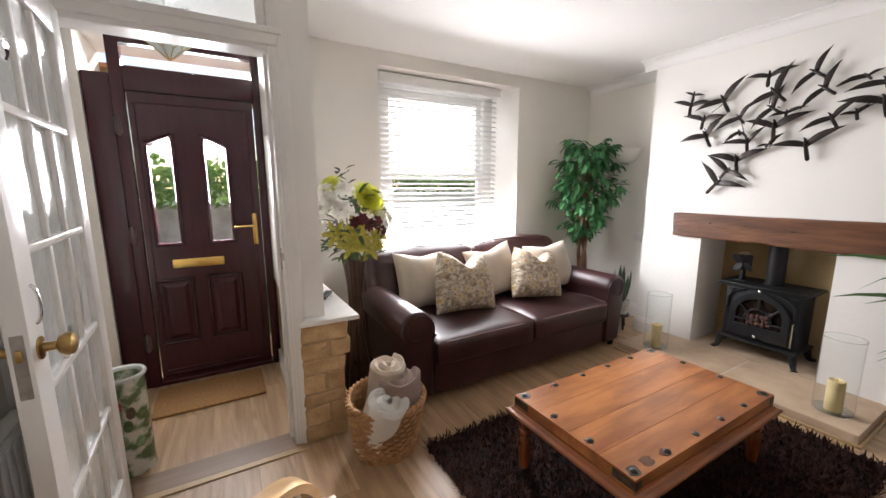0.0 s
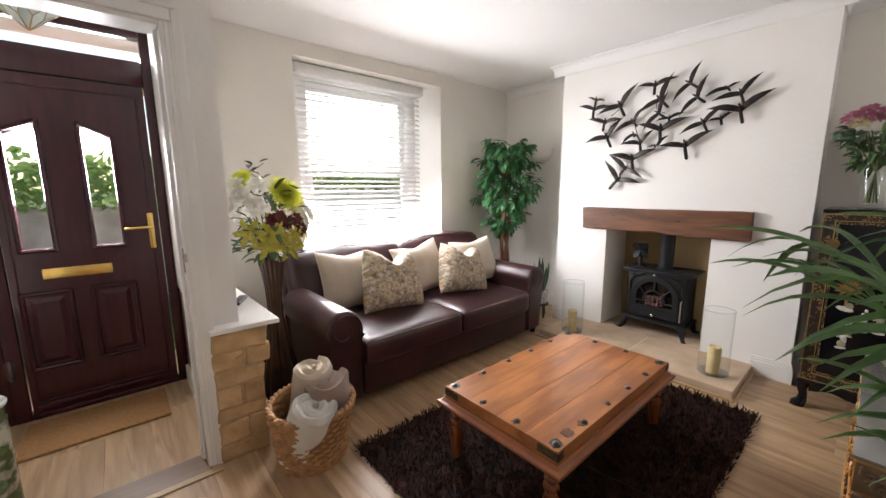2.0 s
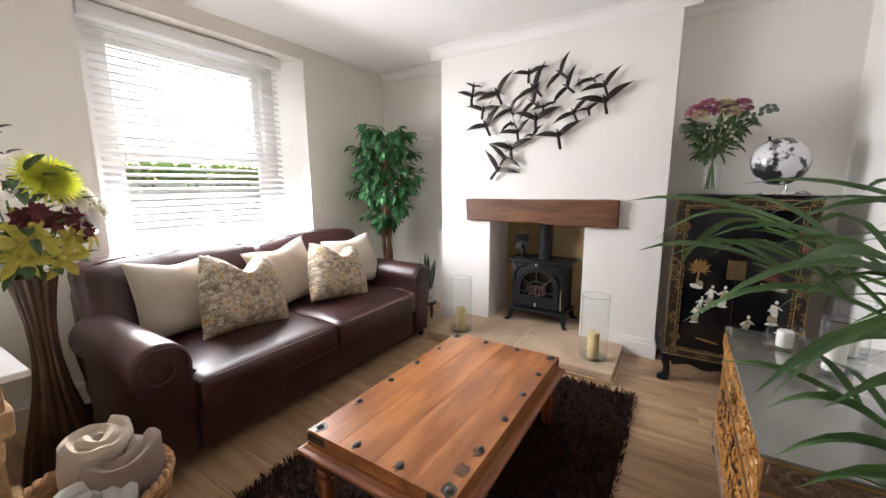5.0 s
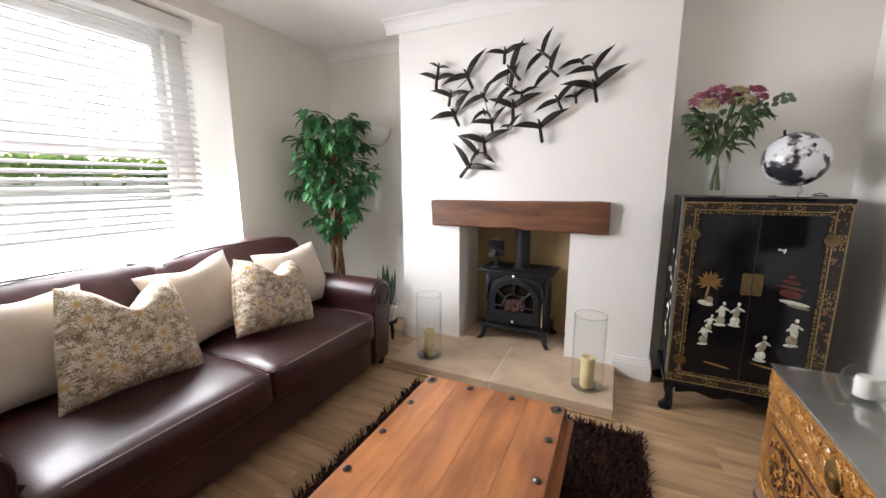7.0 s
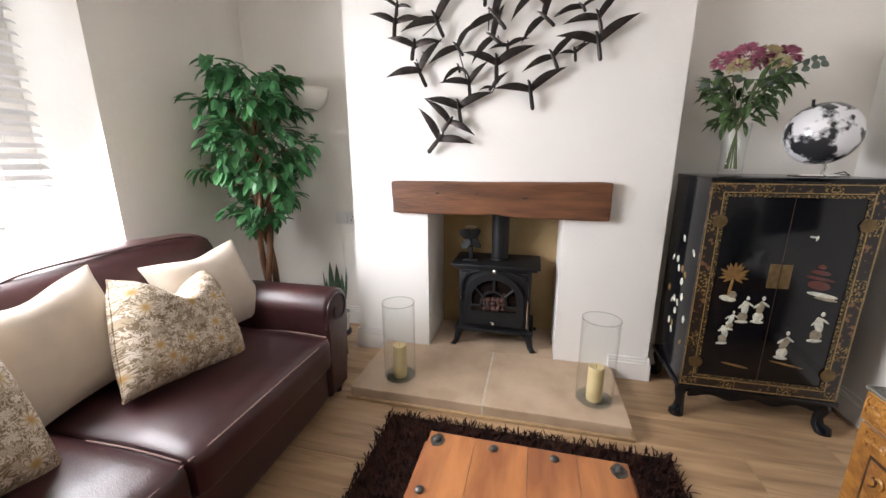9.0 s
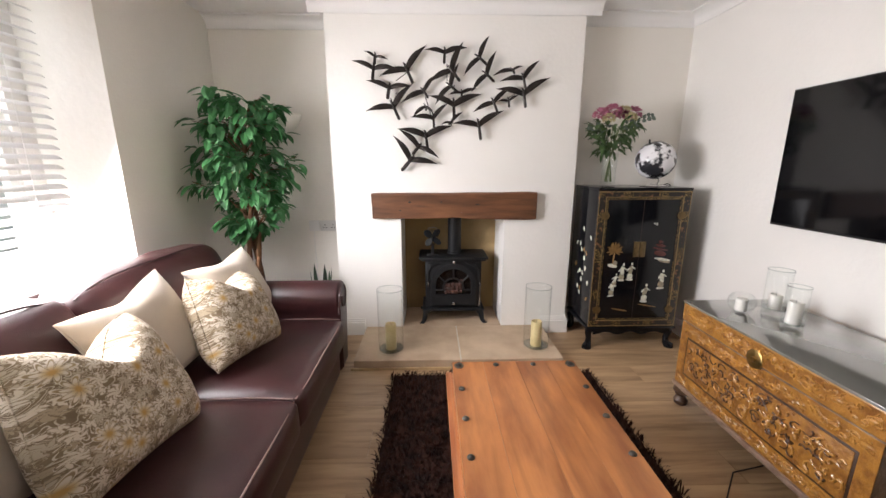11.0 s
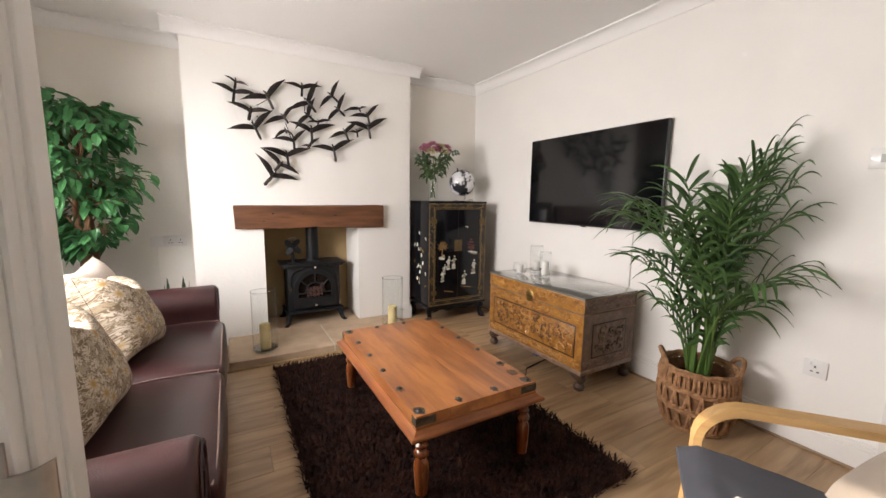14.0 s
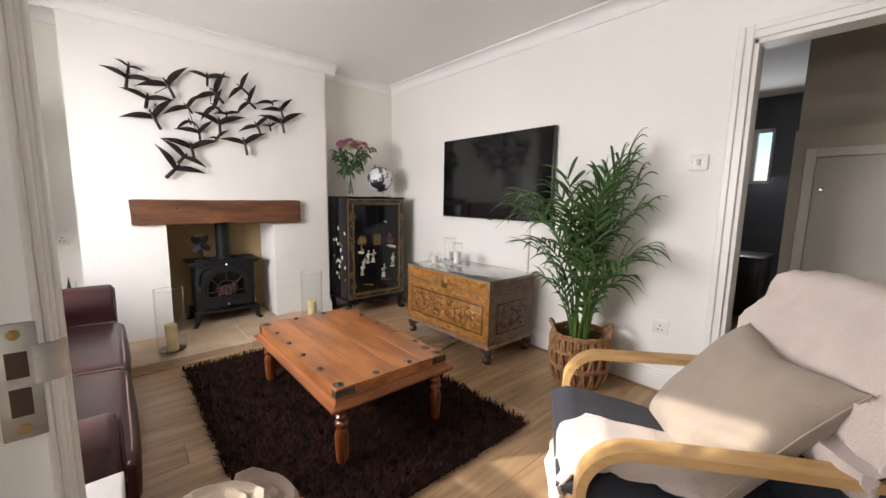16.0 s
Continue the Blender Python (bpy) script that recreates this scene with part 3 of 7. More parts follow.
# leaf: stiles and rails around the two lights and two panels
for r in ((L0, 0.092, 0.03, 1.90), (0.212, 0.393, G0, 1.90), (0.513, L1, 0.03, 1.90), (0.092, 0.513, 0.03, G0)):
    box(bm, r[0], r[1], DY + 0.008, DY + 0.052, r[2], r[3])
box(bm, 0.092, 0.212, DY + 0.008, DY + 0.052, 1.645, 1.90)
box(bm, 0.393, 0.513, DY + 0.008, DY + 0.052, 1.645, 1.90)
for xa, xb, za, zb in ((0.092, 0.212, 1.585, 1.645), (0.393, 0.513, 1.645, 1.585)):
    extrude(bm, [(xa, za), (xb, zb), (xb, 1.646), (xa, 1.646)] if za != 1.645 else [(xa, 1.644), (xb, zb), (xb, 1.646), (xa, 1.646)], "y", DY + 0.008, DY + 0.052)
leaf = part("leaf", bm, UPVC_RED, door)


def moulding(parent, x0, x1, z0, z1, w, top=None):
    bm = bmesh.new()
    tl, tr = top if top else (z1, z1)
    pts = [(x0, z0), (x1, z0), (x1, tr), (x0, tl)]
    for (ax, az), (bx, bz) in zip(pts, pts[1:] + pts[:1]):
        tube(bm, [(ax, DY + 0.006, az), (bx, DY + 0.006, bz)], w, 8, 0.75)
    for x, z in pts:
        lathe(bm, [(w * 0.2, z - w * 0.7), (w, z - w * 0.2), (w, z + w * 0.2), (w * 0.2, z + w * 0.7)], 8, x, DY + 0.006)
    return part("moulding", bm, UPVC_RED, parent)


for x0, x1, top in ((0.082, 0.222, (1.600, 1.662)), (0.383, 0.523, (1.662, 1.600))):
    moulding(leaf, x0, x1, G0 - 0.012, 1.63, 0.017, top)
    pane = part("pane", boxes((x0 + 0.01, x1 - 0.01, DY + 0.028, DY + 0.034, G0, 1.65)), PANE, leaf)
    pane.visible_shadow = False
for x0, x1 in ((0.055, 0.250), (0.345, 0.540)):
    moulding(leaf, x0, x1, 0.292, 0.722, 0.017)
    bm = bmesh.new()
    ring0 = [(x0 + 0.022, 0.314), (x1 - 0.022, 0.314), (x1 - 0.022, 0.700), (x0 + 0.022, 0.700)]
    ring1 = [(x0 + 0.050, 0.342), (x1 - 0.050, 0.342), (x1 - 0.050, 0.672), (x0 + 0.050, 0.672)]
    low = [bm.verts.new((x, DY + 0.010, z)) for x, z in ring0]
    high = [bm.verts.new((x, DY - 0.004, z)) for x, z in ring1]
    for k in range(4):
        bm.faces.new((low[k], low[(k + 1) % 4], high[(k + 1) % 4], high[k]))
    bm.faces.new(high)
    part("raised_panel", bm, UPVC_RED, leaf, "", False)
moulding(leaf, 0.052, 0.655, 0.10, 1.84, 0.006)
part("weather_bar", boxes((0.04, 0.68, DY - 0.004, DY + 0.012, 0.055, 0.085), bevel=0.006), UPVC_RED, leaf)
pane = part("toplight_pane", boxes((0.015, 0.705, DY + 0.03, DY + 0.036, 2.045, 2.175)), PANE, door)
pane.visible_shadow = False
bm = boxes((0.150, 0.447, DY - 0.004, DY + 0.01, 0.800, 0.860), bevel=0.005)
letter = part("letterbox", bm, BRASS, leaf, "polished brass letterbox")
handle = part("door_handle", boxes((0.640, 0.672, DY - 0.003, DY + 0.009, 0.925, 1.150), bevel=0.005), BRASS, door, "brass lever handle on a long plate")
bm = bmesh.new()
tube(bm, [(0.656, DY - 0.002, 1.065), (0.656, DY - 0.045, 1.065), (0.640, DY - 0.052, 1.065), (0.54, DY - 0.050, 1.060), (0.528, DY - 0.044, 1.058)], 0.0085, 10)
part("lever", bm, BRASS, handle)
for z in (0.32, 1.03, 1.70):
    bm = bmesh.new()
    lathe(bm, [(0.008, z - 0.06), (0.012, z - 0.055), (0.012, z + 0.055), (0.008, z + 0.06)], 12, -0.030, DY - 0.016)
    box(bm, -0.050, -0.012, DY - 0.010, DY - 0.003, z - 0.045, z + 0.045, 0.003)
    part("hinge", bm, mat("hinge_paint", (0.10, 0.06, 0.055), 0.35, spread=0.2) if z == 0.32 else bpy.data.materials["hinge_paint"], door)
mat_coir = mat("coir", (0.40, 0.215, 0.085), 0.95, second=(0.31, 0.16, 0.06), scale=60, bump=0.8, bump_scale=240)
tagged(part("doormat", boxes((0.005, 0.615, 3.885, 4.262, 0.0, 0.016), bevel=0.004), mat_coir), "plain brown coir doormat on the porch floor", "doormat")

# ---- sash window and venetian blind ----
win = new("window_1")
tagged(win, "white sash window behind a white venetian blind", "window", "", "structure")
bm = bmesh.new()
wy0, wy1 = 4.63, 4.74
for r in ((1.666, 1.775, 0.80, 2.278), (2.855, 2.964, 0.80, 2.278), (1.775, 2.855, 2.20, 2.278), (1.775, 2.855, 0.80, 0.85)):
    box(bm, r[0], r[1], wy0, wy1, r[2], r[3], 0.004)
part("window_frame", bm, GLOSS, win)
for name, y, z0, z1 in (("upper_sash", 4.70, 1.44, 2.20), ("lower_sash", 4.655, 0.85, 1.475)):
    bm = bmesh.new()
    for r in ((1.775, 1.842, z0, z1), (2.795, 2.855, z0, z1), (1.842, 2.795, z1 - (0.075 if z1 > 2 else 0.045), z1), (1.842, 2.795, z0, z0 + 0.045)):
        box(bm, r[0], r[1], y - 0.02, y + 0.02, r[2], r[3], 0.004)
    sash = part(name, bm, GLOSS, win)
    pane = part("pane", boxes((1.842, 2.795, y - 0.003, y + 0.003, z0 + 0.045, z1 - 0.045)), PANE, sash)
    pane.visible_shadow = False
blind = thing("venetian_blind", pose(0, 0, 0), "white wooden venetian blind with open slats in the window", "blind")
SLAT = mat("white_slat", (0.80, 0.79, 0.78), 0.4, spread=0.04, scale=4)
part("headrail", boxes((1.655, 2.918, 4.425, 4.515, 2.190, 2.268), bevel=0.006), SLAT, blind, "boxy white blind pelmet")
bm = bmesh.new()
pts = [(-0.025, -0.0), (-0.012, 0.0035), (0.0, 0.0045), (0.012, 0.0035), (0.025, 0.0), (0.012, 0.0005), (0.0, 0.0015), (-0.012, 0.0005)]
extrude(bm, pts, "x", -0.615, 0.615)
slat_mesh = mesh_of(bm, "slat")
slat_mesh.materials.append(SLAT)
z = 2.155
while z > 0.87:
    ob = new("slat", slat_mesh)
    ob.parent = blind
    ob.matrix_basis = pose(2.30 + random.uniform(-0.002, 0.002), 4.505, z, random.uniform(27, 31), 0, 0)
    z -= 0.047
part("bottom_rail", boxes((1.685, 2.915, 4.480, 4.530, 0.825, 0.845), bevel=0.004), SLAT, blind)
for x in (1.86, 2.30, 2.74):
    for y in (4.478, 4.532):
        bm = bmesh.new()
        tube(bm, [(x, y, 0.84), (x, y, 2.195)], 0.0016, 5)
        part("ladder_cord", bm, SLAT, blind)
for x in (1.76, 1.79):
    bm = bmesh.new()
    tube(bm, [(x, 4.44, 1.30 if x < 1.77 else 1.42), (x + 0.003, 4.438, 1.8), (x, 4.45, 2.17)], 0.0018, 5)
    lathe(bm, [(0.003, 1.27 if x < 1.77 else 1.39), (0.008, 1.275 if x < 1.77 else 1.395), (0.004, 1.31 if x < 1.77 else 1.43)], 10, x, 4.44)
    part("pull_cord", bm, SLAT, blind)

# ---- sofa ----
sofa = thing("sofa", pose(0, 0, 0), "dark burgundy leather two-seat sofa with rolled arms", "sofa")
part("base", turned(soft_box(bmesh.new(), (2.30, 3.70, 0.175), (0.79, 0.475, 0.120), 0.03, 8), Matrix()), LEATHER, sofa)


def seat_shape(hx, hy, hz):
    def f(p):
        k = max(0.0, 1 - (p.x / hx) ** 2) * max(0.0, 1 - (p.y / hy) ** 2)
        q = p.copy()
        if p.z > 0:
            q.z += 0.022 * k + 0.005 * noise.noise(Vector((p.x * 5 + hx * 9, p.y * 5, 0)))
            if p.y < -hy * 0.6:
                q.z -= 0.010 * (abs(p.y) / hy - 0.6) / 0.4
        if p.y < 0:
            q.y -= 0.012 * max(0.0, 1 - (p.x / hx) ** 2) * max(0.0, 1 - (p.z / hz) ** 2)
        return q
    return f


def piping(pts, r, parent, material=None):
    return part("piping", tube(bmesh.new(), pts, r, 7), material or LEATHER, parent)


for x0, x1 in ((1.515, 2.298), (2.302, 3.085)):
    cx, hx = (x0 + x1) / 2, (x1 - x0) / 2
    seat = part("seat_cushion", soft_box(bmesh.new(), (cx, 3.585, 0.335), (hx, 0.395, 0.085), 0.035, 14, seat_shape(hx, 0.395, 0.085)), LEATHER, sofa)
    pts = [(cx + hx * 0.985 * math.sin(t), 3.202 + 0.012 * abs(math.sin(t)) ** 6, 0.398 + 0.006 * math.cos(t) ** 2) for t in [math.pi / 2 * (i / 12 - 1) for i in range(25)]]
    piping(pts, 0.0035, seat, STITCH)
    edge = x1 - 0.012 if x0 > 2 else x1 - 0.01
    piping([(edge, 3.215 + 0.36 * i / 10, 0.412 + 0.008 * math.sin(i / 10 * math.pi)) for i in range(11)], 0.0030, seat, STITCH)


def back_shape(p):
    q = p.copy()
    q.y -= 0.03 * max(0.0, 1 - (p.x / 0.478) ** 2) * max(0.0, 1 - (p.z / 0.25) ** 2) if p.y < 0 else 0
    q.z += 0.018 * max(0.0, 1 - (p.x / 0.50) ** 2) + 0.008 * noise.noise(Vector((p.x * 7, p.y * 9, p.z * 7)))
    q.y += 0.10 * (p.z / 0.23)
    return q


for cx in (1.845, 2.810):
    bc = part("back_cushion", soft_box(bmesh.new(), (cx, 4.01, 0.605), (0.478, 0.110, 0.242), 0.075, 14, back_shape), LEATHER, sofa)
    top = []
    for i in range(17):
        u = -1 + i / 8
        top.append((cx + 0.462 * u, 4.03, 0.862 - 0.05 * abs(u) ** 5))
    piping(top, 0.005, bc)
part("back_frame", soft_box(bmesh.new(), (2.315, 4.17, 0.39), (0.935, 0.08, 0.335), 0.06, 12), LEATHER, sofa)


def arm_outline(cx, s):
    """Rolled arm seen from the front; s is +1 when the roll leans to +x."""
    pts = [(cx - s * 0.085, 0.055), (cx - s * 0.085, 0.43)]
    pts += [(cx + s * (0.018 + 0.112 * math.cos(radians(a))), 0.500 + 0.112 * math.sin(radians(a))) for a in range(205, -46, -12)]
    pts += [(cx + s * 0.085, 0.40), (cx + s * 0.085, 0.055)]
    return pts


for cx, s in ((1.420, -1), (3.195, 1)):
    bm = bmesh.new()
    extrude(bm, arm_outline(cx, s), "y", 3.225, 3.95, 0.022, 4)
    arm = part("arm", bm, LEATHER, sofa)
    sp = [(cx + s * (0.018 + (0.108 - 0.0022 * k) * math.cos(radians(200 - 12 * k))), 3.222, 0.500 + (0.108 - 0.0022 * k) * math.sin(radians(200 - 12 * k))) for k in range(36)]
    piping([(cx - s * 0.080, 3.222, 0.08), (cx - s * 0.080, 3.222, 0.42)] + sp, 0.005, arm)
for x in (1.36, 3.25):
    for y in (3.28, 4.15):
        bm = bmesh.new()
        lathe(bm, [(0.022, 0.0), (0.028, 0.03), (0.030, 0.062)], 14, x, y)
        part("foot", bm, bpy.data.materials["dark_unit"], sofa)

# ---- cushions ----
DAMASK = mat("damask", (0.62, 0.56, 0.45), 0.85, scale=8)
t = DAMASK.node_tree
nn, ll = t.nodes, t.links
tc = nn.new("ShaderNodeTexCoord")
warp = nn.new("ShaderNodeTexNoise"); warp.inputs["Scale"].default_value = 16.0
ll.new(tc.outputs["Object"], warp.inputs["Vector"])
mixv = nn.new("ShaderNodeVectorMath"); mixv.operation = "MULTIPLY_ADD"
mixv.inputs[1].default_value = (0.09, 0.09, 0.09)
ll.new(warp.outputs["Color"], mixv.inputs[0]); ll.new(tc.outputs["Object"], mixv.inputs[2])
def cells(scale, turn, metric, feature="F1", exponent=0.5):
    mp = nn.new("ShaderNodeMapping")
    mp.inputs["Scale"].default_value, mp.inputs["Rotation"].default_value = scale, (0, turn, 0)
    ll.new(mixv.outputs[0], mp.inputs[0])
    v = nn.new("ShaderNodeTexVoronoi")
    v.feature, v.distance = feature, metric
    v.inputs["Scale"].default_value = 1.0
    if metric == "MINKOWSKI":
        v.inputs["Exponent"].default_value = exponent
    ll.new(mp.outputs[0], v.inputs["Vector"])
    return v


def ramp_of(socket, stops, step=False):
    r = nn.new("ShaderNodeValToRGB")
    if step:
        r.color_ramp.interpolation = "CONSTANT"
    els = r.color_ramp.elements
    els[0].position, els[0].color = stops[0][0], (*stops[0][1], 1)
    els[1].position, els[1].color = stops[-1][0], (*stops[-1][1], 1)
    for p, c in stops[1:-1]:
        els.new(p).color = (*c, 1)
    ll.new(socket, r.inputs[0])
    return r.outputs[0]


def layer(low, high, factor):
    m = nn.new("ShaderNodeMix")
    m.data_type = "RGBA"
    ll.new(low, m.inputs["A"]); ll.new(high, m.inputs["B"]); ll.new(factor, m.inputs["Factor"])
    return m.outputs["Result"]


BLACK, WHITE = (0, 0, 0), (1, 1, 1)


def maths(op, a, b=None, c=None):
    m = nn.new("ShaderNodeMath")
    m.operation = op
    for i, v in enumerate((a, b, c)):
        if isinstance(v, (int, float)):
            m.inputs[i].default_value = v
        elif v is not None:
            ll.new(v, m.inputs[i])
    return m.outputs[0]


flat_xyz = nn.new("ShaderNodeSeparateXYZ")
ll.new(tc.outputs["Object"], flat_xyz.inputs[0])
cloth_plane = nn.new("ShaderNodeCombineXYZ")
ll.new(flat_xyz.outputs[0], cloth_plane.inputs[0]); ll.new(flat_xyz.outputs[2], cloth_plane.inputs[1])


def blooms(scale, reach, petals, spin, thin, sway, shift):
    """Distance inside a scattered many-petalled flower (positive within), and the distance from its heart."""
    wob = nn.new("ShaderNodeTexNoise"); wob.inputs["Scale"].default_value = scale * 1.6
    ll.new(cloth_plane.outputs[0], wob.inputs["Vector"])
    bent = nn.new("ShaderNodeVectorMath"); bent.operation = "MULTIPLY_ADD"
    bent.inputs[1].default_value = (sway / scale, sway / scale, 0)
    ll.new(wob.outputs["Color"], bent.inputs[0]); ll.new(cloth_plane.outputs[0], bent.inputs[2])
    mp = nn.new("ShaderNodeMapping")
    mp.inputs["Scale"].default_value, mp.inputs["Location"].default_value = (scale, scale, 1), (shift, shift * 0.6, 0)
    ll.new(bent.outputs[0], mp.inputs[0])
    v = nn.new("ShaderNodeTexVoronoi")
    v.voronoi_dimensions, v.feature = "2D", "F1"
    v.inputs["Scale"].default_value, v.inputs["Randomness"].default_value = 1.0, 0.75
    ll.new(mp.outputs[0], v.inputs["Vector"])
    away = nn.new("ShaderNodeVectorMath"); away.operation = "SUBTRACT"
    ll.new(mp.outputs[0], away.inputs[0]); ll.new(v.outputs["Position"], away.inputs[1])
    xyz = nn.new("ShaderNodeSeparateXYZ"); ll.new(away.outputs[0], xyz.inputs[0])
    tone = nn.new("ShaderNodeSeparateColor"); ll.new(v.outputs["Color"], tone.inputs[0])
    turn = maths("MULTIPLY_ADD", tone.outputs[0], 6.28, maths("MULTIPLY", v.outputs["Distance"], spin))
    ang = maths("ADD", maths("ARCTAN2", xyz.outputs[1], xyz.outputs[0]), turn)
    wave = maths("POWER", maths("ABSOLUTE", maths("COSINE", maths("MULTIPLY", ang, petals / 2))), thin)
    edge = maths("MULTIPLY_ADD", wave, reach * 0.72, reach * 0.28)
    return maths("SUBTRACT", edge, v.outputs["Distance"]), v.outputs["Distance"], tone.outputs[1]


GROUND_A, GROUND_B, CREAM_A, CREAM_B, OCHRE = (0.170, 0.120, 0.070), (0.225, 0.165, 0.098), (0.63, 0.55, 0.445), (0.46, 0.385, 0.285), (0.46, 0.27, 0.08)
cloth = ramp_of(warp.outputs["Fac"], ((0.35, GROUND_A), (0.65, GROUND_B)))
vine = nn.new("ShaderNodeTexNoise")
vine.inputs["Scale"].default_value, vine.inputs["Detail"].default_value, vine.inputs["Distortion"].default_value = 20.0, 0.5, 1.2
ll.new(cloth_plane.outputs[0], vine.inputs["Vector"])
line = maths("ABSOLUTE", maths("SUBTRACT", maths("FRACT", maths("MULTIPLY", vine.outputs["Fac"], 11.0)), 0.5))
pale = ramp_of(warp.outputs["Fac"], ((0.40, CREAM_B), (0.60, CREAM_A)))
cloth = layer(cloth, pale, ramp_of(line, ((0.10, WHITE), (0.16, BLACK))))
for scale, reach, petals, spin, thin, sway, shift in ((32.0, 0.50, 5, 2.0, 0.8, 0.5, 1.3), (21.0, 0.52, 6, -2.5, 1.1, 0.6, 4.1)):
    inside, heart, tone = blooms(scale, reach, petals, spin, thin, sway, shift)
    leaf = ramp_of(tone, ((0.0, CREAM_A), (0.45, CREAM_B), (0.75, (0.38, 0.30, 0.20))), True)
    ridged = layer(leaf, ramp_of(warp.outputs["Fac"], ((0.3, GROUND_A), (0.7, GROUND_B))), ramp_of(inside, ((0.02, BLACK), (0.05, WHITE), (0.09, WHITE), (0.12, BLACK))))
    cloth = layer(cloth, ridged, ramp_of(inside, ((0.0, BLACK), (0.02, WHITE))))
inside, heart, tone = blooms(9.4, 0.38, 9, 1.2, 0.9, 0.25, 2.7)
bloom = ramp_of(heart, ((0.0, OCHRE), (0.045, OCHRE), (0.12, (0.54, 0.42, 0.25)), (0.20, CREAM_A)))
veined = layer(bloom, ramp_of(warp.outputs["Fac"], ((0.3, GROUND_B), (0.7, (0.42, 0.31, 0.17)))), ramp_of(inside, ((0.035, BLACK), (0.05, WHITE), (0.09, WHITE), (0.105, BLACK))))
cloth = layer(cloth, veined, ramp_of(inside, ((0.0, BLACK), (0.01, WHITE))))
ll.new(cloth, nn["Principled BSDF"].inputs["Base Color"])


def pillow(bm, w, h, t, chop=0.0, seed=0.0, n=26):
    sides = []
    for s in (-1, 1):
        rows = []
        for j in range(n + 1):
            row = []
            for i in range(n + 1):
                u, v = -1 + 2 * i / n, -1 + 2 * j / n
                u, v = math.sin(u * math.pi / 2), math.sin(v * math.pi / 2)
                x = w / 2 * u * (1 - 0.09 * (1 - v * v) * u * u)
                z = h / 2 * v * (1 - 0.09 * (1 - u * u) * v * v)
                if chop > 0.05:
                    x *= 1 - 0.24 * max(0.0, (v + 0.3) / 1.3) ** 1.5
                k = max(0.0, (1 - u ** 4) * (1 - v ** 4)) ** 0.55
                y = s * t / 2 * k
                if v > -0.2:
                    d = chop * math.exp(-(u / 0.42) ** 2) * ((v + 0.2) / 1.2) ** 1.6
                    z -= d
                    y *= 1 + 1.5 * d / h
                y += 0.006 * k * noise.noise(Vector((x * 14 + seed, z * 14, s * 2)))
                row.append((x, y, z, abs(u) > 0.9999 or abs(v) > 0.9999))
            rows.append(row)
        sides.append(rows)
    made = [[[None] * (n + 1) for _ in range(n + 1)] for _ in range(2)]
    for s in range(2):
        for j in range(n + 1):
            for i in range(n + 1):
                x, y, z, rim = sides[s][j][i]
                made[s][j][i] = made[0][j][i] if s and rim else bm.verts.new((x, 0 if rim else y, z))
    for s in range(2):
        for j in range(n):
            for i in range(n):
                q = [made[s][j][i], made[s][j][i + 1], made[s][j + 1][i + 1], made[s][j + 1][i]]
                if len(set(q)) == 4:
                    bm.faces.new(q)
    rim = [made[0][0][i] for i in range(n + 1)] + [made[0][j][n] for j in range(1, n + 1)] + [made[0][n][i] for i in range(n - 1, -1, -1)] + [made[0][j][0] for j in range(n - 1, 0, -1)]
    return [v.co.copy() for v in rim]


def cushion(x, y, z, lean, tilt, rz, w, h, t, chop, cloth, label, seed):
    c = thing("cushion", pose(x, y, z, lean, tilt, rz), label, "cushion", "cushions on the sofa")
    bm = bmesh.new()
    rim = pillow(bm, w, h, t, chop, seed)
    part("cover", bm, cloth, c)
    part("piping", tube(bmesh.new(), rim + rim[:1], 0.0035, 6), cloth, c)
    return c


PLAIN = "plain cream linen cushion leaning against the sofa back"
cushion(1.735, 3.83, 0.635, -24, 4, 4, 0.44, 0.43, 0.17, 0.02, LINEN, PLAIN, 1)
cushion(2.400, 3.82, 0.635, -24, -9, -4, 0.45, 0.43, 0.17, 0.03, LINEN, PLAIN, 2)
cushion(3.000, 3.77, 0.625, -26, -5, -12, 0.44, 0.42, 0.17, 0.02, LINEN, PLAIN, 3)
cushion(1.985, 3.64, 0.630, -24, 5, -3, 0.50, 0.46, 0.25, 0.125, DAMASK, "taupe and cream leaf-patterned cushion with a dented top", 4)
cushion(2.680, 3.62, 0.612, -27, 10, -8, 0.48, 0.43, 0.24, 0.115, DAMASK, "taupe and cream leaf-patterned cushion with a dented top", 5)

# ---- coffee table ----
table = thing("coffee_table", pose(2.095, 2.267, 0.028), "sheesham wood coffee table with iron studs and turned legs", "coffee table")
WORN = mat("dark_worn_iron", (0.13, 0.125, 0.115), 0.42, metal=0.8, spread=0.5, scale=40, bump=0.2, bump_scale=120)
RUST = mat("iron_stain", (0.15, 0.062, 0.028), 0.45, second=(0.07, 0.034, 0.020), scale=60)
HX, HY, ZT = 0.520, 0.2985, 0.352
TOPX = (-0.2985, -0.155, -0.012, 0.150, 0.2985)
for a, b in zip(TOPX, TOPX[1:]):
    bm = bmesh.new()
    box(bm, -HX, HX, a + 0.0003, b - 0.0003, ZT - 0.046, ZT, 0.0015)
    part("top_plank", bm, SHEESHAM, table, "", False)
bm = bmesh.new()
prof = [(-0.012, -0.046), (-0.012, -0.055), (0.012, -0.055), (0.018, -0.060), (0.024, -0.066), (0.038, -0.070), (0.041, -0.076), (0.038, -0.086), (0.0, -0.088)]
inner = [(-HX + 0.01, -HY + 0.01), (HX - 0.01, -HY + 0.01), (HX - 0.01, HY - 0.01), (-HX + 0.01, HY - 0.01)]
loops = []
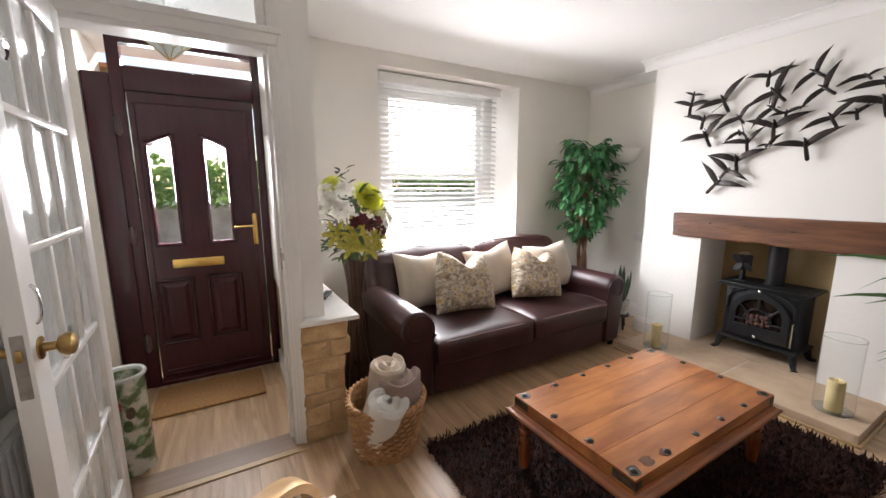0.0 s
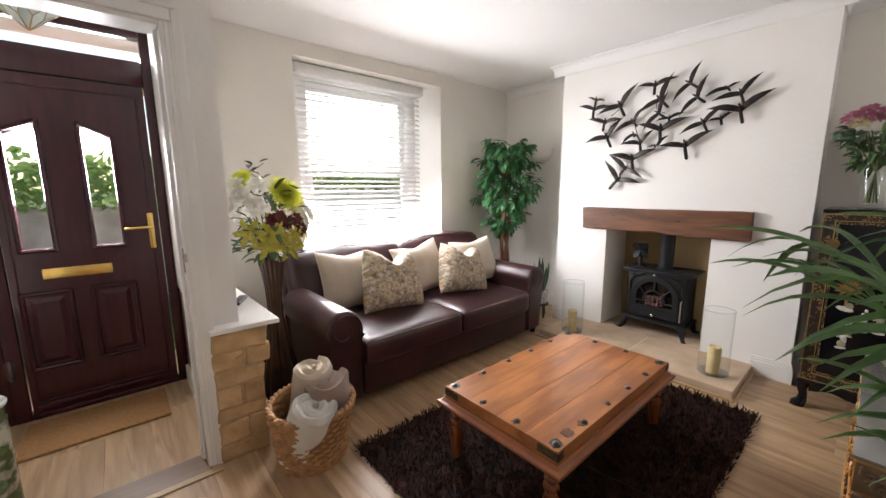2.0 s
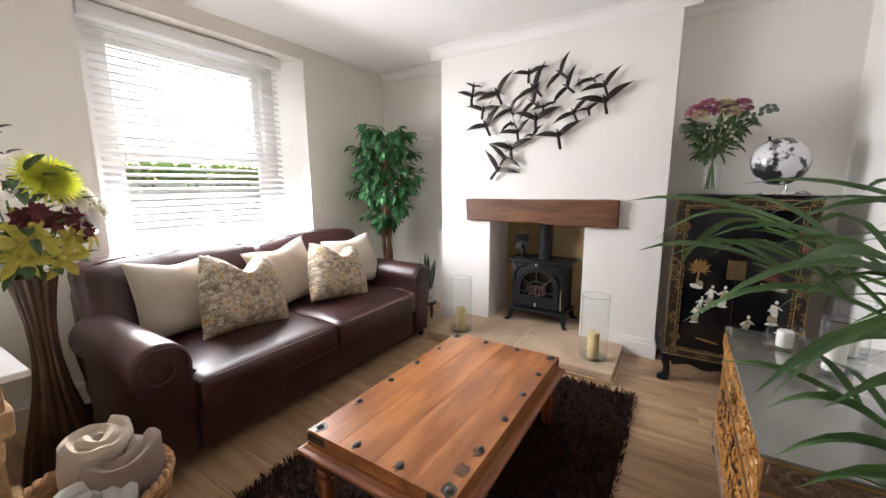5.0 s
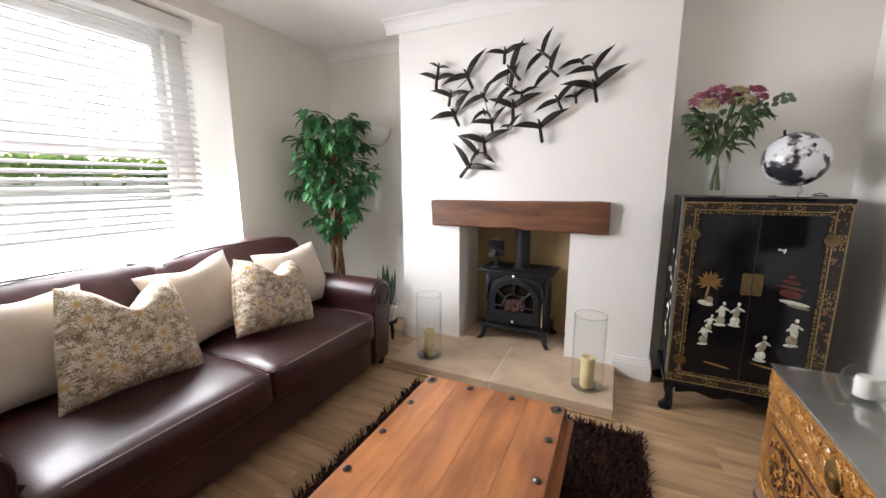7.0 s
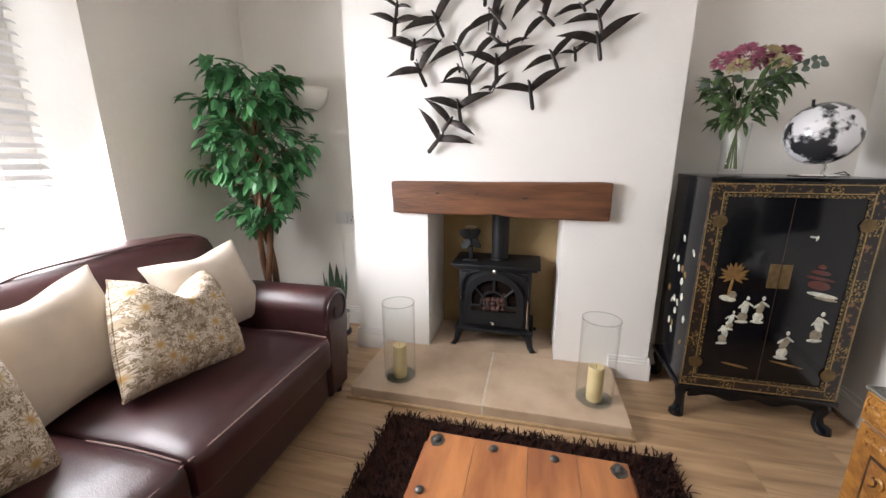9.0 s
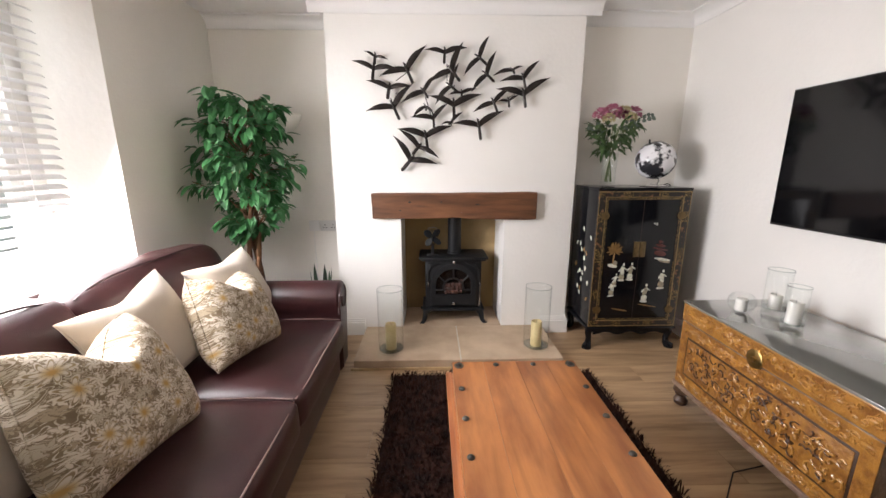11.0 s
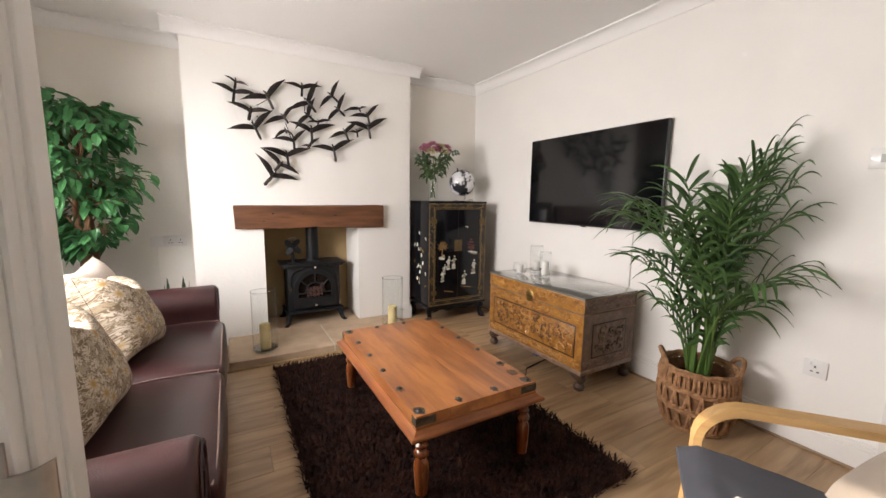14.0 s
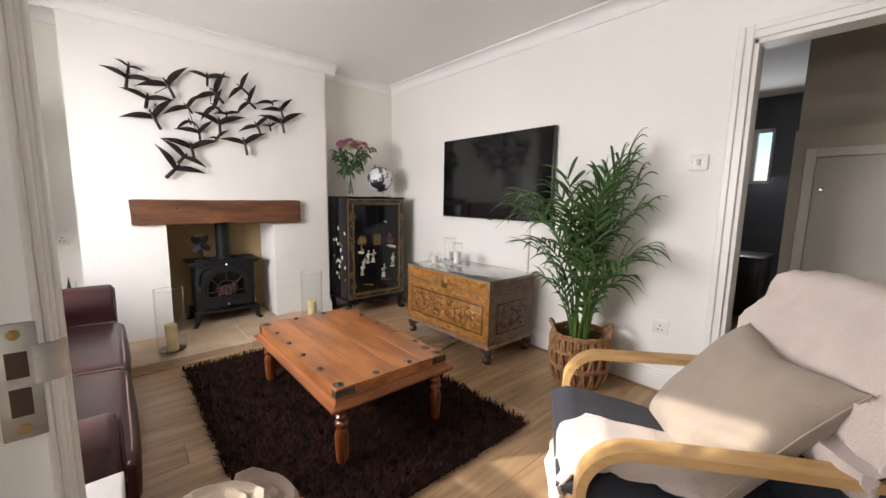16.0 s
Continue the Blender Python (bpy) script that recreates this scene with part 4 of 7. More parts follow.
for d, z in prof:
    loops.append([bm.verts.new((x + math.copysign(d, x), y + math.copysign(d, y), ZT + z)) for x, y in inner])
for a, b in zip(loops, loops[1:]):
    for i in range(4):
        bm.faces.new((a[i], a[(i + 1) % 4], b[(i + 1) % 4], b[i]))
bm.faces.new(loops[0]); bm.faces.new(loops[-1][::-1])
part("apron", bm, SHEESHAM_DARK, table, "moulded apron standing proud of the top", False)
leg_prof = [(0.020, 0.0), (0.024, 0.004), (0.028, 0.05), (0.031, 0.11), (0.030, 0.140), (0.022, 0.155), (0.021, 0.160), (0.029, 0.168), (0.031, 0.178), (0.029, 0.187), (0.021, 0.194), (0.021, 0.199),
            (0.027, 0.206), (0.028, 0.214), (0.020, 0.224), (0.022, 0.232), (0.032, 0.240), (0.034, 0.268)]
for sx in (-1, 1):
    for sy in (-1, 1):
        bm = bmesh.new()
        lathe(bm, leg_prof, 26, sx * (HX - 0.032), sy * (HY - 0.040))
        part("leg", bm, SHEESHAM_UP, table)


def stud(x, y, r=0.0135):
    bm = bmesh.new()
    lathe(bm, [(r * 1.0, ZT - 0.002), (r, ZT + 0.002), (r * 0.85, ZT + 0.006), (r * 0.5, ZT + 0.009), (r * 0.12, ZT + 0.010)], 14, x, y)
    part("stud", bm, WORN, table)


for sx in (-1, 1):
    for sy in (-1, 1):
        bm = bmesh.new()
        a = [(math.cos(k * 0.698), math.sin(k * 0.698)) for k in range(9)]
        lo = [bm.verts.new((sx * 0.484 + 0.028 * c * (1 + 0.2 * math.sin(3 * k + sx)), sy * 0.268 + 0.024 * d, ZT)) for k, (c, d) in enumerate(a)]
        hi = [bm.verts.new((v.co.x, v.co.y, ZT + 0.0012)) for v in lo]
        bm.faces.new(hi)
        for k in range(9):
            bm.faces.new((lo[k], lo[(k + 1) % 9], hi[(k + 1) % 9], hi[k]))
        part("iron_patch", bm, WORN, table, "dark iron corner patch", False)
for k, (px, py, w) in enumerate(((-0.487, -0.09, 0.022), (-0.487, 0.09, 0.020), (-0.30, -0.268, 0.026), (-0.30, 0.268, 0.022), (0.487, 0.09, 0.018), (-0.40, -0.262, 0.030))):
    bm = bmesh.new()
    rim = [(px + w * (1 + 0.28 * math.sin(2.3 * i + k)) * math.cos(i * 0.571), py + 0.75 * w * (1 + 0.25 * math.cos(3.1 * i + k)) * math.sin(i * 0.571)) for i in range(11)]
    lo, hi = [bm.verts.new((x, y, ZT)) for x, y in rim], [bm.verts.new((x, y, ZT + 0.0011)) for x, y in rim]
    bm.faces.new(hi)
    for i in range(11):
        bm.faces.new((lo[i], lo[(i + 1) % 11], hi[(i + 1) % 11], hi[i]))
    part("iron_patch", bm, RUST, table, "brown iron stain round a stud", False)
for i in range(6):
    for sy in (-1, 1):
        stud(-0.487 + 0.974 * i / 5, sy * 0.270)
for y in (-0.09, 0.09):
    for sx in (-1, 1):
        stud(sx * 0.487, y)
for sx in (-1, 1):
    for sy in (-1, 1):
        bm = bmesh.new()
        box(bm, sx * HX - 0.002 if sx > 0 else -HX - 0.002, HX + 0.002 if sx > 0 else -HX + 0.002, *sorted((sy * (HY + 0.001), sy * (HY - 0.085))), ZT - 0.040, ZT - 0.008)
        box(bm, *sorted((sx * (HX + 0.001), sx * (HX - 0.035))), *sorted((sy * HY - 0.002, sy * HY + 0.002)), ZT - 0.040, ZT - 0.010)
        part("corner_strap", bm, WORN, table, "dark iron corner strap", False)

# ---- rug ----
rug = thing("rug", pose(2.20, 2.28, 0), "dark chocolate brown shaggy rug under the table", "rug")
part("backing", boxes((-0.915, 0.915, -0.625, 0.625, 0.0, 0.012), bevel=0.004), RUGWOOL, rug)
rs = np.random.RandomState(3)
N = 21000
bx, by = rs.uniform(-0.93, 0.93, N), rs.uniform(-0.64, 0.64, N)
ang, lean, ln, wd = rs.uniform(0, 2 * np.pi, N), rs.uniform(0.25, 1.1, N), rs.uniform(0.026, 0.046, N), rs.uniform(0.0020, 0.0036, N)
out = np.stack([np.cos(ang), np.sin(ang)], 1)
sd = np.stack([-np.sin(ang), np.cos(ang)], 1)
vv = np.zeros((N, 5, 3))
for k, (f, w) in enumerate(((0.0, 1.0), (0.55, 1.0))):
    hor, ver = ln * np.sin(lean) * f, ln * np.cos(lean) * f * (1.25 if f else 1)
    for s in (0, 1):
        q = vv[:, 2 * k + s]
        q[:, 0] = bx + out[:, 0] * hor + sd[:, 0] * wd * w * (1 if s else -1)
        q[:, 1] = by + out[:, 1] * hor + sd[:, 1] * wd * w * (1 if s else -1)
        q[:, 2] = 0.006 + ver
hor, ver = ln * np.sin(lean) * 1.1, ln * np.cos(lean) * 0.95
vv[:, 4, 0], vv[:, 4, 1], vv[:, 4, 2] = bx + out[:, 0] * hor, by + out[:, 1] * hor, 0.006 + np.maximum(ver, 0.004)
base = (np.arange(N) * 5)[:, None]
quads = (base + np.array([[0, 1, 3, 2]])).tolist()
tris = (base + np.array([[2, 3, 4]])).tolist()
me = bpy.data.meshes.new("shag")
me.from_pydata(vv.reshape(-1, 3).tolist(), [], quads + tris)
me.materials.append(RUGWOOL)
pile = new("shag", me)
pile.parent = rug
tagged(pile, kind="stuff")

# ---- hearth, mantel beam, stove ----
hearth = thing("hearth", pose(0, 0, 0), "two sandstone slabs forming a low hearth", "hearth", "", "structure")
for y0, y1 in ((1.790, 2.470), (2.476, 3.182)):
    part("slab", turned(soft_box(bmesh.new(), ((3.21 + XB) / 2, (y0 + y1) / 2, 0.030), ((XB - 3.21) / 2, (y1 - y0) / 2, 0.035), 0.008, 8, lambda p: p + noise.noise_vector(p * 6) * 0.002), Matrix()), STONE, hearth)
part("joint", boxes((3.214, XB - 0.002, 2.468, 2.478, 0.004, 0.0625)), mat("white_grout", (0.66, 0.60, 0.50), 0.9, spread=0.25, scale=40), hearth, "pale grout joint")
part("inner_slab", boxes((XB - 0.001, 4.16, FY0 + 0.002, FY1 - 0.002, 0.0, 0.062)), STONE, hearth)
part("edge_strip", boxes((3.192, 3.208, 1.775, 3.197, 0.0, 0.016), (3.192, 3.73, 1.772, 1.788, 0.0, 0.016), bevel=0.003), bpy.data.materials["pine_strip"], hearth, "thin wooden edge strip")


def beam_shape(p):
    q = p + noise.noise_vector(Vector((p.x * 5, p.y * 3.2, p.z * 6))) * 0.006
    q.z += 0.006 * math.sin(p.y * 3.0) * (1 if p.z < 0 else -0.4) + (0.010 * math.exp(-((p.y + 0.0) / 0.05) ** 2) if p.z < -0.05 else 0)
    return q


mantel = thing("mantel_beam", pose(3.745, 2.4905, 1.0235), "rough dark oak beam mantel over the fireplace", "mantel")
part("beam", soft_box(bmesh.new(), (0, 0, 0), (0.045, 0.608, 0.097), 0.010, 26, beam_shape), BEAM, mantel)
for y, z, w, h in ((-0.165, 0.012, 0.017, 0.006), (0.10, 0.03, 0.006, 0.006), (0.33, 0.03, 0.010, 0.007), (0.40, -0.03, 0.006, 0.005)):
    bm = bmesh.new()
    bmesh.ops.create_uvsphere(bm, u_segments=12, v_segments=6, radius=1.0)
    part("knot", turned(bm, Matrix.LocRotScale((-0.046, y, z), None, (0.004, w, h))), bpy.data.materials["dark_unit"], mantel, "dark hole in the wood")

stove = thing("wood_stove", pose(3.845, 2.490, 0.063), "black cast-iron stove with an arched glass door", "stove")
bm = bmesh.new()
box(bm, 0.0, 0.26, -0.225, 0.225, 0.115, 0.525, 0.010)
part("body", bm, IRON, stove)
bm = bmesh.new()
box(bm, -0.030, 0.29, -0.275, 0.275, 0.525, 0.542, 0.006)
box(bm, -0.018, 0.28, -0.255, 0.255, 0.510, 0.526, 0.004)
part("top_plate", bm, IRON, stove)
part("base_plate", boxes((-0.035, 0.28, -0.25, 0.25, 0.098, 0.118), bevel=0.006), IRON, stove)
for sy in (-1, 1):
    for x, sx in ((0.0, -1), (0.24, 1)):
        bm = bmesh.new()
        tube(bm, [(x, sy * 0.20, 0.105), (x + sx * 0.012, sy * 0.222, 0.085), (x + sx * 0.014, sy * 0.230, 0.05), (x + sx * 0.022, sy * 0.238, 0.018), (x + sx * 0.045, sy * 0.252, 0.006), (x + sx * 0.05, sy * 0.254, 0.0)], lambda f: 0.030 - 0.016 * min(1, f * 1.3) + 0.008 * max(0, f - 0.8) * 5, 10)
        part("leg", bm, IRON, stove)
pipe = bmesh.new()
lathe(pipe, [(0.062, 0.540), (0.062, 0.556), (0.055, 0.560), (0.055, 0.93)], 28, 0.15, -0.015)
part("flue_pipe", pipe, IRON, stove)
bm = bmesh.new()
outer = [(-0.185, 0.145)] + [(0.185 * math.cos(radians(a)), 0.315 + 0.175 * math.sin(radians(a))) for a in range(180, -1, -12)] + [(0.185, 0.145)]
inner = [(-0.142, 0.235)] + [(0.142 * math.cos(radians(a)), 0.315 + 0.132 * math.sin(radians(a))) for a in range(180, -1, -12)] + [(0.142, 0.235)]
fr = [[bm.verts.new((x, -p[0], p[1])) for p in pts] for x, pts in ((-0.016, outer), (-0.022, [(q[0] * 0.97, q[1]) for q in outer]), (-0.022, inner), (-0.004, inner))]
for a, b in zip(fr, fr[1:]):
    for i in range(len(a)):
        j = (i + 1) % len(a)
        bm.faces.new((a[i], a[j], b[j], b[i]))
sdoor = part("door", bm, IRON, stove)
bm = bmesh.new()
for a in (35, 90, 145):
    c, s = math.cos(radians(a)), math.sin(radians(a))
    tube(bm, [(-0.018, -0.078 * c, 0.290 + 0.078 * s), (-0.018, -0.150 * c, 0.315 + 0.140 * s)], 0.007, 6)
tube(bm, [(-0.018, -0.080 * math.cos(radians(a)), 0.285 + 0.085 * math.sin(radians(a))) for a in range(-10, 191, 10)], 0.008, 6)
tube(bm, [(-0.018, -0.145, 0.275), (-0.018, -0.08, 0.275)], 0.007, 6)
tube(bm, [(-0.018, 0.145, 0.275), (-0.018, 0.08, 0.275)], 0.007, 6)
part("door_bars", bm, IRON, sdoor)
DARK_GLASS = mat("dark_stove_glass", (0.016, 0.011, 0.009), 0.06, spread=0.4, scale=6, coat=0.5)
bm = bmesh.new()
bm.faces.new([bm.verts.new((-0.0035, -p[0], p[1])) for p in inner])
part("door_glass", bm, DARK_GLASS, sdoor, "dark glossy stove glass")
EMBER = mat("fake_coals", (0.09, 0.028, 0.018), 0.65, second=(0.02, 0.015, 0.014), scale=22, bump=0.8, bump_scale=50)
for k in range(16):
    bm = bmesh.new()
    bmesh.ops.create_icosphere(bm, subdivisions=2, radius=random.uniform(0.013, 0.022))
    for v in bm.verts:
        v.co += noise.noise_vector(v.co * 60 + Vector((k, 0, 0))) * 0.005
    r = k % 5
    part("coal", turned(bm, pose(-0.004, -0.06 + 0.03 * r + random.uniform(-0.006, 0.006), 0.255 + 0.028 * (k // 5) + random.uniform(-0.004, 0.004))), EMBER, sdoor)
for y, z in ((0.0, 0.508), (0.0, 0.165)):
    bm = bmesh.new()
    lathe(bm, [(0.006, 0.0), (0.006, 0.01), (0.011, 0.014), (0.011, 0.022), (0.005, 0.026)], 12)
    part("knob", turned(bm, pose(-0.020, y, z, 0, -90, 0)), CHROME, stove, "small bright metal knob")
bm = bmesh.new()
tube(bm, [(-0.022, -0.205, 0.33), (-0.040, -0.207, 0.325), (-0.042, -0.208, 0.23), (-0.040, -0.209, 0.155)], 0.0055, 8)
part("door_handle", bm, CHROME, stove, "slim bright metal door handle")
bm = bmesh.new()
tube(bm, [(-0.018, 0.205, 0.30), (-0.018, 0.205, 0.345)], 0.008, 8)
part("hinge", bm, CHROME, stove)
for sy in (-1, 1):
    bm = bmesh.new()
    tube(bm, [(-0.004, sy * 0.205, 0.35), (-0.006, sy * 0.20, 0.43), (-0.006, sy * 0.165, 0.475), (-0.006, sy * 0.10, 0.498)], 0.008, 6)
    tube(bm, [(-0.006, sy * 0.205, 0.49), (-0.006, sy * 0.17, 0.492), (-0.006, sy * 0.19, 0.46)], 0.006, 6)
    part("corner_ornament", bm, IRON, stove)

fan = thing("stove_fan", pose(3.925, 2.655, 0.606), "small black stove-top fan with four blades", "stove fan")
part("base", boxes((-0.035, 0.035, -0.045, 0.045, 0.0, 0.012), (-0.02, 0.02, -0.012, 0.012, 0.012, 0.09), bevel=0.003), IRON, fan)
bm = bmesh.new()
for k in range(7):
    box(bm, -0.008, 0.034, -0.042 + 0.013 * k, -0.038 + 0.013 * k, 0.09, 0.20, 0.001)
part("cooling_fins", bm, IRON, fan)
for k in range(4):
    bm = bmesh.new()
    bmesh.ops.create_uvsphere(bm, u_segments=14, v_segments=8, radius=1.0)
    turned(bm, Matrix.LocRotScale((0, 0.046, 0), Euler((0, radians(24), 0)), (0.003, 0.040, 0.028)))
    part("blade", turned(bm, pose(-0.022, 0, 0.145, 90 * k + 40, 0, 0)), IRON, fan)
bm = bmesh.new()
lathe(bm, [(0.012, 0.0), (0.012, 0.02), (0.006, 0.026)], 14)
part("hub", turned(bm, pose(-0.006, 0, 0.145, 0, -90, 0)), IRON, fan)
bm = bmesh.new()
tube(bm, [(0.0, 0.036 * math.cos(a), 0.205 + 0.02 * math.sin(a)) for a in [math.pi * i / 8 for i in range(9)]], 0.003, 6)
part("carry_loop", bm, STEEL, fan)

# ---- glass cylinders with candles on the hearth ----
WAX = mat("ivory_wax", (0.72, 0.60, 0.33), 0.45, second=(0.62, 0.49, 0.24), scale=9)
WHITEWAX = mat("white_wax", (0.80, 0.77, 0.72), 0.5, spread=0.05)


def cylinder_vase(name, x, y, z, r, h, label, candle_r, candle_h, wax, group):
    v = thing(name, pose(x, y, z), label, "candle holder", group)
    bm = bmesh.new()
    w = 0.003
    lathe(bm, [(r * 0.2, 0.0), (r * 0.96, 0.0), (r, 0.006), (r, h - 0.002), (r - w / 2, h), (r - w, h - 0.002), (r - w, 0.020), (r * 0.5, 0.014), (r * 0.2, 0.013)], 40)
    gl = part("glass", bm, GLASS, v)
    gl.visible_shadow = False
    bm = bmesh.new()
    tube(bm, [((r - 0.001) * math.cos(a), (r - 0.001) * math.sin(a), h) for a in [2 * math.pi * i / 40 for i in range(41)]], 0.0022, 6, cap=False)
    part("rim", bm, GLASS_EDGE, v).visible_shadow = False
    bm = bmesh.new()
    lathe(bm, [(r * 0.90, 0.0135), (r * 0.93, 0.017), (r * 0.955, 0.021), (r * 0.955, 0.024), (r * 0.90, 0.020)], 40)
    part("thick_base", bm, GLASS_EDGE, v).visible_shadow = False
    c = thing("candle", pose(x, y, z + 0.0145), "part-burned pillar candle standing in a glass vase", "candle", "pillar candles")
    bm = bmesh.new()
    lathe(bm, [(candle_r * 0.94, 0.0), (candle_r, 0.004), (candle_r, candle_h - 0.006), (candle_r * 0.9, candle_h), (candle_r * 0.6, candle_h - 0.008), (candle_r * 0.1, candle_h - 0.010)], 28, wobble=lambda a, zz: 1 + 0.03 * math.sin(3 * a + zz * 20) * (1 if zz > candle_h * 0.9 else 0.2))
    part("wax", bm, wax, c)
    part("wick", tube(bmesh.new(), [(0, 0, candle_h - 0.012), (0.001, 0.001, candle_h + 0.002), (0.003, 0.0, candle_h + 0.007)], 0.0012, 5), bpy.data.materials["dark_unit"], c)


cylinder_vase("hurricane_vase", 3.345, 2.945, 0.0655, 0.086, 0.445, "tall clear glass cylinder vase on the hearth", 0.037, 0.185, WAX, "glass cylinders on the hearth")
cylinder_vase("hurricane_vase", 3.370, 1.935, 0.0655, 0.088, 0.445, "tall clear glass cylinder vase on the hearth", 0.038, 0.180, WAX, "glass cylinders on the hearth")

# ---- flock of metal birds over the mantel ----
BIRD = mat("dark_bronze_metal", (0.042, 0.034, 0.030), 0.38, metal=0.75, second=(0.022, 0.018, 0.017), scale=20, bump=0.12, bump_scale=90)
flock = thing("wall_sculpture", pose(3.718, 2.5, 1.75), "dark metal wall sculpture of a flock of flying birds", "wall sculpture")


def bird(y, z, ty, tz, ly, lz, ry, rz):
    bm = bmesh.new()
    body = Vector((0, ty, tz))
    size = body.length
    d = body.normalized()
    tube(bm, [Vector((-0.004, y, z)) - d * 0.012 + Vector((-0.004, 0.006, 0.0)), Vector((-0.010, y, z)) - d * 0.002, Vector((-0.014, y, z)) + body * 0.25, Vector((-0.012, y, z)) + body * 0.6, Vector((-0.006, y, z)) + body * 0.97, Vector((-0.004, y, z)) + body * 1.03],
         lambda f: (0.004, 0.0075, 0.010, 0.012, 0.012, 0.006)[min(5, int(f * 5 + 0.5))] * (0.6 + 4.2 * size), 8, 0.8)
    for wy, wz in ((ly, lz), (ry, rz)):
        span = Vector((0, wy, wz))
        up = Vector((0, -wz, wy)) if wy > 0 else Vector((0, wz, -wy))
        bow = up.normalized() * span.length * 0.075
        root = Vector((-0.006, y, z)) + body * 0.28
        span = Vector((0, y + wy, z + wz)) - Vector((0, root.y, root.z))
        steps, wide = 12, span.length * 0.165
        rows = []
        for i in range(steps + 1):
            f = i / steps
            p = root + span * f + bow * math.sin(math.pi * min(1, f ** 0.8)) - Vector((0.016 * math.sin(math.pi * f * 0.8), 0, 0))
            q = root + span * min(1, f + 0.02) + bow * math.sin(math.pi * min(1, (f + 0.02) ** 0.8))
            side = Vector((0, -(q - p).z, (q - p).y))
            side = side.normalized() if side.length > 1e-6 else Vector((0, 0, 1))
            w = wide * (0.55 + 0.75 * math.sin(math.pi * min(1, f * 0.9 + 0.12))) * (1 - f ** 3) + 0.0012
            rows.append([bm.verts.new(p + side * w * 0.5 + Vector((0.002, 0, 0))), bm.verts.new(p - Vector((0.0025, 0, 0))), bm.verts.new(p - side * w * 0.5 + Vector((0.002, 0, 0))), bm.verts.new(p + Vector((0.004, 0, 0)))])
        for a, b in zip(rows, rows[1:]):
            for k in range(4):
                bm.faces.new((a[k], a[(k + 1) % 4], b[(k + 1) % 4], b[k]))
        bm.faces.new(rows[0]); bm.faces.new(rows[-1][::-1])
    part("bird", bm, BIRD, flock)


for row in (
    (0.533, 0.296, 0.009, -0.065, 0.073, 0.016, -0.085, -0.036), (0.545, 0.231, 0.013, -0.098, 0.146, 0.020, -0.161, -0.028),
    (0.338, 0.232, -0.053, -0.116, 0.176, -0.078, -0.152, 0.120), (0.065, 0.332, 0.005, -0.091, 0.136, -0.009, -0.158, 0.004),
    (0.442, 0.107, 0.018, -0.093, 0.157, 0.021, -0.154, -0.015), (0.434, -0.010, -0.052, -0.112, 0.176, -0.059, -0.149, 0.119),
    (0.220, 0.077, -0.040, -0.057, 0.146, -0.092, -0.099, 0.092), (0.040, 0.221, -0.076, -0.090, 0.141, -0.109, -0.101, 0.156),
):
    bird(*row)
for row in (
    (-0.150, 0.292, -0.071, -0.057, 0.086, -0.130, -0.083, 0.122), (-0.203, 0.188, -0.070, -0.060, 0.085, -0.133, -0.080, 0.133),
    (-0.392, 0.209, -0.021, -0.030, 0.121, -0.039, -0.076, 0.016), (-0.469, 0.172, -0.024, -0.084, 0.157, -0.045, -0.112, 0.092),
    (-0.475, 0.077, -0.024, -0.116, 0.191, 0.001, -0.186, 0.077), (-0.265, 0.012, -0.037, -0.080, 0.135, -0.087, -0.127, 0.078),
    (-0.377, 0.017, -0.007, -0.055, 0.078, -0.019, -0.075, 0.025), (-0.167, -0.126, -0.023, -0.130, 0.181, -0.023, -0.184, 0.065),
):
    bird(*row)
for row in (
    (0.004, 0.009, -0.004, -0.131, 0.176, 0.025, -0.199, 0.036), (0.044, 0.112, -0.068, -0.055, 0.088, -0.139, -0.077, 0.134),
    (-0.053, 0.064, 0.003, -0.036, 0.095, -0.024, -0.106, 0.014), (0.203, -0.028, -0.009, -0.033, 0.088, -0.085, -0.064, -0.063),
    (0.146, -0.090, -0.006, -0.088, 0.158, -0.019, -0.105, 0.077), (0.015, -0.135, 0.022, -0.020, 0.075, -0.019, -0.077, 0.065),
    (0.203, -0.204, -0.016, -0.112, 0.191, 0.018, -0.197, 0.040), (0.236, -0.289, 0.057, -0.069, 0.155, 0.103, -0.131, -0.096),
    (0.288, -0.374, 0.084, -0.096, 0.140, 0.144, -0.176, -0.053),
):
    bird(*row)
for a, b in (((0.55, 0.14), (0.44, 0.07)), ((0.44, 0.02), (0.41, -0.06)), ((0.40, 0.13), (0.30, 0.20)), ((0.20, 0.03), (0.16, -0.10)), ((-0.27, 0.17), (-0.36, 0.20)), ((-0.37, 0.02), (-0.46, 0.07)), ((0.05, 0.24), (0.05, 0.13)), ((0.0, -0.12), (0.02, -0.16))):
    part("link_rod", tube(bmesh.new(), [(0.004, *a), (0.004, *b)], 0.003, 6), BIRD, flock)
for y, z in ((0.40, 0.05), (-0.45, 0.06), (0.0, 0.1), (0.2, -0.25)):
    bm = bmesh.new()
    tube(bm, [(-0.004, y, z), (0.032, y, z)], 0.004, 8)
    part("wall_fixing", bm, BIRD, flock)

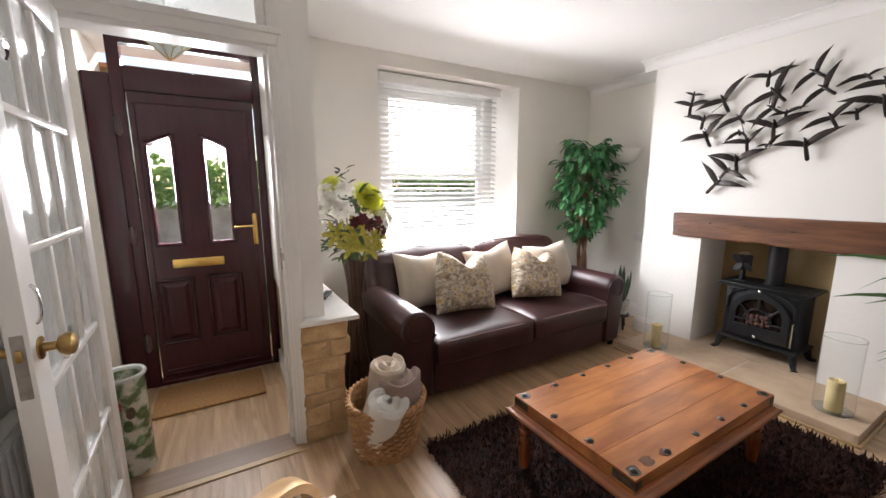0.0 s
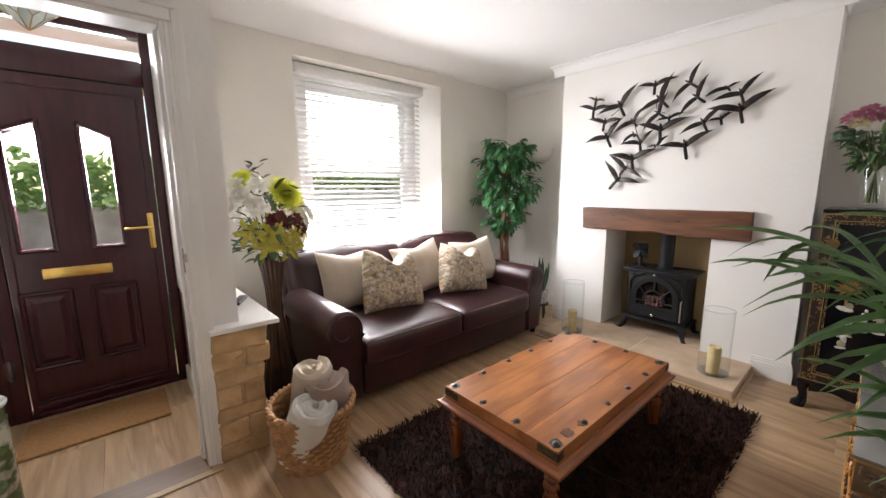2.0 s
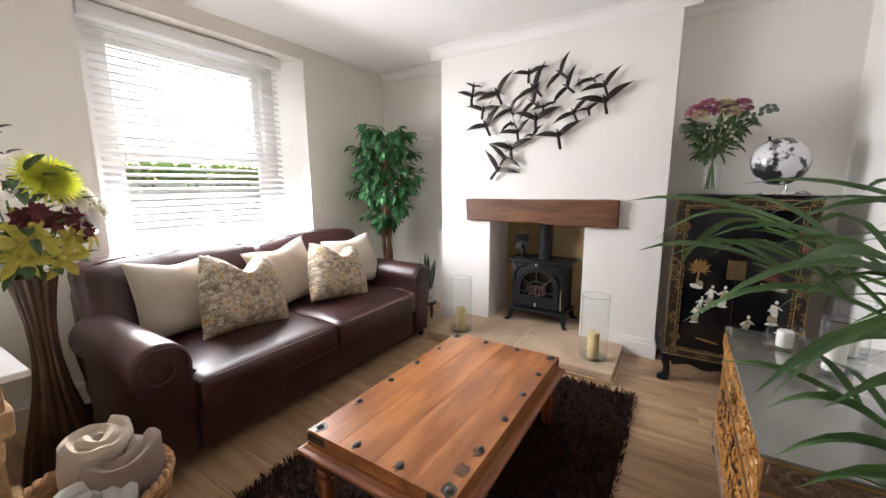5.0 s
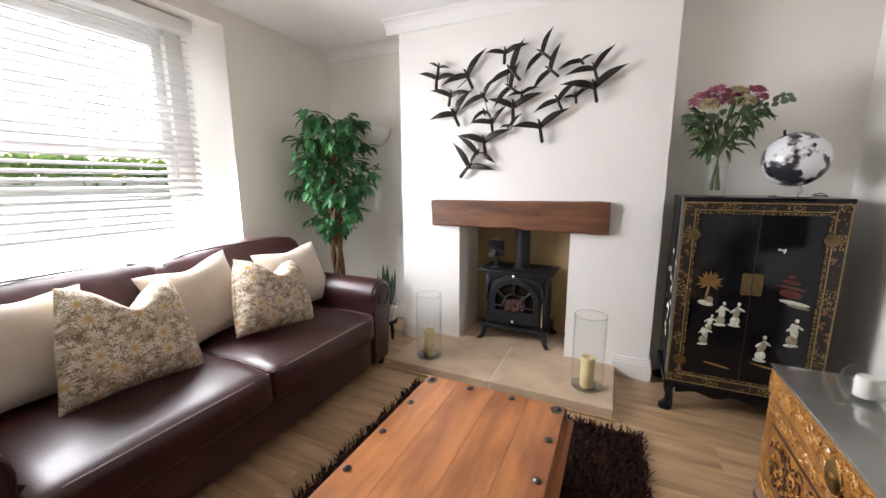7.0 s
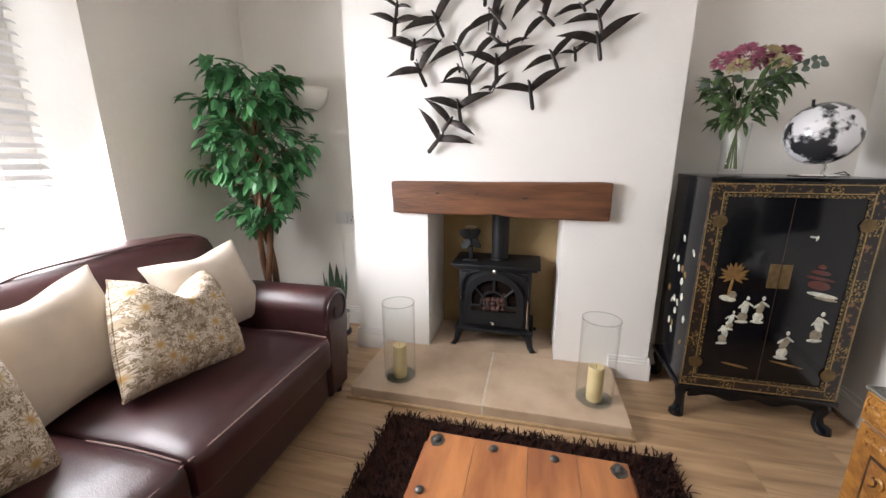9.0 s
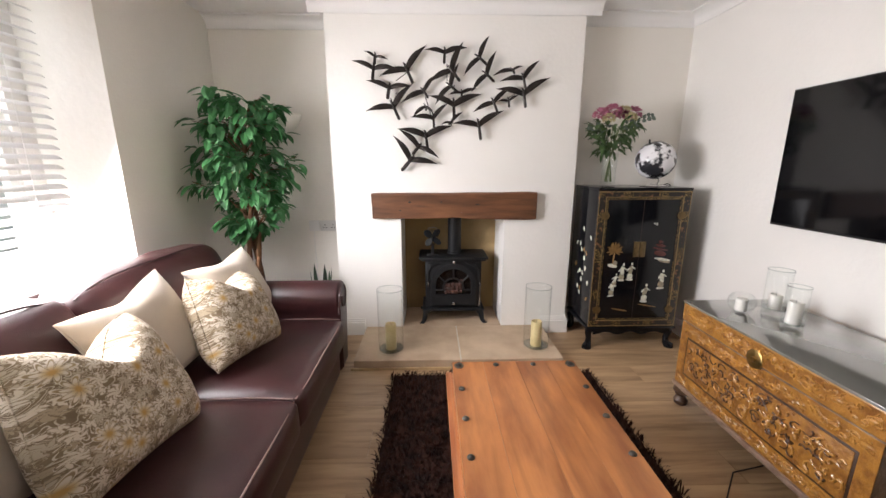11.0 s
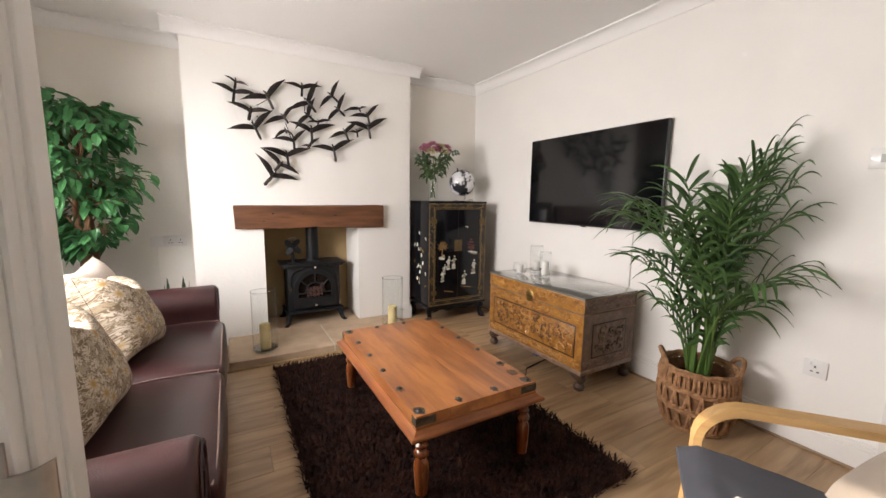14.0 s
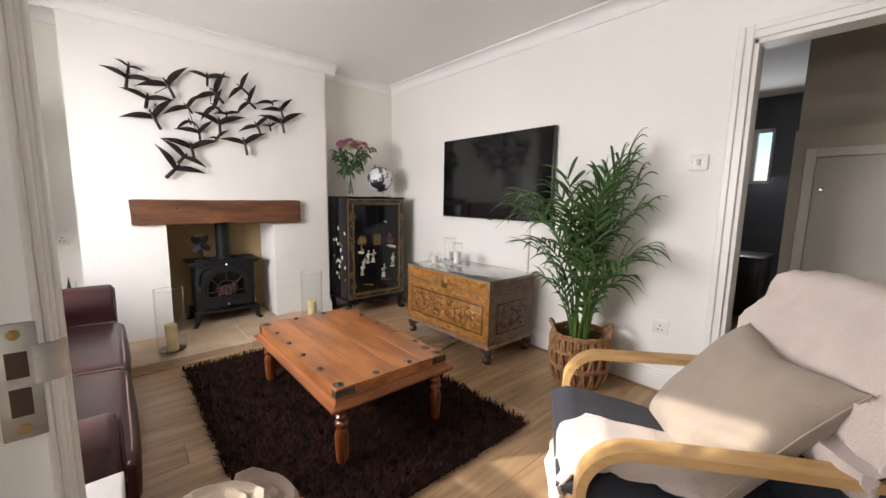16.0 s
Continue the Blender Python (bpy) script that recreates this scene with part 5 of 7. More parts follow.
# ---- television ----
tv = thing("television", pose(2.383, Y0, 1.348), "large black flat-screen television mounted on the wall", "television")
part("body", boxes((-0.601, 0.601, 0.012, 0.046, -0.352, 0.352), bevel=0.004), mat("tv_plastic", (0.012, 0.012, 0.013), 0.35, spread=0.1), tv)
part("screen", boxes((-0.594, 0.594, 0.0455, 0.0485, -0.340, 0.345)), mat("tv_screen", (0.004, 0.004, 0.005), 0.07, spread=0.1), tv)
part("sensor", boxes((-0.02, 0.02, 0.03, 0.046, -0.360, -0.352), bevel=0.002), bpy.data.materials["tv_plastic"], tv)
part("wall_bracket", boxes((-0.2, 0.2, 0.0, 0.013, -0.2, 0.2)), IRON, tv)
tagged(part("cable_trunking", boxes((1.985, 2.005, Y0 - 0.001, Y0 + 0.012, 0.60, 1.0), bevel=0.002), GLOSS), "thin white cable cover below the television", "cable cover")

# ---- black lacquer cabinet ----
cab = thing("lacquer_cabinet", pose(3.457, 1.218, 0), "black lacquer cabinet with gilt borders and shell inlay", "cabinet")
CD, CW, CB, CT = 0.413, 0.318, 0.150, 1.168
GILT = mat("gilt_pattern", (0.30, 0.20, 0.075), 0.4, metal=0.2, second=(0.012, 0.008, 0.006), scale=110, cut=(0.50, 0.60), detail=2.0)
GILT_RED = mat("gilt_floral", (0.20, 0.095, 0.045), 0.35, second=(0.010, 0.007, 0.006), scale=34, cut=(0.57, 0.62), detail=3.0)
FILLET = mat("gold_fillet", (0.42, 0.29, 0.12), 0.4, metal=0.3, spread=0.4, scale=60)
DULL_BRASS = mat("dull_brass", (0.20, 0.135, 0.06), 0.45, metal=0.7, spread=0.4, scale=30)
SHELL = mat("mother_of_pearl", (0.72, 0.70, 0.58), 0.3, second=(0.42, 0.44, 0.38), scale=45)
GOLD_LEAF = mat("gold_leaf", (0.30, 0.17, 0.055), 0.4, metal=0.4, spread=0.4, scale=40)
ROBE = mat("tinted_shell", (0.36, 0.31, 0.20), 0.35, second=(0.20, 0.17, 0.13), scale=45)
RED_LAC = mat("red_lacquer", (0.11, 0.025, 0.018), 0.35, spread=0.3, scale=20)
part("body", boxes((0.012, CD, -CW, CW, CB + 0.02, CT - 0.02), bevel=0.003), BLACK_LACQUER, cab)
part("top", boxes((-0.004, CD, -CW - 0.004, CW + 0.004, CT - 0.02, CT), bevel=0.004), BLACK_LACQUER, cab)
part("plinth", boxes((-0.010, CD, -CW - 0.010, CW + 0.010, CB, CB + 0.022), bevel=0.005), BLACK_LACQUER, cab)
for y0, y1, z0, z1, m in ((-CW, CW, CT - 0.062, CT - 0.02, GILT_RED), (-CW, CW, CB + 0.022, CB + 0.068, GILT_RED), (-CW, -CW + 0.052, CB + 0.068, CT - 0.062, GILT_RED), (CW - 0.052, CW, CB + 0.068, CT - 0.062, GILT_RED)):
    part("border", boxes((0.0, 0.0125, y0, y1, z0, z1)), m, cab)
for h, v0, v1 in ((CW - 0.002, CB + 0.026, CT - 0.024), (CW - 0.050, CB + 0.066, CT - 0.060)):
    for sy in (-1, 1):
        part("gold_fillet", boxes((-0.0012, 0.002, *sorted((sy * h, sy * (h - 0.004))), v0, v1)), FILLET, cab)
    for z in (v0, v1 - 0.004):
        part("gold_fillet", boxes((-0.0012, 0.002, -h + 0.004, h - 0.004, z, z + 0.004)), FILLET, cab)
for y in (-CW + 0.026, CW - 0.026):
    for z in (CT - 0.041, CB + 0.045, CB + 0.55):
        part("border_patch", boxes((-0.001, 0.005, y - 0.026, y + 0.026, z - 0.021 if z != CB + 0.55 else z - 0.05, z + 0.021 if z != CB + 0.55 else z + 0.05)), GILT, cab)
for z in (CT - 0.041, CB + 0.045):
    for y in (-0.12, 0.12):
        part("border_patch", boxes((-0.001, 0.005, y - 0.034, y + 0.034, z - 0.019, z + 0.019)), GILT, cab)
for y in (-CW + 0.026, CW - 0.026):
    for z in (CB + 0.26, CB + 0.82):
        part("border_patch", boxes((-0.001, 0.005, y - 0.023, y + 0.023, z - 0.036, z + 0.036)), GILT, cab)
PW, P0, P1 = CW - 0.058, CB + 0.074, CT - 0.068
cdoor = part("door", boxes((0.003, 0.0125, -PW, PW, P0, P1), bevel=0.002), BLACK_LACQUER, cab)
for y0, y1, z0, z1 in ((-PW, PW, P1 - 0.012, P1), (-PW, PW, P0, P0 + 0.012), (-PW, -PW + 0.012, P0 + 0.012, P1 - 0.012), (PW - 0.012, PW, P0 + 0.012, P1 - 0.012)):
    part("gilt_line", boxes((0.0, 0.004, y0, y1, z0, z1)), GILT, cdoor)


def blob(parent, name, y, z, ry, rz, material, tilt=0.0, x=0.002, face="x", thick=0.0025):
    bm = bmesh.new()
    bmesh.ops.create_uvsphere(bm, u_segments=12, v_segments=7, radius=1.0)
    m = Matrix.LocRotScale((x, y, z), Euler((radians(tilt), 0, 0)), (thick, ry, rz)) if face == "x" else Matrix.LocRotScale((y, x, z), Euler((0, radians(tilt), 0)), (ry, thick, rz))
    return part(name, turned(bm, m), material, parent)


def leaf_into(bm, base, tip, width, fold=0.25, curl=0.15, up=None, n=5):
    """A pointed leaf from base to tip, folded along its midrib."""
    base, tip = Vector(base), Vector(tip)
    d = tip - base
    ref = Vector(up) if up else Vector((0, 0, 1))
    if abs(d.normalized().dot(ref.normalized())) > 0.95:
        ref = Vector((1, 0.3, 0))
    side = d.cross(ref).normalized()
    nrm = side.cross(d).normalized()
    rows = []
    for i in range(n + 1):
        f = i / n
        w = width * (math.sin(math.pi * min(1, f * 0.92 + 0.06)) ** 0.8 if 0 < i < n else 0.04)
        mid = base + d * f - nrm * curl * d.length * f * f
        rows.append((bm.verts.new(mid + side * w / 2 + nrm * w * fold), bm.verts.new(mid), bm.verts.new(mid - side * w / 2 + nrm * w * fold)))
    for a, b in zip(rows, rows[1:]):
        bm.faces.new((a[0], a[1], b[1], b[0]))
        bm.faces.new((a[1], a[2], b[2], b[1]))


# shell ornaments as plain draped shapes, gold tree, pavilion
for y, z, lean, sz in ((0.150, 0.520, 12, 1.0), (0.105, 0.575, -4, 1.35), (0.045, 0.580, 8, 1.35), (0.168, 0.455, -20, 1.2), (-0.075, 0.420, 18, 1.45), (-0.185, 0.520, -12, 1.5)):
    robe = ROBE if sz > 1.3 and lean > 0 else SHELL
    blob(cdoor, "inlay", y, z + 0.010 * sz, 0.011 * sz, 0.026 * sz, robe, lean)
    blob(cdoor, "inlay", y + 0.003, z - 0.022 * sz, 0.015 * sz, 0.018 * sz, SHELL if robe is ROBE else ROBE, lean * 0.6)
    blob(cdoor, "inlay", y + 0.004, z - 0.040 * sz, 0.020 * sz, 0.006 * sz, SHELL, lean * 0.3)
    blob(cdoor, "inlay", y - 0.006, z + 0.044 * sz, 0.0055 * sz, 0.0075 * sz, SHELL)
    blob(cdoor, "inlay", y - 0.018, z + 0.024 * sz, 0.014 * sz, 0.0035 * sz, SHELL, 35)
    blob(cdoor, "inlay", y + 0.016, z + 0.016 * sz, 0.012 * sz, 0.004 * sz, SHELL, -50)
for k in range(13):
    a = radians(-40 + 260 * k / 12)
    bm = bmesh.new()
    leaf_into(bm, (0.001, 0.172, 0.735), (0.001, 0.172 + 0.062 * math.cos(a) * (0.8 + 0.2 * (k % 2)), 0.742 + 0.058 * math.sin(a)), 0.015, 0.02, 0.0, (-1, 0, 0))
    part("inlay", bm, GOLD_LEAF, cdoor)
blob(cdoor, "inlay", 0.176, 0.685, 0.006, 0.055, GOLD_LEAF, 6)
for y, z, ry, rz, m in ((-0.150, 0.745, 0.058, 0.007, RED_LAC), (-0.148, 0.772, 0.036, 0.010, RED_LAC), (-0.146, 0.798, 0.016, 0.010, RED_LAC), (-0.150, 0.715, 0.044, 0.020, RED_LAC), (-0.170, 0.672, 0.060, 0.010, SHELL), (-0.185, 0.655, 0.045, 0.007, ROBE), (0.180, 0.628, 0.035, 0.014, SHELL), (0.165, 0.645, 0.018, 0.020, ROBE), (0.10, 0.300, 0.06, 0.006, GOLD_LEAF), (-0.10, 0.330, 0.07, 0.005, GOLD_LEAF), (-0.09, 0.925, 0.013, 0.005, SHELL), (-0.105, 0.920, 0.005, 0.012, SHELL)):
    blob(cdoor, "inlay", y, z, ry, rz, m, 10)
for y in (-0.022, 0.022):
    part("lock_plate", boxes((-0.001, 0.004, y - 0.020, y + 0.020, 0.690, 0.800), bevel=0.002), DULL_BRASS, cdoor, "brass lock plate")
part("door_seam", boxes((0.0026, 0.0034, -0.0012, 0.0012, P0 + 0.012, P1 - 0.012)), GROOVE, cdoor)
for y in (-PW - 0.004, PW + 0.004):
    for z in (0.30, 0.98):
        bm = bmesh.new()
        lathe(bm, [(0.030, 0.0), (0.030, 0.003), (0.024, 0.004)], 8)
        part("hinge_plate", turned(bm, pose(0.001, y, z, 0, -90, 0)), DULL_BRASS, cab, "tarnished brass hinge plate")
for k in range(20):
    blob(cab, "side_inlay", 0.07 + 0.25 * ((k * 11 + k * k) % 17) / 17, 0.36 + 0.024 * k + 0.05 * math.sin(k * 2.7), 0.010 + 0.008 * ((k * 3) % 5) / 5, 0.020, SHELL if k % 4 else GOLD_LEAF, (k * 37) % 90 - 45, CW + 0.0005, "y")
for sx, x in ((-1, 0.035), (1, CD - 0.035)):
    for sy in (-1, 1):
        bm = bmesh.new()
        y = sy * (CW - 0.030)
        tube(bm, [(x, y, CB + 0.004), (x + sx * 0.012, y + sy * 0.012, 0.115), (x + sx * 0.002, y + sy * 0.002, 0.07), (x + sx * 0.004, y + sy * 0.004, 0.035), (x + sx * 0.022, y + sy * 0.020, 0.012), (x + sx * 0.022, y + sy * 0.020, 0.0)], lambda f: 0.034 - 0.014 * math.sin(math.pi * min(1, f * 1.25)), 10)
        part("leg", bm, BLACK_LACQUER, cab)
bm = bmesh.new()
out = [(-CW + 0.05, CB + 0.002), (CW - 0.05, CB + 0.002)] + [(CW - 0.05 - (2 * CW - 0.10) * f, CB - 0.022 - 0.022 * abs(math.cos(3 * math.pi * f)) ** 2) for f in [i / 18 for i in range(19)]]
extrude(bm, out, "x", 0.005, 0.022)
part("apron", bm, BLACK_LACQUER, cab)

# ---- globe and flower vase on the cabinet ----
globe = thing("globe", pose(3.655, 1.066, 1.168), "black and white desk globe on a chrome base", "globe")
GMAP = mat("globe_map", (0.78, 0.78, 0.80), 0.22, second=(0.03, 0.03, 0.035), scale=8.5, cut=(0.455, 0.50), detail=15.0, coat=0.4, rough_spread=0.02)
bm = bmesh.new()
bmesh.ops.create_uvsphere(bm, u_segments=48, v_segments=28, radius=0.132)
part("sphere", turned(bm, pose(0, 0, 0.182, 18, 12, 0)), GMAP, globe, "glossy black and white map sphere")
bm = bmesh.new()
lathe(bm, [(0.085, 0.0), (0.088, 0.004), (0.086, 0.010), (0.030, 0.013), (0.010, 0.014)], 36)
part("base", bm, CHROME, globe)
part("stem", tube(bmesh.new(), [(0, -0.03, 0.012), (0, -0.045, 0.035), (0, -0.035, 0.060)], 0.006, 10), CHROME, globe)
part("axis_pin", tube(bmesh.new(), [(0.0, 0.055, 0.30), (0.0, 0.058, 0.325)], 0.006, 8), IRON, globe)
part("cable", tube(bmesh.new(), [(0.02, -0.08, 0.006), (0.01, -0.12, 0.02), (0.02, -0.15, 0.004), (0.10, -0.17, 0.004), (0.20, -0.10, 0.004)], 0.0025, 6), bpy.data.materials["tv_plastic"], globe)

GREEN = mat("dull_green_leaf", (0.095, 0.165, 0.055), 0.5, second=(0.050, 0.095, 0.034), scale=20)
GREY_GREEN = mat("eucalyptus_leaf", (0.16, 0.21, 0.17), 0.6, second=(0.10, 0.14, 0.11), scale=20)
STEM = mat("cut_stem", (0.12, 0.16, 0.06), 0.5, spread=0.3, scale=20)
PINK = mat("dusky_pink_petal", (0.60, 0.24, 0.34), 0.7, second=(0.42, 0.12, 0.20), scale=60)
CREAM_P = mat("cream_petal", (0.70, 0.62, 0.38), 0.6, second=(0.55, 0.47, 0.26), scale=30)


def daisy(parent, name, c, axis, r, petals, width, material, layers=2, lift=0.5):
    """A flower: a small heart with its petals; the many thin petals of a pompon stay one mesh."""
    q = Vector(axis).to_track_quat("Z", "Y").to_matrix()
    c = Vector(c)
    bm = bmesh.new()
    bmesh.ops.create_icosphere(bm, subdivisions=2, radius=r * 0.14)
    bmesh.ops.translate(bm, vec=c + q @ Vector((0, 0, r * 0.1)), verts=bm.verts)
    heart = part(name, bm, material, parent)
    many = bmesh.new() if petals > 20 else None
    for k in range(layers):
        for i in range(petals):
            a = 2 * math.pi * (i + 0.5 * k) / petals
            z = lift * (0.2 + 1.0 * k / max(1, layers))
            v = Vector((math.cos(a), math.sin(a), z)).normalized() * r * (1 - 0.16 * k)
            bm = many if many is not None else bmesh.new()
            leaf_into(bm, c, c + q @ v, width, 0.2, 0.12, q @ Vector((0, 0, 1)))
            if many is None:
                part("petal", bm, material, heart)
    if many is not None:
        tagged(part("petal_tuft", many, material, heart), kind="stuff")
    return heart


bouquet = thing("flower_vase", pose(3.700, 1.375, 1.168), "clear glass vase of pink and cream cut flowers", "flower vase")
bm = bmesh.new()
lathe(bm, [(0.012, 0.0), (0.046, 0.0), (0.050, 0.006), (0.049, 0.10), (0.056, 0.235), (0.054, 0.236), (0.046, 0.10), (0.046, 0.016), (0.012, 0.015)], 32)
gl = part("glass", bm, GLASS, bouquet)
gl.visible_shadow = False
rs = np.random.RandomState(8)
for k in range(11):
    a, r = rs.uniform(0, 6.28), rs.uniform(0.06, 0.13)
    part("stem", tube(bmesh.new(), [(-0.025 * math.cos(a), -0.025 * math.sin(a), 0.03), (0.0, 0.0, 0.20), (r * 0.6 * math.cos(a), r * 0.6 * math.sin(a), 0.34), (r * math.cos(a), r * math.sin(a), 0.42)], 0.003, 6), STEM, bouquet)
bm = bmesh.new()
for k in range(150):
    a, h = rs.uniform(0, 6.28), rs.uniform(0.24, 0.445)
    r = rs.uniform(0.02, 0.05) + (h - 0.22) * 0.5
    p = Vector((r * math.cos(a), r * math.sin(a), h))
    d = Vector((math.cos(a) * rs.uniform(0.3, 1), math.sin(a) * rs.uniform(0.3, 1), rs.uniform(-0.9, 0.7))).normalized()
    leaf_into(bm, p, p + d * rs.uniform(0.05, 0.10), rs.uniform(0.022, 0.040))
part("foliage", bm, GREEN, bouquet)
bm = bmesh.new()
for sy, n, z0 in ((1, 5, 0.40), (-1, 7, 0.42)):
    for i in range(n):
        f = i / (n - 1)
        p = Vector((-0.03 + rs.uniform(-0.015, 0.015), sy * (0.08 + (0.09 if sy > 0 else 0.17) * f), z0 + 0.06 * f * (1 if sy < 0 else 0.2) + rs.uniform(-0.008, 0.008)))
        for s in (-1, 1):
            leaf_into(bm, p, p + Vector((rs.uniform(-0.02, 0.02), sy * rs.uniform(0.0, 0.03), s * rs.uniform(0.026, 0.040) * (1.2 - 0.5 * f))), rs.uniform(0.024, 0.036), 0.1, 0.1, (1, 0, 0))
for k in range(12):
    a = rs.uniform(0, 6.28)
    p = Vector((0.09 * math.cos(a), 0.09 * math.sin(a), 0.40))
    leaf_into(bm, p, p + Vector((0.05 * math.cos(a), 0.05 * math.sin(a), rs.uniform(-0.05, 0.04))), 0.05, 0.1)
tagged(part("eucalyptus", bm, GREY_GREEN, bouquet), kind="stuff")
for x, y, z, m, r in ((-0.05, 0.115, 0.490, PINK, 0.055), (-0.085, 0.050, 0.500, PINK, 0.068), (-0.06, -0.10, 0.490, PINK, 0.066), (-0.08, -0.03, 0.500, CREAM_P, 0.056), (-0.115, 0.085, 0.455, CREAM_P, 0.045), (-0.12, -0.065, 0.460, CREAM_P, 0.042), (0.03, 0.05, 0.495, PINK, 0.045), (0.05, -0.06, 0.50, PINK, 0.05)):
    bm = bmesh.new()
    for k in range(110):
        a, e = rs.uniform(0, 6.28), rs.uniform(-0.5, 1.35)
        v = Vector((math.cos(a) * math.cos(e), math.sin(a) * math.cos(e), 0.85 * math.sin(e)))
        p = Vector((x, y, z)) + v * r * 0.55
        leaf_into(bm, p, p + v * r * 0.5, r * 0.28, 0.3, 0.3)
    part("blossom", bm, m, bouquet)

# ---- carved camphor chest with glass top ----
chest = thing("carved_chest", pose(2.3525, 1.045, 0), "carved golden camphor-wood chest with a glass top", "chest")
CARVED = mat("golden_carved_wood", (0.43, 0.205, 0.040), 0.34, second=(0.28, 0.120, 0.025), scale=16, cut=(0.34, 0.60), bump=0.6, bump_scale=42, coat=0.25)
# End woods repeat the front wood, greyed and darkened to paint the chest's shaded side.
CARVED_END = mat("shaded_carved_wood", (0.30, 0.20, 0.145), 0.40, second=(0.19, 0.115, 0.08), scale=16, cut=(0.34, 0.60), bump=0.7, bump_scale=42, coat=0.2)
DARKFIELD = mat("amber_carved_ground", (0.36, 0.160, 0.028), 0.36, second=(0.20, 0.078, 0.017), scale=22, cut=(0.38, 0.60), bump=0.5, coat=0.25)
LINE = mat("recess_shading_line", (0.075, 0.028, 0.010), 0.45, spread=0.4, scale=30)
END_LINE = mat("shaded_end_line", (0.060, 0.036, 0.024), 0.45, spread=0.4, scale=30)
SHADED_END = mat("shaded_end_ground", (0.24, 0.155, 0.105), 0.5, spread=0.4, scale=20, bump=0.5)
CLAW = mat("dark_claw_wood", (0.10, 0.052, 0.030), 0.38, second=(0.055, 0.028, 0.017), scale=18, bump=0.4, coat=0.25)
GW, GD = 0.4725, 0.255
part("body", boxes((-GW + 0.006, GW - 0.006, -GD, GD - 0.006, 0.135, 0.495), bevel=0.004), CARVED_END, chest)
part("lid", boxes((-GW, GW, -GD, GD, 0.500, 0.594), bevel=0.006), CARVED, chest)
part("plinth", boxes((-GW - 0.006, GW + 0.006, -GD, GD + 0.006, 0.112, 0.140), bevel=0.008), CARVED_END, chest)
# Base grey mixes the wood below with a painted share of the wall's reflection.
gt = mat("glass_top_grey_reflection", (0.19, 0.185, 0.165), 0.07, spread=0.1, scale=2, coat=1.0)
gt.node_tree.nodes["Principled BSDF"].inputs["Specular IOR Level"].default_value = 0.9
part("glass_top", boxes((-GW - 0.004, GW + 0.004, -GD, GD + 0.004, 0.595, 0.606), bevel=0.002), gt, chest, "reflecting glass sheet, wall reflection partly painted in grey")


def framed(parent, u0, u1, z0, z1, put, material):
    """A carved field: dark groove, raised frame and winding relief; put maps (u, z, depth) to a place."""
    def bar(a0, a1, b0, b1, d0, d1, m, name):
        bm = bmesh.new()
        vs = [put(a0, b0, d0), put(a1, b1, d1)]
        lo = Vector([min(p[i] for p in vs) for i in range(3)])
        hi = Vector([max(p[i] for p in vs) for i in range(3)])
        box(bm, lo.x, hi.x, lo.y, hi.y, lo.z, hi.z, 0.002)
        return part(name, bm, m, parent)
    bar(u0, u1, z0, z1, -0.002, 0.0025, GROOVE, "panel_groove")
    field = bar(u0 + 0.010, u1 - 0.010, z0 + 0.010, z1 - 0.010, -0.002, 0.005, DARKFIELD if material is CARVED else SHADED_END, "panel")
    r = np.random.RandomState(int((u1 + 2) * 1000))
    pale, inked = bmesh.new(), bmesh.new()
    n = int((u1 - u0) * 210)
    for k in range(n):
        bm = inked if k % 2 else pale
        u, z = r.uniform(u0 + 0.03, u1 - 0.03), r.uniform(z0 + 0.03, z1 - 0.03)
        a, ln = r.uniform(0, 6.28), r.uniform(0.015, 0.045)
        pts = []
        for i in range(6):
            f = i / 5
            aa = a + 2.2 * f
            pts.append(put(min(u1 - 0.016, max(u0 + 0.016, u + ln * f * math.cos(aa))), min(z1 - 0.016, max(z0 + 0.016, z + ln * f * math.sin(aa))), 0.008))
        tube(bm, pts, (lambda f: 0.0038 * (1 - 0.5 * f)) if k % 2 else (lambda f: 0.0066 * (1 - 0.55 * f)), 6)
    tagged(part("carving", pale, material, field), kind="stuff")
    # Raised dark strokes paint the shaded crevices between the carvings.
    tagged(part("recess_shading", inked, LINE if material is CARVED else END_LINE, field), kind="stuff")


front = lambda u, z, d: Vector((u, GD - 0.006 + d, z))
for u0, u1, z0, z1 in ((-0.415, 0.415, 0.205, 0.420),):
    framed(chest, u0, u1, z0, z1, front, CARVED)
part("front_board", boxes((-GW + 0.004, GW - 0.004, GD - 0.0065, GD - 0.0045, 0.14, 0.492)), DARKFIELD, chest)
side_w = lambda u, z, d: Vector((-GW + 0.006 - d, u, z))
framed(chest, -0.165, 0.165, 0.205, 0.430, side_w, CARVED_END)
part("end_board", boxes((-GW + 0.0045, -GW + 0.0065, -GD + 0.004, GD - 0.01, 0.14, 0.492)), SHADED_END, chest)
part("lid_field", boxes((-GW + 0.004, GW - 0.004, GD - 0.002, GD + 0.0006, 0.508, 0.588)), DARKFIELD, chest)
part("lid_field", boxes((-GW - 0.0006, -GW + 0.002, -GD + 0.004, GD - 0.004, 0.508, 0.588)), SHADED_END, chest)
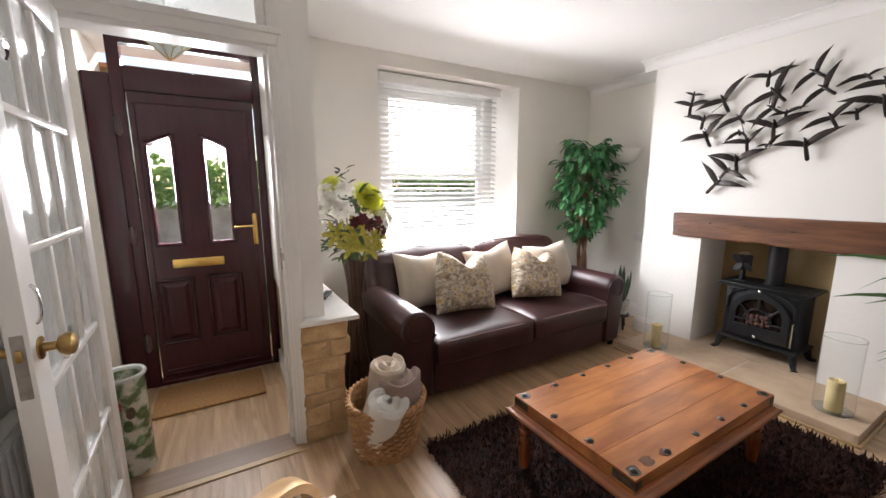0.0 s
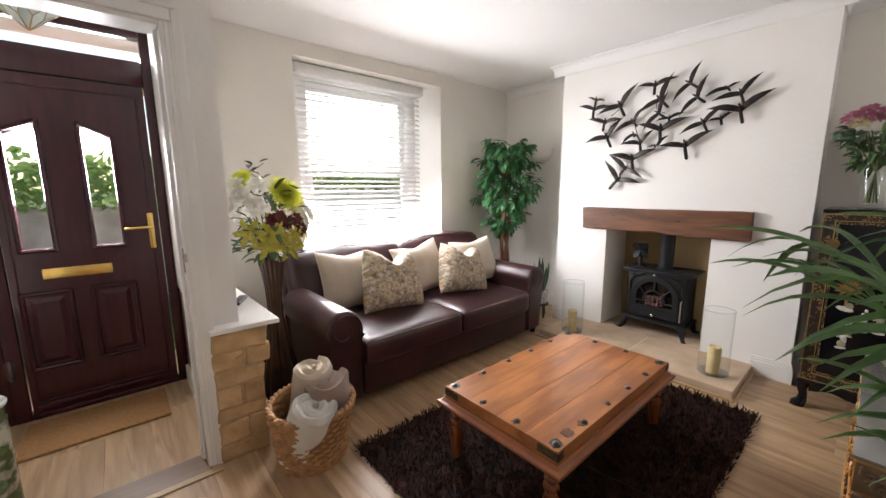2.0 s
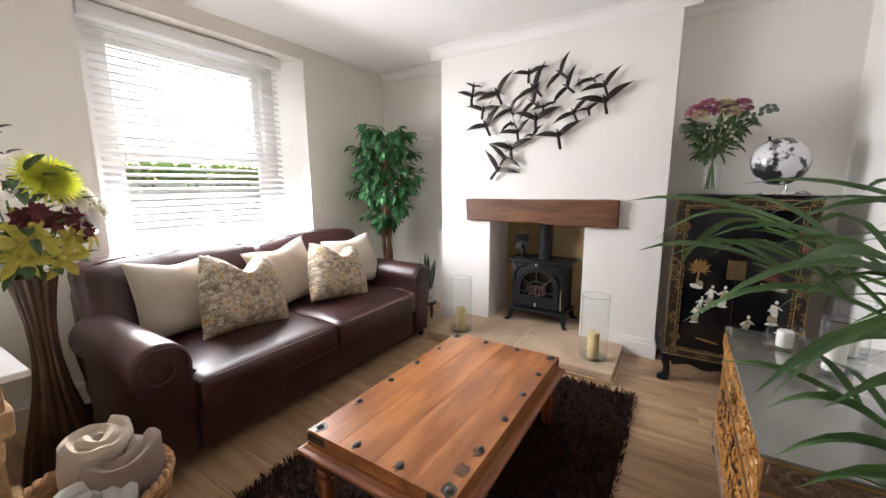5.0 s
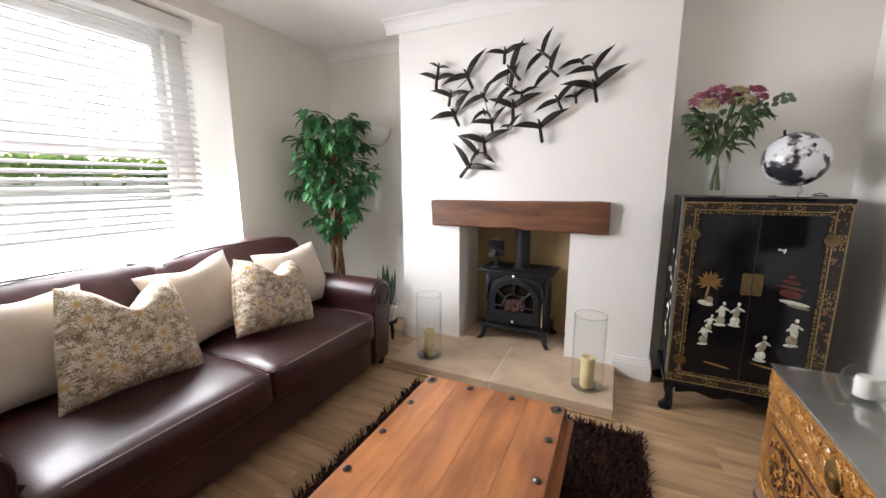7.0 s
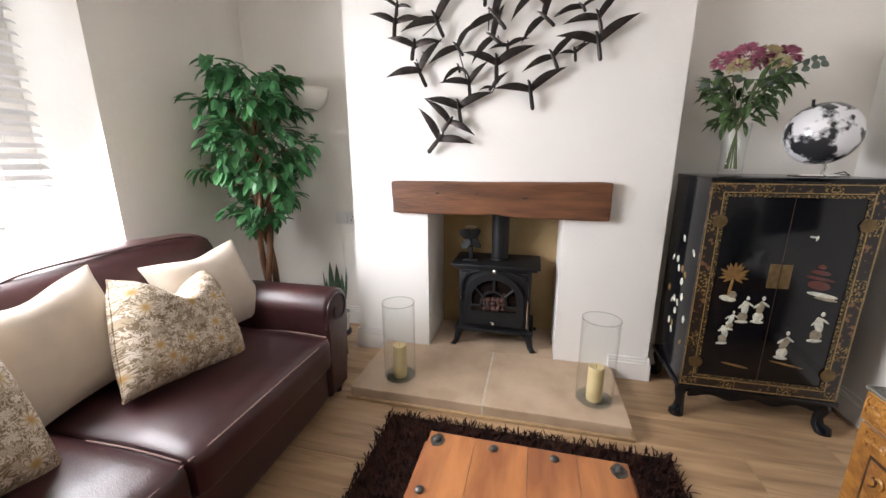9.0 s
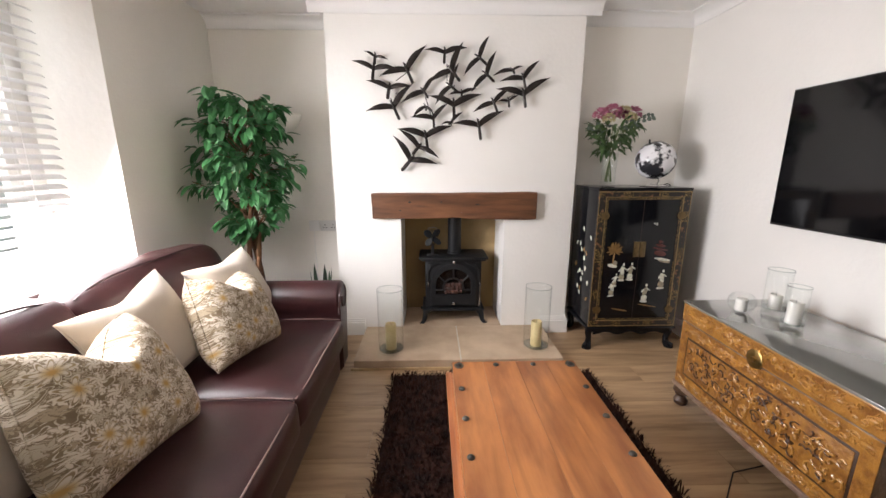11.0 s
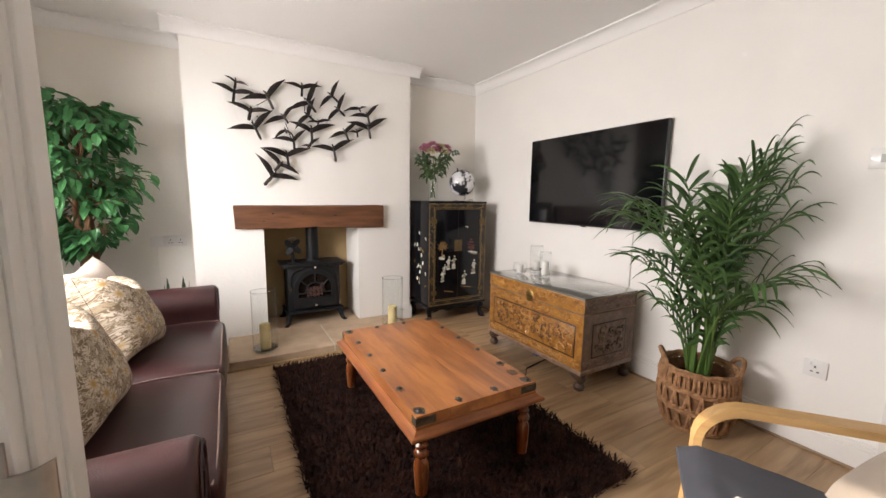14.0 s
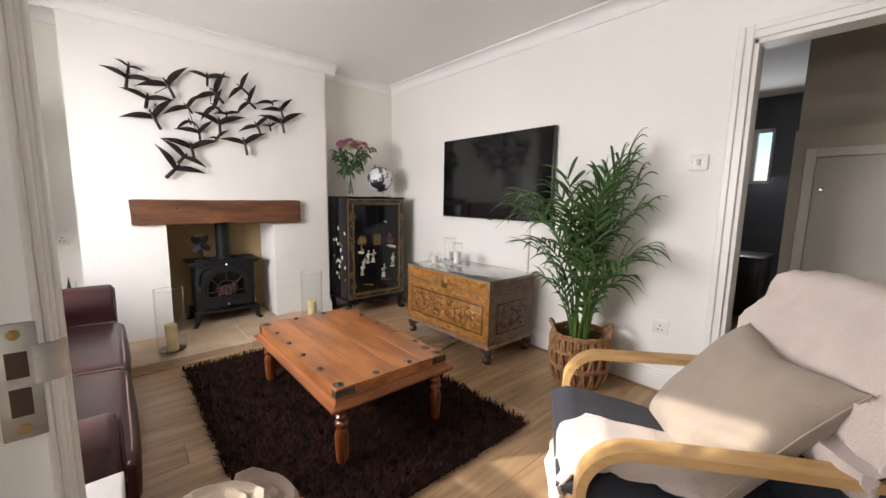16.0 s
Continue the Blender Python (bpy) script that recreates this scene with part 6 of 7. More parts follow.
for k in range(9):
    for z, dz in ((0.545, 0.010), (0.175, 0.008), (0.455, 0.008)):
        bm = bmesh.new()
        bmesh.ops.create_uvsphere(bm, u_segments=12, v_segments=8, radius=1.0)
        u = -0.43 + 0.1075 * k
        if z == 0.545 and k == 4:
            bm.free()
            continue
        part("boss", turned(bm, Matrix.LocRotScale((u, GD - (0.0 if z == 0.545 else 0.005), z), None, (0.020, 0.007, dz))), CARVED, chest)
for k in range(4):
    for z in (0.545, 0.175):
        bm = bmesh.new()
        bmesh.ops.create_uvsphere(bm, u_segments=12, v_segments=8, radius=1.0)
        part("boss", turned(bm, Matrix.LocRotScale((-GW - (0.0 if z > 0.5 else -0.005), -0.18 + 0.12 * k, z), None, (0.007, 0.022, 0.009))), CARVED_END, chest)
# winding relief along lid, base board and lid end
for name, z0, z1, put, u0, u1, m in (("lid_carving", 0.515, 0.582, lambda u, z, d: Vector((u, GD + d, z)), -0.46, 0.46, CARVED), ("base_carving", 0.150, 0.196, front, -0.45, 0.45, CARVED),
                                     ("frieze_carving", 0.430, 0.482, front, -0.45, 0.45, CARVED), ("lid_end_carving", 0.515, 0.582, lambda u, z, d: Vector((-GW - d, u, z)), -0.24, 0.24, CARVED_END), ("base_end_carving", 0.150, 0.196, side_w, -0.24, 0.24, CARVED_END)):
    bm = bmesh.new()
    r = np.random.RandomState(int(z0 * 1000))
    n = int((u1 - u0) * 150)
    for k in range(n):
        u, z, a = u0 + (u1 - u0) * (k + 0.5) / n, r.uniform(z0 + 0.008, z1 - 0.008), r.uniform(0, 6.28)
        pts = [put(max(u0, min(u1, u + 0.026 * f * math.cos(a + 2.5 * f))), max(z0, min(z1, z + 0.022 * f * math.sin(a + 2.5 * f))), 0.0015) for f in (0.0, 0.25, 0.5, 0.75, 1.0)]
        tube(bm, pts, lambda f: 0.0055 * (1 - 0.5 * f), 5)
    tagged(part(name, bm, m, chest), kind="stuff")
bm = bmesh.new()
lathe(bm, [(0.040, 0.0), (0.040, 0.006), (0.034, 0.009), (0.012, 0.009), (0.010, 0.016)], 24)
part("lock", turned(bm, pose(0, GD, 0.520, -90, 0, 0)), OLD_BRASS, chest, "round brass lock plate")
for sx in (-1, 1):
    for sy in (-1, 1):
        bm = bmesh.new()
        x, y = sx * (GW - 0.035), sy * (GD - 0.035)
        tube(bm, [(x - sx * 0.085, y, 0.128), (x - sx * 0.04, y, 0.116), (x + sx * 0.002, y, 0.104), (x + sx * 0.014, y, 0.080), (x + sx * 0.006, y, 0.050), (x + sx * 0.002, y, 0.030)], lambda f: 0.026 + 0.022 * math.sin(math.pi * min(1, 1.25 * f)) - 0.008 * f, 12)
        lathe(bm, [(0.012, 0.060), (0.026, 0.048), (0.036, 0.030), (0.032, 0.010), (0.020, 0.0)], 16, x + sx * 0.002, y)
        part("foot", bm, CLAW, chest)

# glass candle holders on the chest
cylinder_vase("candle_jar", 2.655, 0.965, 0.607, 0.052, 0.215, "clear glass jar with a white candle on the chest", 0.027, 0.075, WHITEWAX, "candle jars on the chest")
cylinder_vase("candle_jar", 2.475, 1.045, 0.607, 0.043, 0.190, "clear glass jar with a white candle on the chest", 0.028, 0.105, WHITEWAX, "candle jars on the chest")
bowl = thing("candle_bowl", pose(2.655, 1.135, 0.607), "round clear glass bowl with a white candle", "candle holder")
bm = bmesh.new()
prof = [(0.012, 0.0), (0.030, 0.0)] + [(0.058 * math.sin(radians(a)), 0.052 - 0.056 * math.cos(radians(a))) for a in range(38, 146, 9)]
prof += [(r - 0.0025, z) for r, z in reversed(prof[2:])] + [(0.012, 0.008)]
gl = part("glass", lathe(bm, prof, 32), GLASS, bowl)
gl.visible_shadow = False
c = thing("candle", pose(2.655, 1.135, 0.616), "short white pillar candle inside the glass bowl", "candle", "pillar candles")
part("wax", lathe(bmesh.new(), [(0.024, 0.0), (0.0255, 0.003), (0.0255, 0.058), (0.022, 0.062), (0.004, 0.058)], 24), WHITEWAX, c)

# ---- tall artificial ficus in the corner ----
FIC = translucent(mat("ficus_leaf", (0.064, 0.215, 0.072), 0.44, second=(0.034, 0.125, 0.043), scale=9), 0.25)
BARK = mat("twisted_bark", (0.20, 0.095, 0.045), 0.8, second=(0.09, 0.042, 0.022), scale=12, stretch=(1, 1, 0.25), bump=0.6, bump_scale=50)
fic = thing("ficus_tree", pose(3.625, 3.935, 0), "tall artificial ficus with dense green leaves and twisted trunks", "plant")
part("pot", lathe(bmesh.new(), [(0.11, 0.0), (0.13, 0.02), (0.15, 0.24), (0.16, 0.26), (0.145, 0.26), (0.14, 0.22), (0.02, 0.22)], 28), mat("plain_pot", (0.10, 0.085, 0.075), 0.6, spread=0.2), fic)
for k in range(3):
    pts = []
    for i in range(22):
        f = i / 21
        a = 2.1 * k + 5.0 * f
        r = 0.030 * (1 - 0.3 * f) + (0.02 * f)
        pts.append((r * math.cos(a), r * math.sin(a), 0.2 + 1.10 * f))
    part("trunk", tube(bmesh.new(), pts, lambda f: 0.023 - 0.010 * f, 9), BARK, fic)
rs = np.random.RandomState(21)
bm, bw = bmesh.new(), bmesh.new()
for k in range(84):
    a = rs.uniform(0, 6.28)
    h = 0.78 + 0.96 * rs.uniform(0, 1) ** 0.80
    reach = 0.335 * math.sin(math.pi * min(0.97, max(0.14, (h - 0.66) / 1.28))) ** 0.7 * rs.uniform(0.55, 1.08)
    if h < 0.95:
        reach *= 0.75
    root = Vector((0, 0, max(0.72, h - 0.18)))
    end = Vector((reach * math.cos(a), reach * math.sin(a), h + rs.uniform(-0.05, 0.10)))
    end.x, end.y = min(end.x, 0.36), min(end.y, 0.33)
    midp = (root + end) / 2 + Vector((0, 0, 0.06))
    tube(bw, [root, midp, end], lambda f: 0.005 - 0.003 * f, 5)
    count = 14 if h > 0.95 else 8
    for j in range(count):
        f = rs.uniform(0.35, 1.05)
        p = root.lerp(end, f) + Vector((0, 0, 0.06 * math.sin(math.pi * min(1, f)))) + Vector(rs.uniform(-0.03, 0.03, 3))
        d = Vector((math.cos(a) + rs.uniform(-1.1, 1.1), math.sin(a) + rs.uniform(-1.1, 1.1), rs.uniform(-1.5, 0.35))).normalized()
        tip = p + d * rs.uniform(0.070, 0.125)
        tip.x, tip.y = min(tip.x, 0.405), min(tip.y, 0.375)
        leaf_into(bm, p, tip, rs.uniform(0.036, 0.056), 0.18, 0.18)
part("branch_work", bw, BARK, fic)
part("foliage", bm, FIC, fic)

# ---- kentia palm in a woven basket ----
KENTIA = translucent(mat("kentia_leaf", (0.090, 0.185, 0.052), 0.36, second=(0.046, 0.105, 0.031), scale=10), 0.22)
KSTEM = mat("kentia_stem", (0.13, 0.23, 0.05), 0.45, second=(0.07, 0.14, 0.03), scale=14, stretch=(1, 1, 0.2))
SEAGRASS = mat("seagrass", (0.42, 0.225, 0.105), 0.75, second=(0.24, 0.115, 0.052), scale=40, bump=0.5, bump_scale=180)
WICKER = mat("water_hyacinth", (0.52, 0.29, 0.125), 0.7, second=(0.30, 0.145, 0.06), scale=30, bump=0.5, bump_scale=160)
palm = thing("kentia_palm", pose(1.375, 0.985, 0.0), "tall green kentia palm standing in a woven basket", "plant")
SOIL = mat("soil", (0.035, 0.022, 0.015), 0.95, spread=0.4, scale=60, bump=0.8, bump_scale=120)
part("soil", lathe(bmesh.new(), [(0.02, 0.235), (0.14, 0.235), (0.142, 0.245), (0.02, 0.250)], 24), SOIL, palm)


def frond(az, length, rise, fall, start, leaf_len, seed):
    """A rib that climbs at angle rise, bends over to angle fall, and carries paired drooping leaflets past start."""
    r = np.random.RandomState(seed)
    az = radians(az)
    d = Vector((math.cos(az), math.sin(az), 0))
    side = Vector((-math.sin(az), math.cos(az), 0))
    p = Vector((0.045 * math.cos(az * 1.7 + seed), 0.045 * math.sin(az * 1.7 + seed), 0.24))
    rib, steps = [p], 30
    for i in range(steps):
        e = radians(rise + (fall - rise) * ((i + 0.5) / steps) ** 2.3)
        p = p + (d * math.cos(e) + Vector((0, 0, math.sin(e)))) * (length / steps)
        rib.append(p)
    for v in rib:
        v.y = max(v.y, Y0 - 0.985 + 0.025)
    fr = part("frond", tube(bmesh.new(), rib[::2], lambda f: 0.0075 * (1 - 0.78 * f), 7), KSTEM, palm)
    bm = bmesh.new()
    n = 5 + int(length * 4.5)
    for i in range(n):
        f = start + (1 - start) * (i + 0.35) / n
        k = min(steps - 1, int(f * steps))
        p = rib[k].lerp(rib[k + 1], f * steps - k)
        t = (rib[k + 1] - rib[k]).normalized()
        up = side.cross(t) * -1
        if up.z < 0:
            up = -up
        u = i / n
        for s in (-1, 1):
            ln = leaf_len * (0.55 + 0.55 * math.sin(math.pi * (0.12 + 0.80 * u))) * r.uniform(0.82, 1.12)
            way = (t * r.uniform(0.75, 1.0) + side * s * r.uniform(0.50, 1.0) * (1 - 0.30 * u) + up * r.uniform(0.0, 0.40)).normalized()
            acr = way.cross(up).normalized()
            sag = ln * r.uniform(0.25, 0.75)
            wide = r.uniform(0.0090, 0.0130)
            rows = []
            for j in range(8):
                g = j / 7
                c = p + way * ln * g - Vector((0, 0, sag * g ** 2.4))
                w = wide * (math.sin(math.pi * min(1.0, 0.10 + 0.90 * g)) ** 0.75 if j < 7 else 0.04)
                rows.append((c + acr * w + up * w * 0.45, c, c - acr * w + up * w * 0.45))
            for row in rows:
                for v in row:
                    v.y = max(v.y, Y0 - 0.985 + 0.02)
            vs = [[bm.verts.new(v) for v in row] for row in rows]
            for a, b in zip(vs, vs[1:]):
                bm.faces.new((a[0], a[1], b[1], b[0]))
                bm.faces.new((a[1], a[2], b[2], b[1]))
    part("foliage", bm, KENTIA, fr)


FRONDS = ((60, 1.12, 87, 8, 0.31), (92, 1.02, 86, 22, 0.28), (35, 1.14, 87, 12, 0.32), (74, 1.06, 86, 8, 0.29), (12, 1.06, 85, 5, 0.34), (118, 1.02, 87, 42, 0.30), (345, 1.10, 88, 30, 0.32),
          (200, 1.24, 89, 55, 0.40), (228, 1.20, 89, 60, 0.38), (182, 1.10, 88, 48, 0.36), (208, 0.98, 87, 36, 0.34), (170, 1.18, 89, 64, 0.34), (215, 1.10, 88, 52, 0.36), (150, 1.08, 88, 52, 0.32), (330, 1.14, 88, 55, 0.32), (265, 1.14, 89, 62, 0.32),
          (195, 0.74, 85, 22, 0.32), (50, 0.78, 83, 15, 0.26), (236, 0.80, 87, 38, 0.30), (108, 0.74, 84, 25, 0.26), (350, 0.76, 84, 15, 0.30), (165, 0.72, 83, 15, 0.31),
          (78, 0.48, 80, 40, 0.20), (212, 0.52, 80, 22, 0.26), (30, 0.50, 80, 25, 0.24), (140, 0.50, 82, 40, 0.20), (246, 0.52, 84, 40, 0.25))
for k, (az, length, rise, fall, ln) in enumerate(FRONDS):
    frond(az, length, rise, fall, 0.46 if length > 0.7 else 0.36, ln, k + 1)


def ring_weave(parent, name, rx, ry, z, n, amp, phase, r, material, flat=1.3):
    pts = []
    m = n * 6
    for i in range(m + 1):
        a = 2 * math.pi * i / m
        k = 1 + amp * math.sin(n * a + phase)
        pts.append((rx * k * math.cos(a), ry * k * math.sin(a), z + r * 0.25 * math.sin(n * a * 0.5)))
    return part(name, tube(bmesh.new(), pts, r, 6, flat, cap=False), material, parent)


# Weave colour darkened: paints the shade inside both baskets, on an added sheet.
INNER_SHADE = mat("shaded_seagrass", (0.26, 0.135, 0.065), 0.85, second=(0.17, 0.085, 0.04), scale=40, bump=0.5, bump_scale=160)
basket2 = thing("plant_basket", pose(1.375, 0.985, 0.0), "coarse woven seagrass basket with two handles", "basket")
part("lining", lathe(bmesh.new(), [(0.13, 0.004), (0.150, 0.02), (0.172, 0.15), (0.166, 0.30), (0.160, 0.30), (0.150, 0.02)], 30), INNER_SHADE, basket2)
for i in range(4):
    z = (0.015, 0.12, 0.225, 0.315)[i]
    r = (0.150, 0.176, 0.178, 0.172)[i]
    for dz in (0.0, 0.016):
        ring_weave(basket2, "weave_ring", r, r, z + dz, 16, 0.02, dz * 200, 0.0085, SEAGRASS)
for tier, (z0, z1, r0, r1) in enumerate(((0.03, 0.12, 0.155, 0.176), (0.137, 0.225, 0.178, 0.180), (0.242, 0.315, 0.180, 0.174))):
    many = 52 if tier == 2 else 38
    for k in range(many):
        a = 2 * math.pi * (k + 0.5 * tier) / many
        lean = (0.02 if tier == 2 else 0.085) * (1 if (k + tier) % 2 else -1)
        p0 = (r0 * math.cos(a), r0 * math.sin(a), z0)
        pm = ((r0 + r1 + 0.012) / 2 * math.cos(a + lean / 2), (r0 + r1 + 0.012) / 2 * math.sin(a + lean / 2), (z0 + z1) / 2)
        p1 = (r1 * math.cos(a + lean), r1 * math.sin(a + lean), z1)
        part("strand", tube(bmesh.new(), [p0, pm, p1], 0.0085, 6), SEAGRASS, basket2)
for a0 in (35, 215):
    pts = [(0.176 * math.cos(radians(a0 + 30 * math.cos(t))) + 0.01 * math.sin(t) * math.cos(radians(a0)), 0.176 * math.sin(radians(a0 + 30 * math.cos(t))) + 0.01 * math.sin(t) * math.sin(radians(a0)), 0.315 + 0.075 * math.sin(t)) for t in [math.pi * i / 14 for i in range(15)]]
    part("handle", tube(bmesh.new(), pts, 0.011, 8), SEAGRASS, basket2)

# ---- floor vase with artificial flowers beside the sofa ----
VASE = mat("bronze_brown_glaze", (0.085, 0.042, 0.022), 0.30, metal=0.25, second=(0.030, 0.016, 0.010), scale=7, coat=0.3)
fv = thing("floor_vase", pose(1.175, 3.70, 0), "tall fluted dark brown floor vase with artificial flowers", "floor vase")
prof = [(0.10, 0.0), (0.132, 0.004), (0.130, 0.03), (0.112, 0.14), (0.084, 0.27), (0.058, 0.40), (0.045, 0.52), (0.042, 0.60), (0.047, 0.70), (0.060, 0.80), (0.074, 0.88), (0.070, 0.882), (0.055, 0.80), (0.02, 0.70)]
part("body", lathe(bmesh.new(), prof, 96, wobble=lambda a, z: 1 + 0.055 * math.sin(16 * a + z * 1.5)), VASE, fv)
WHITE_P = translucent(mat("white_petal", (0.84, 0.82, 0.76), 0.6, second=(0.72, 0.68, 0.60), scale=25), 0.3)
LIME = translucent(mat("lime_petal", (0.66, 0.66, 0.06), 0.5, second=(0.45, 0.48, 0.03), scale=20), 0.4)
LILY = mat("yellow_green_petal", (0.55, 0.49, 0.07), 0.5, second=(0.36, 0.33, 0.04), scale=25)
WINE = mat("burgundy_petal", (0.16, 0.022, 0.030), 0.55, second=(0.08, 0.010, 0.016), scale=25)
rs = np.random.RandomState(31)
for k in range(12):
    a, r = rs.uniform(0, 6.28), rs.uniform(0.08, 0.2)
    part("stem", tube(bmesh.new(), [(0, 0, 0.72), (0.02 * math.cos(a), 0.02 * math.sin(a), 0.88), (r * math.cos(a), r * math.sin(a), rs.uniform(1.05, 1.3))], 0.0035, 6), STEM, fv)
bm = bmesh.new()
for k in range(150):
    a, h = rs.uniform(0, 6.28), rs.uniform(0.88, 1.32)
    r = rs.uniform(0.03, 0.15)
    p = Vector((r * math.cos(a), r * math.sin(a), h))
    d = Vector((math.cos(a), math.sin(a), rs.uniform(-0.7, 0.9))).normalized()
    leaf_into(bm, p, p + d * rs.uniform(0.06, 0.12), rs.uniform(0.025, 0.045))
part("foliage", bm, GREEN, fv)
daisy(fv, "chrysanthemum", (0.07, -0.10, 1.26), (0.25, -0.8, 0.5), 0.125, 34, 0.014, LIME, 4, 1.1)
daisy(fv, "chrysanthemum", (-0.13, -0.02, 1.34), (-0.6, -0.4, 0.6), 0.085, 26, 0.012, LIME, 3, 1.0)
for x, y, z, ax in ((-0.05, -0.13, 0.98, (-0.1, -0.9, 0.1)), (0.10, -0.13, 1.02, (0.4, -0.8, 0.2)), (0.0, -0.14, 1.09, (0.0, -0.9, 0.4)), (-0.13, -0.10, 1.05, (-0.5, -0.7, 0.1)), (0.14, 0.02, 1.00, (0.8, -0.2, 0.1)), (0.06, -0.16, 0.96, (0.1, -0.9, -0.1)), (-0.02, -0.15, 1.03, (-0.2, -0.9, 0.0)), (0.17, -0.09, 1.05, (0.7, -0.5, 0.1))):
    daisy(fv, "lily", (x, y, z), ax, 0.095, 6, 0.036, LILY, 1, 0.45)
for x, y, z, ax in ((-0.15, -0.08, 1.25, (-0.5, -0.7, 0.4)), (-0.10, -0.13, 1.20, (-0.2, -0.8, 0.3)), (-0.14, 0.05, 1.17, (-0.8, -0.2, 0.3)), (0.13, -0.10, 1.16, (0.5, -0.7, 0.4)), (0.20, -0.02, 1.18, (0.8, -0.3, 0.4)), (0.17, -0.08, 1.10, (0.7, -0.6, 0.2)), (-0.17, -0.04, 1.30, (-0.7, -0.4, 0.5)), (-0.19, -0.02, 1.20, (-0.8, -0.4, 0.2)), (-0.07, -0.10, 1.31, (-0.2, -0.6, 0.7)), (0.15, -0.04, 1.22, (0.6, -0.5, 0.5)), (0.24, 0.0, 1.13, (0.9, -0.2, 0.2))):
    daisy(fv, "magnolia", (x, y, z), ax, 0.072, 7, 0.048, WHITE_P, 2, 0.9)
for x, y, z in ((0.02, -0.15, 1.14), (0.06, -0.14, 1.10), (-0.02, -0.14, 1.12), (0.15, -0.12, 1.06), (0.11, -0.14, 1.12)):
    daisy(fv, "small_bloom", (x, y, z), (rs.uniform(-0.4, 0.4), -0.9, 0.2), 0.045, 7, 0.022, WINE, 2, 0.6)
DARK_LEAF = mat("dark_leaf", (0.06, 0.055, 0.045), 0.5, spread=0.3)
sprig = part("dark_sprig", tube(bmesh.new(), [(-0.05 + 0.04 * math.sin(i), -0.03, 1.20 + 0.017 * i) for i in range(15)], 0.002, 5), DARK_LEAF, fv)
for i in range(14):
    bm = bmesh.new()
    p = Vector((-0.05 + 0.04 * math.sin(i), -0.03, 1.22 + 0.017 * i))
    leaf_into(bm, p, p + Vector((0.05 * math.cos(i * 2.4), 0.05 * math.sin(i * 2.4), 0.03)), 0.03)
    part("leaf", bm, DARK_LEAF, sprig)

# ---- basket of rolled towels ----
tb = thing("towel_basket", pose(1.11, 3.025, 0, 4, 0, 0), "honey-coloured woven oval basket beside the sofa", "basket")
part("lining", lathe(bmesh.new(), [(0.10, 0.003), (0.145, 0.01), (0.172, 0.16), (0.186, 0.28), (0.180, 0.28), (0.166, 0.16), (0.135, 0.02)], 32), INNER_SHADE, tb)
for i in range(17):
    z = 0.012 + 0.0165 * i
    r = 0.150 + 0.040 * (z / 0.29)
    ring_weave(tb, "weave_ring", r, r * 0.92, z, 15, 0.028, math.pi * (i % 2) + 0.5 * i, 0.0118, WICKER, 1.0)
for k in range(2):
    pts = []
    for i in range(121):
        a = 2 * math.pi * i / 120
        pts.append(((0.192 + 0.008 * math.cos(20 * a + math.pi * k)) * math.cos(a), (0.178 + 0.008 * math.cos(20 * a + math.pi * k)) * math.sin(a), 0.294 + 0.008 * math.sin(20 * a + math.pi * k)))
    part("rim_braid", tube(bmesh.new(), pts, 0.010, 6, cap=False), WICKER, tb)


def towel_roll(x, y, z, rx, rz, r, ln, turns, cloth, label):
    tt = thing("rolled_towel", pose(x, y, z, rx, 0, rz), label, "towel", "rolled towels")
    bm = bmesh.new()
    n, th = int(turns * 36), 0.0220
    outer, inner = [], []
    for i in range(n + 1):
        f = i / n
        a = 2 * math.pi * turns * f
        rr = 0.010 + (r - 0.010) * f
        wob = 1 + 0.02 * math.sin(3 * a)
        outer.append(((rr + th) * wob * math.cos(a), (rr + th) * wob * math.sin(a)))
        inner.append(((rr - th) * wob * math.cos(a), (rr - th) * wob * math.sin(a)))
    cols = []
    for i in range(n + 1):
        (ix, iy), (ox, oy) = inner[i], outer[i]
        mx, my = (ox + ix) / 2, (oy + iy) / 2
        h = 0.012 * noise.noise(Vector((mx * 22, my * 22, x * 9)))
        ring = [bm.verts.new((ix, iy, 0)), bm.verts.new((ox, oy, 0))]
        for k in range(1, 9):
            z2 = (ln - 0.014) * k / 8 + (h if k == 8 else 0)
            g = 1 + 0.11 * noise.noise(Vector((ox * 16, oy * 16, z2 * 14 + x * 5))) - (0.05 if k == 8 else 0)
            ring.append(bm.verts.new((ox * g, oy * g, z2)))
        ring += [bm.verts.new((mx, my, ln + h)), bm.verts.new((ix, iy, ln - 0.014 + h))]
        cols.append(ring)
    m = len(cols[0])
    for a, b in zip(cols, cols[1:]):
        for k in range(m):
            bm.faces.new((a[k], a[(k + 1) % m], b[(k + 1) % m], b[k]))
    bm.faces.new(cols[0]); bm.faces.new(cols[-1][::-1])
    part("cloth", bm, cloth, tt)


def towel_mat(name, c):
    return mat(name, c, 0.95, spread=0.10, scale=14, bump=1.0, bump_scale=330, sheen=0.4)


TW, TC, TT = towel_mat("white_towel", (0.90, 0.87, 0.80)), towel_mat("cream_towel", (0.68, 0.55, 0.41)), towel_mat("taupe_towel", (0.36, 0.24, 0.18))
towel_roll(1.035, 3.020, 0.05, 26, 14, 0.100, 0.335, 2.1, TW, "fluffy white towel rolled up in the basket")
towel_roll(1.115, 3.135, 0.06, 14, 12, 0.090, 0.400, 2.1, TC, "fluffy cream towel rolled up in the basket")
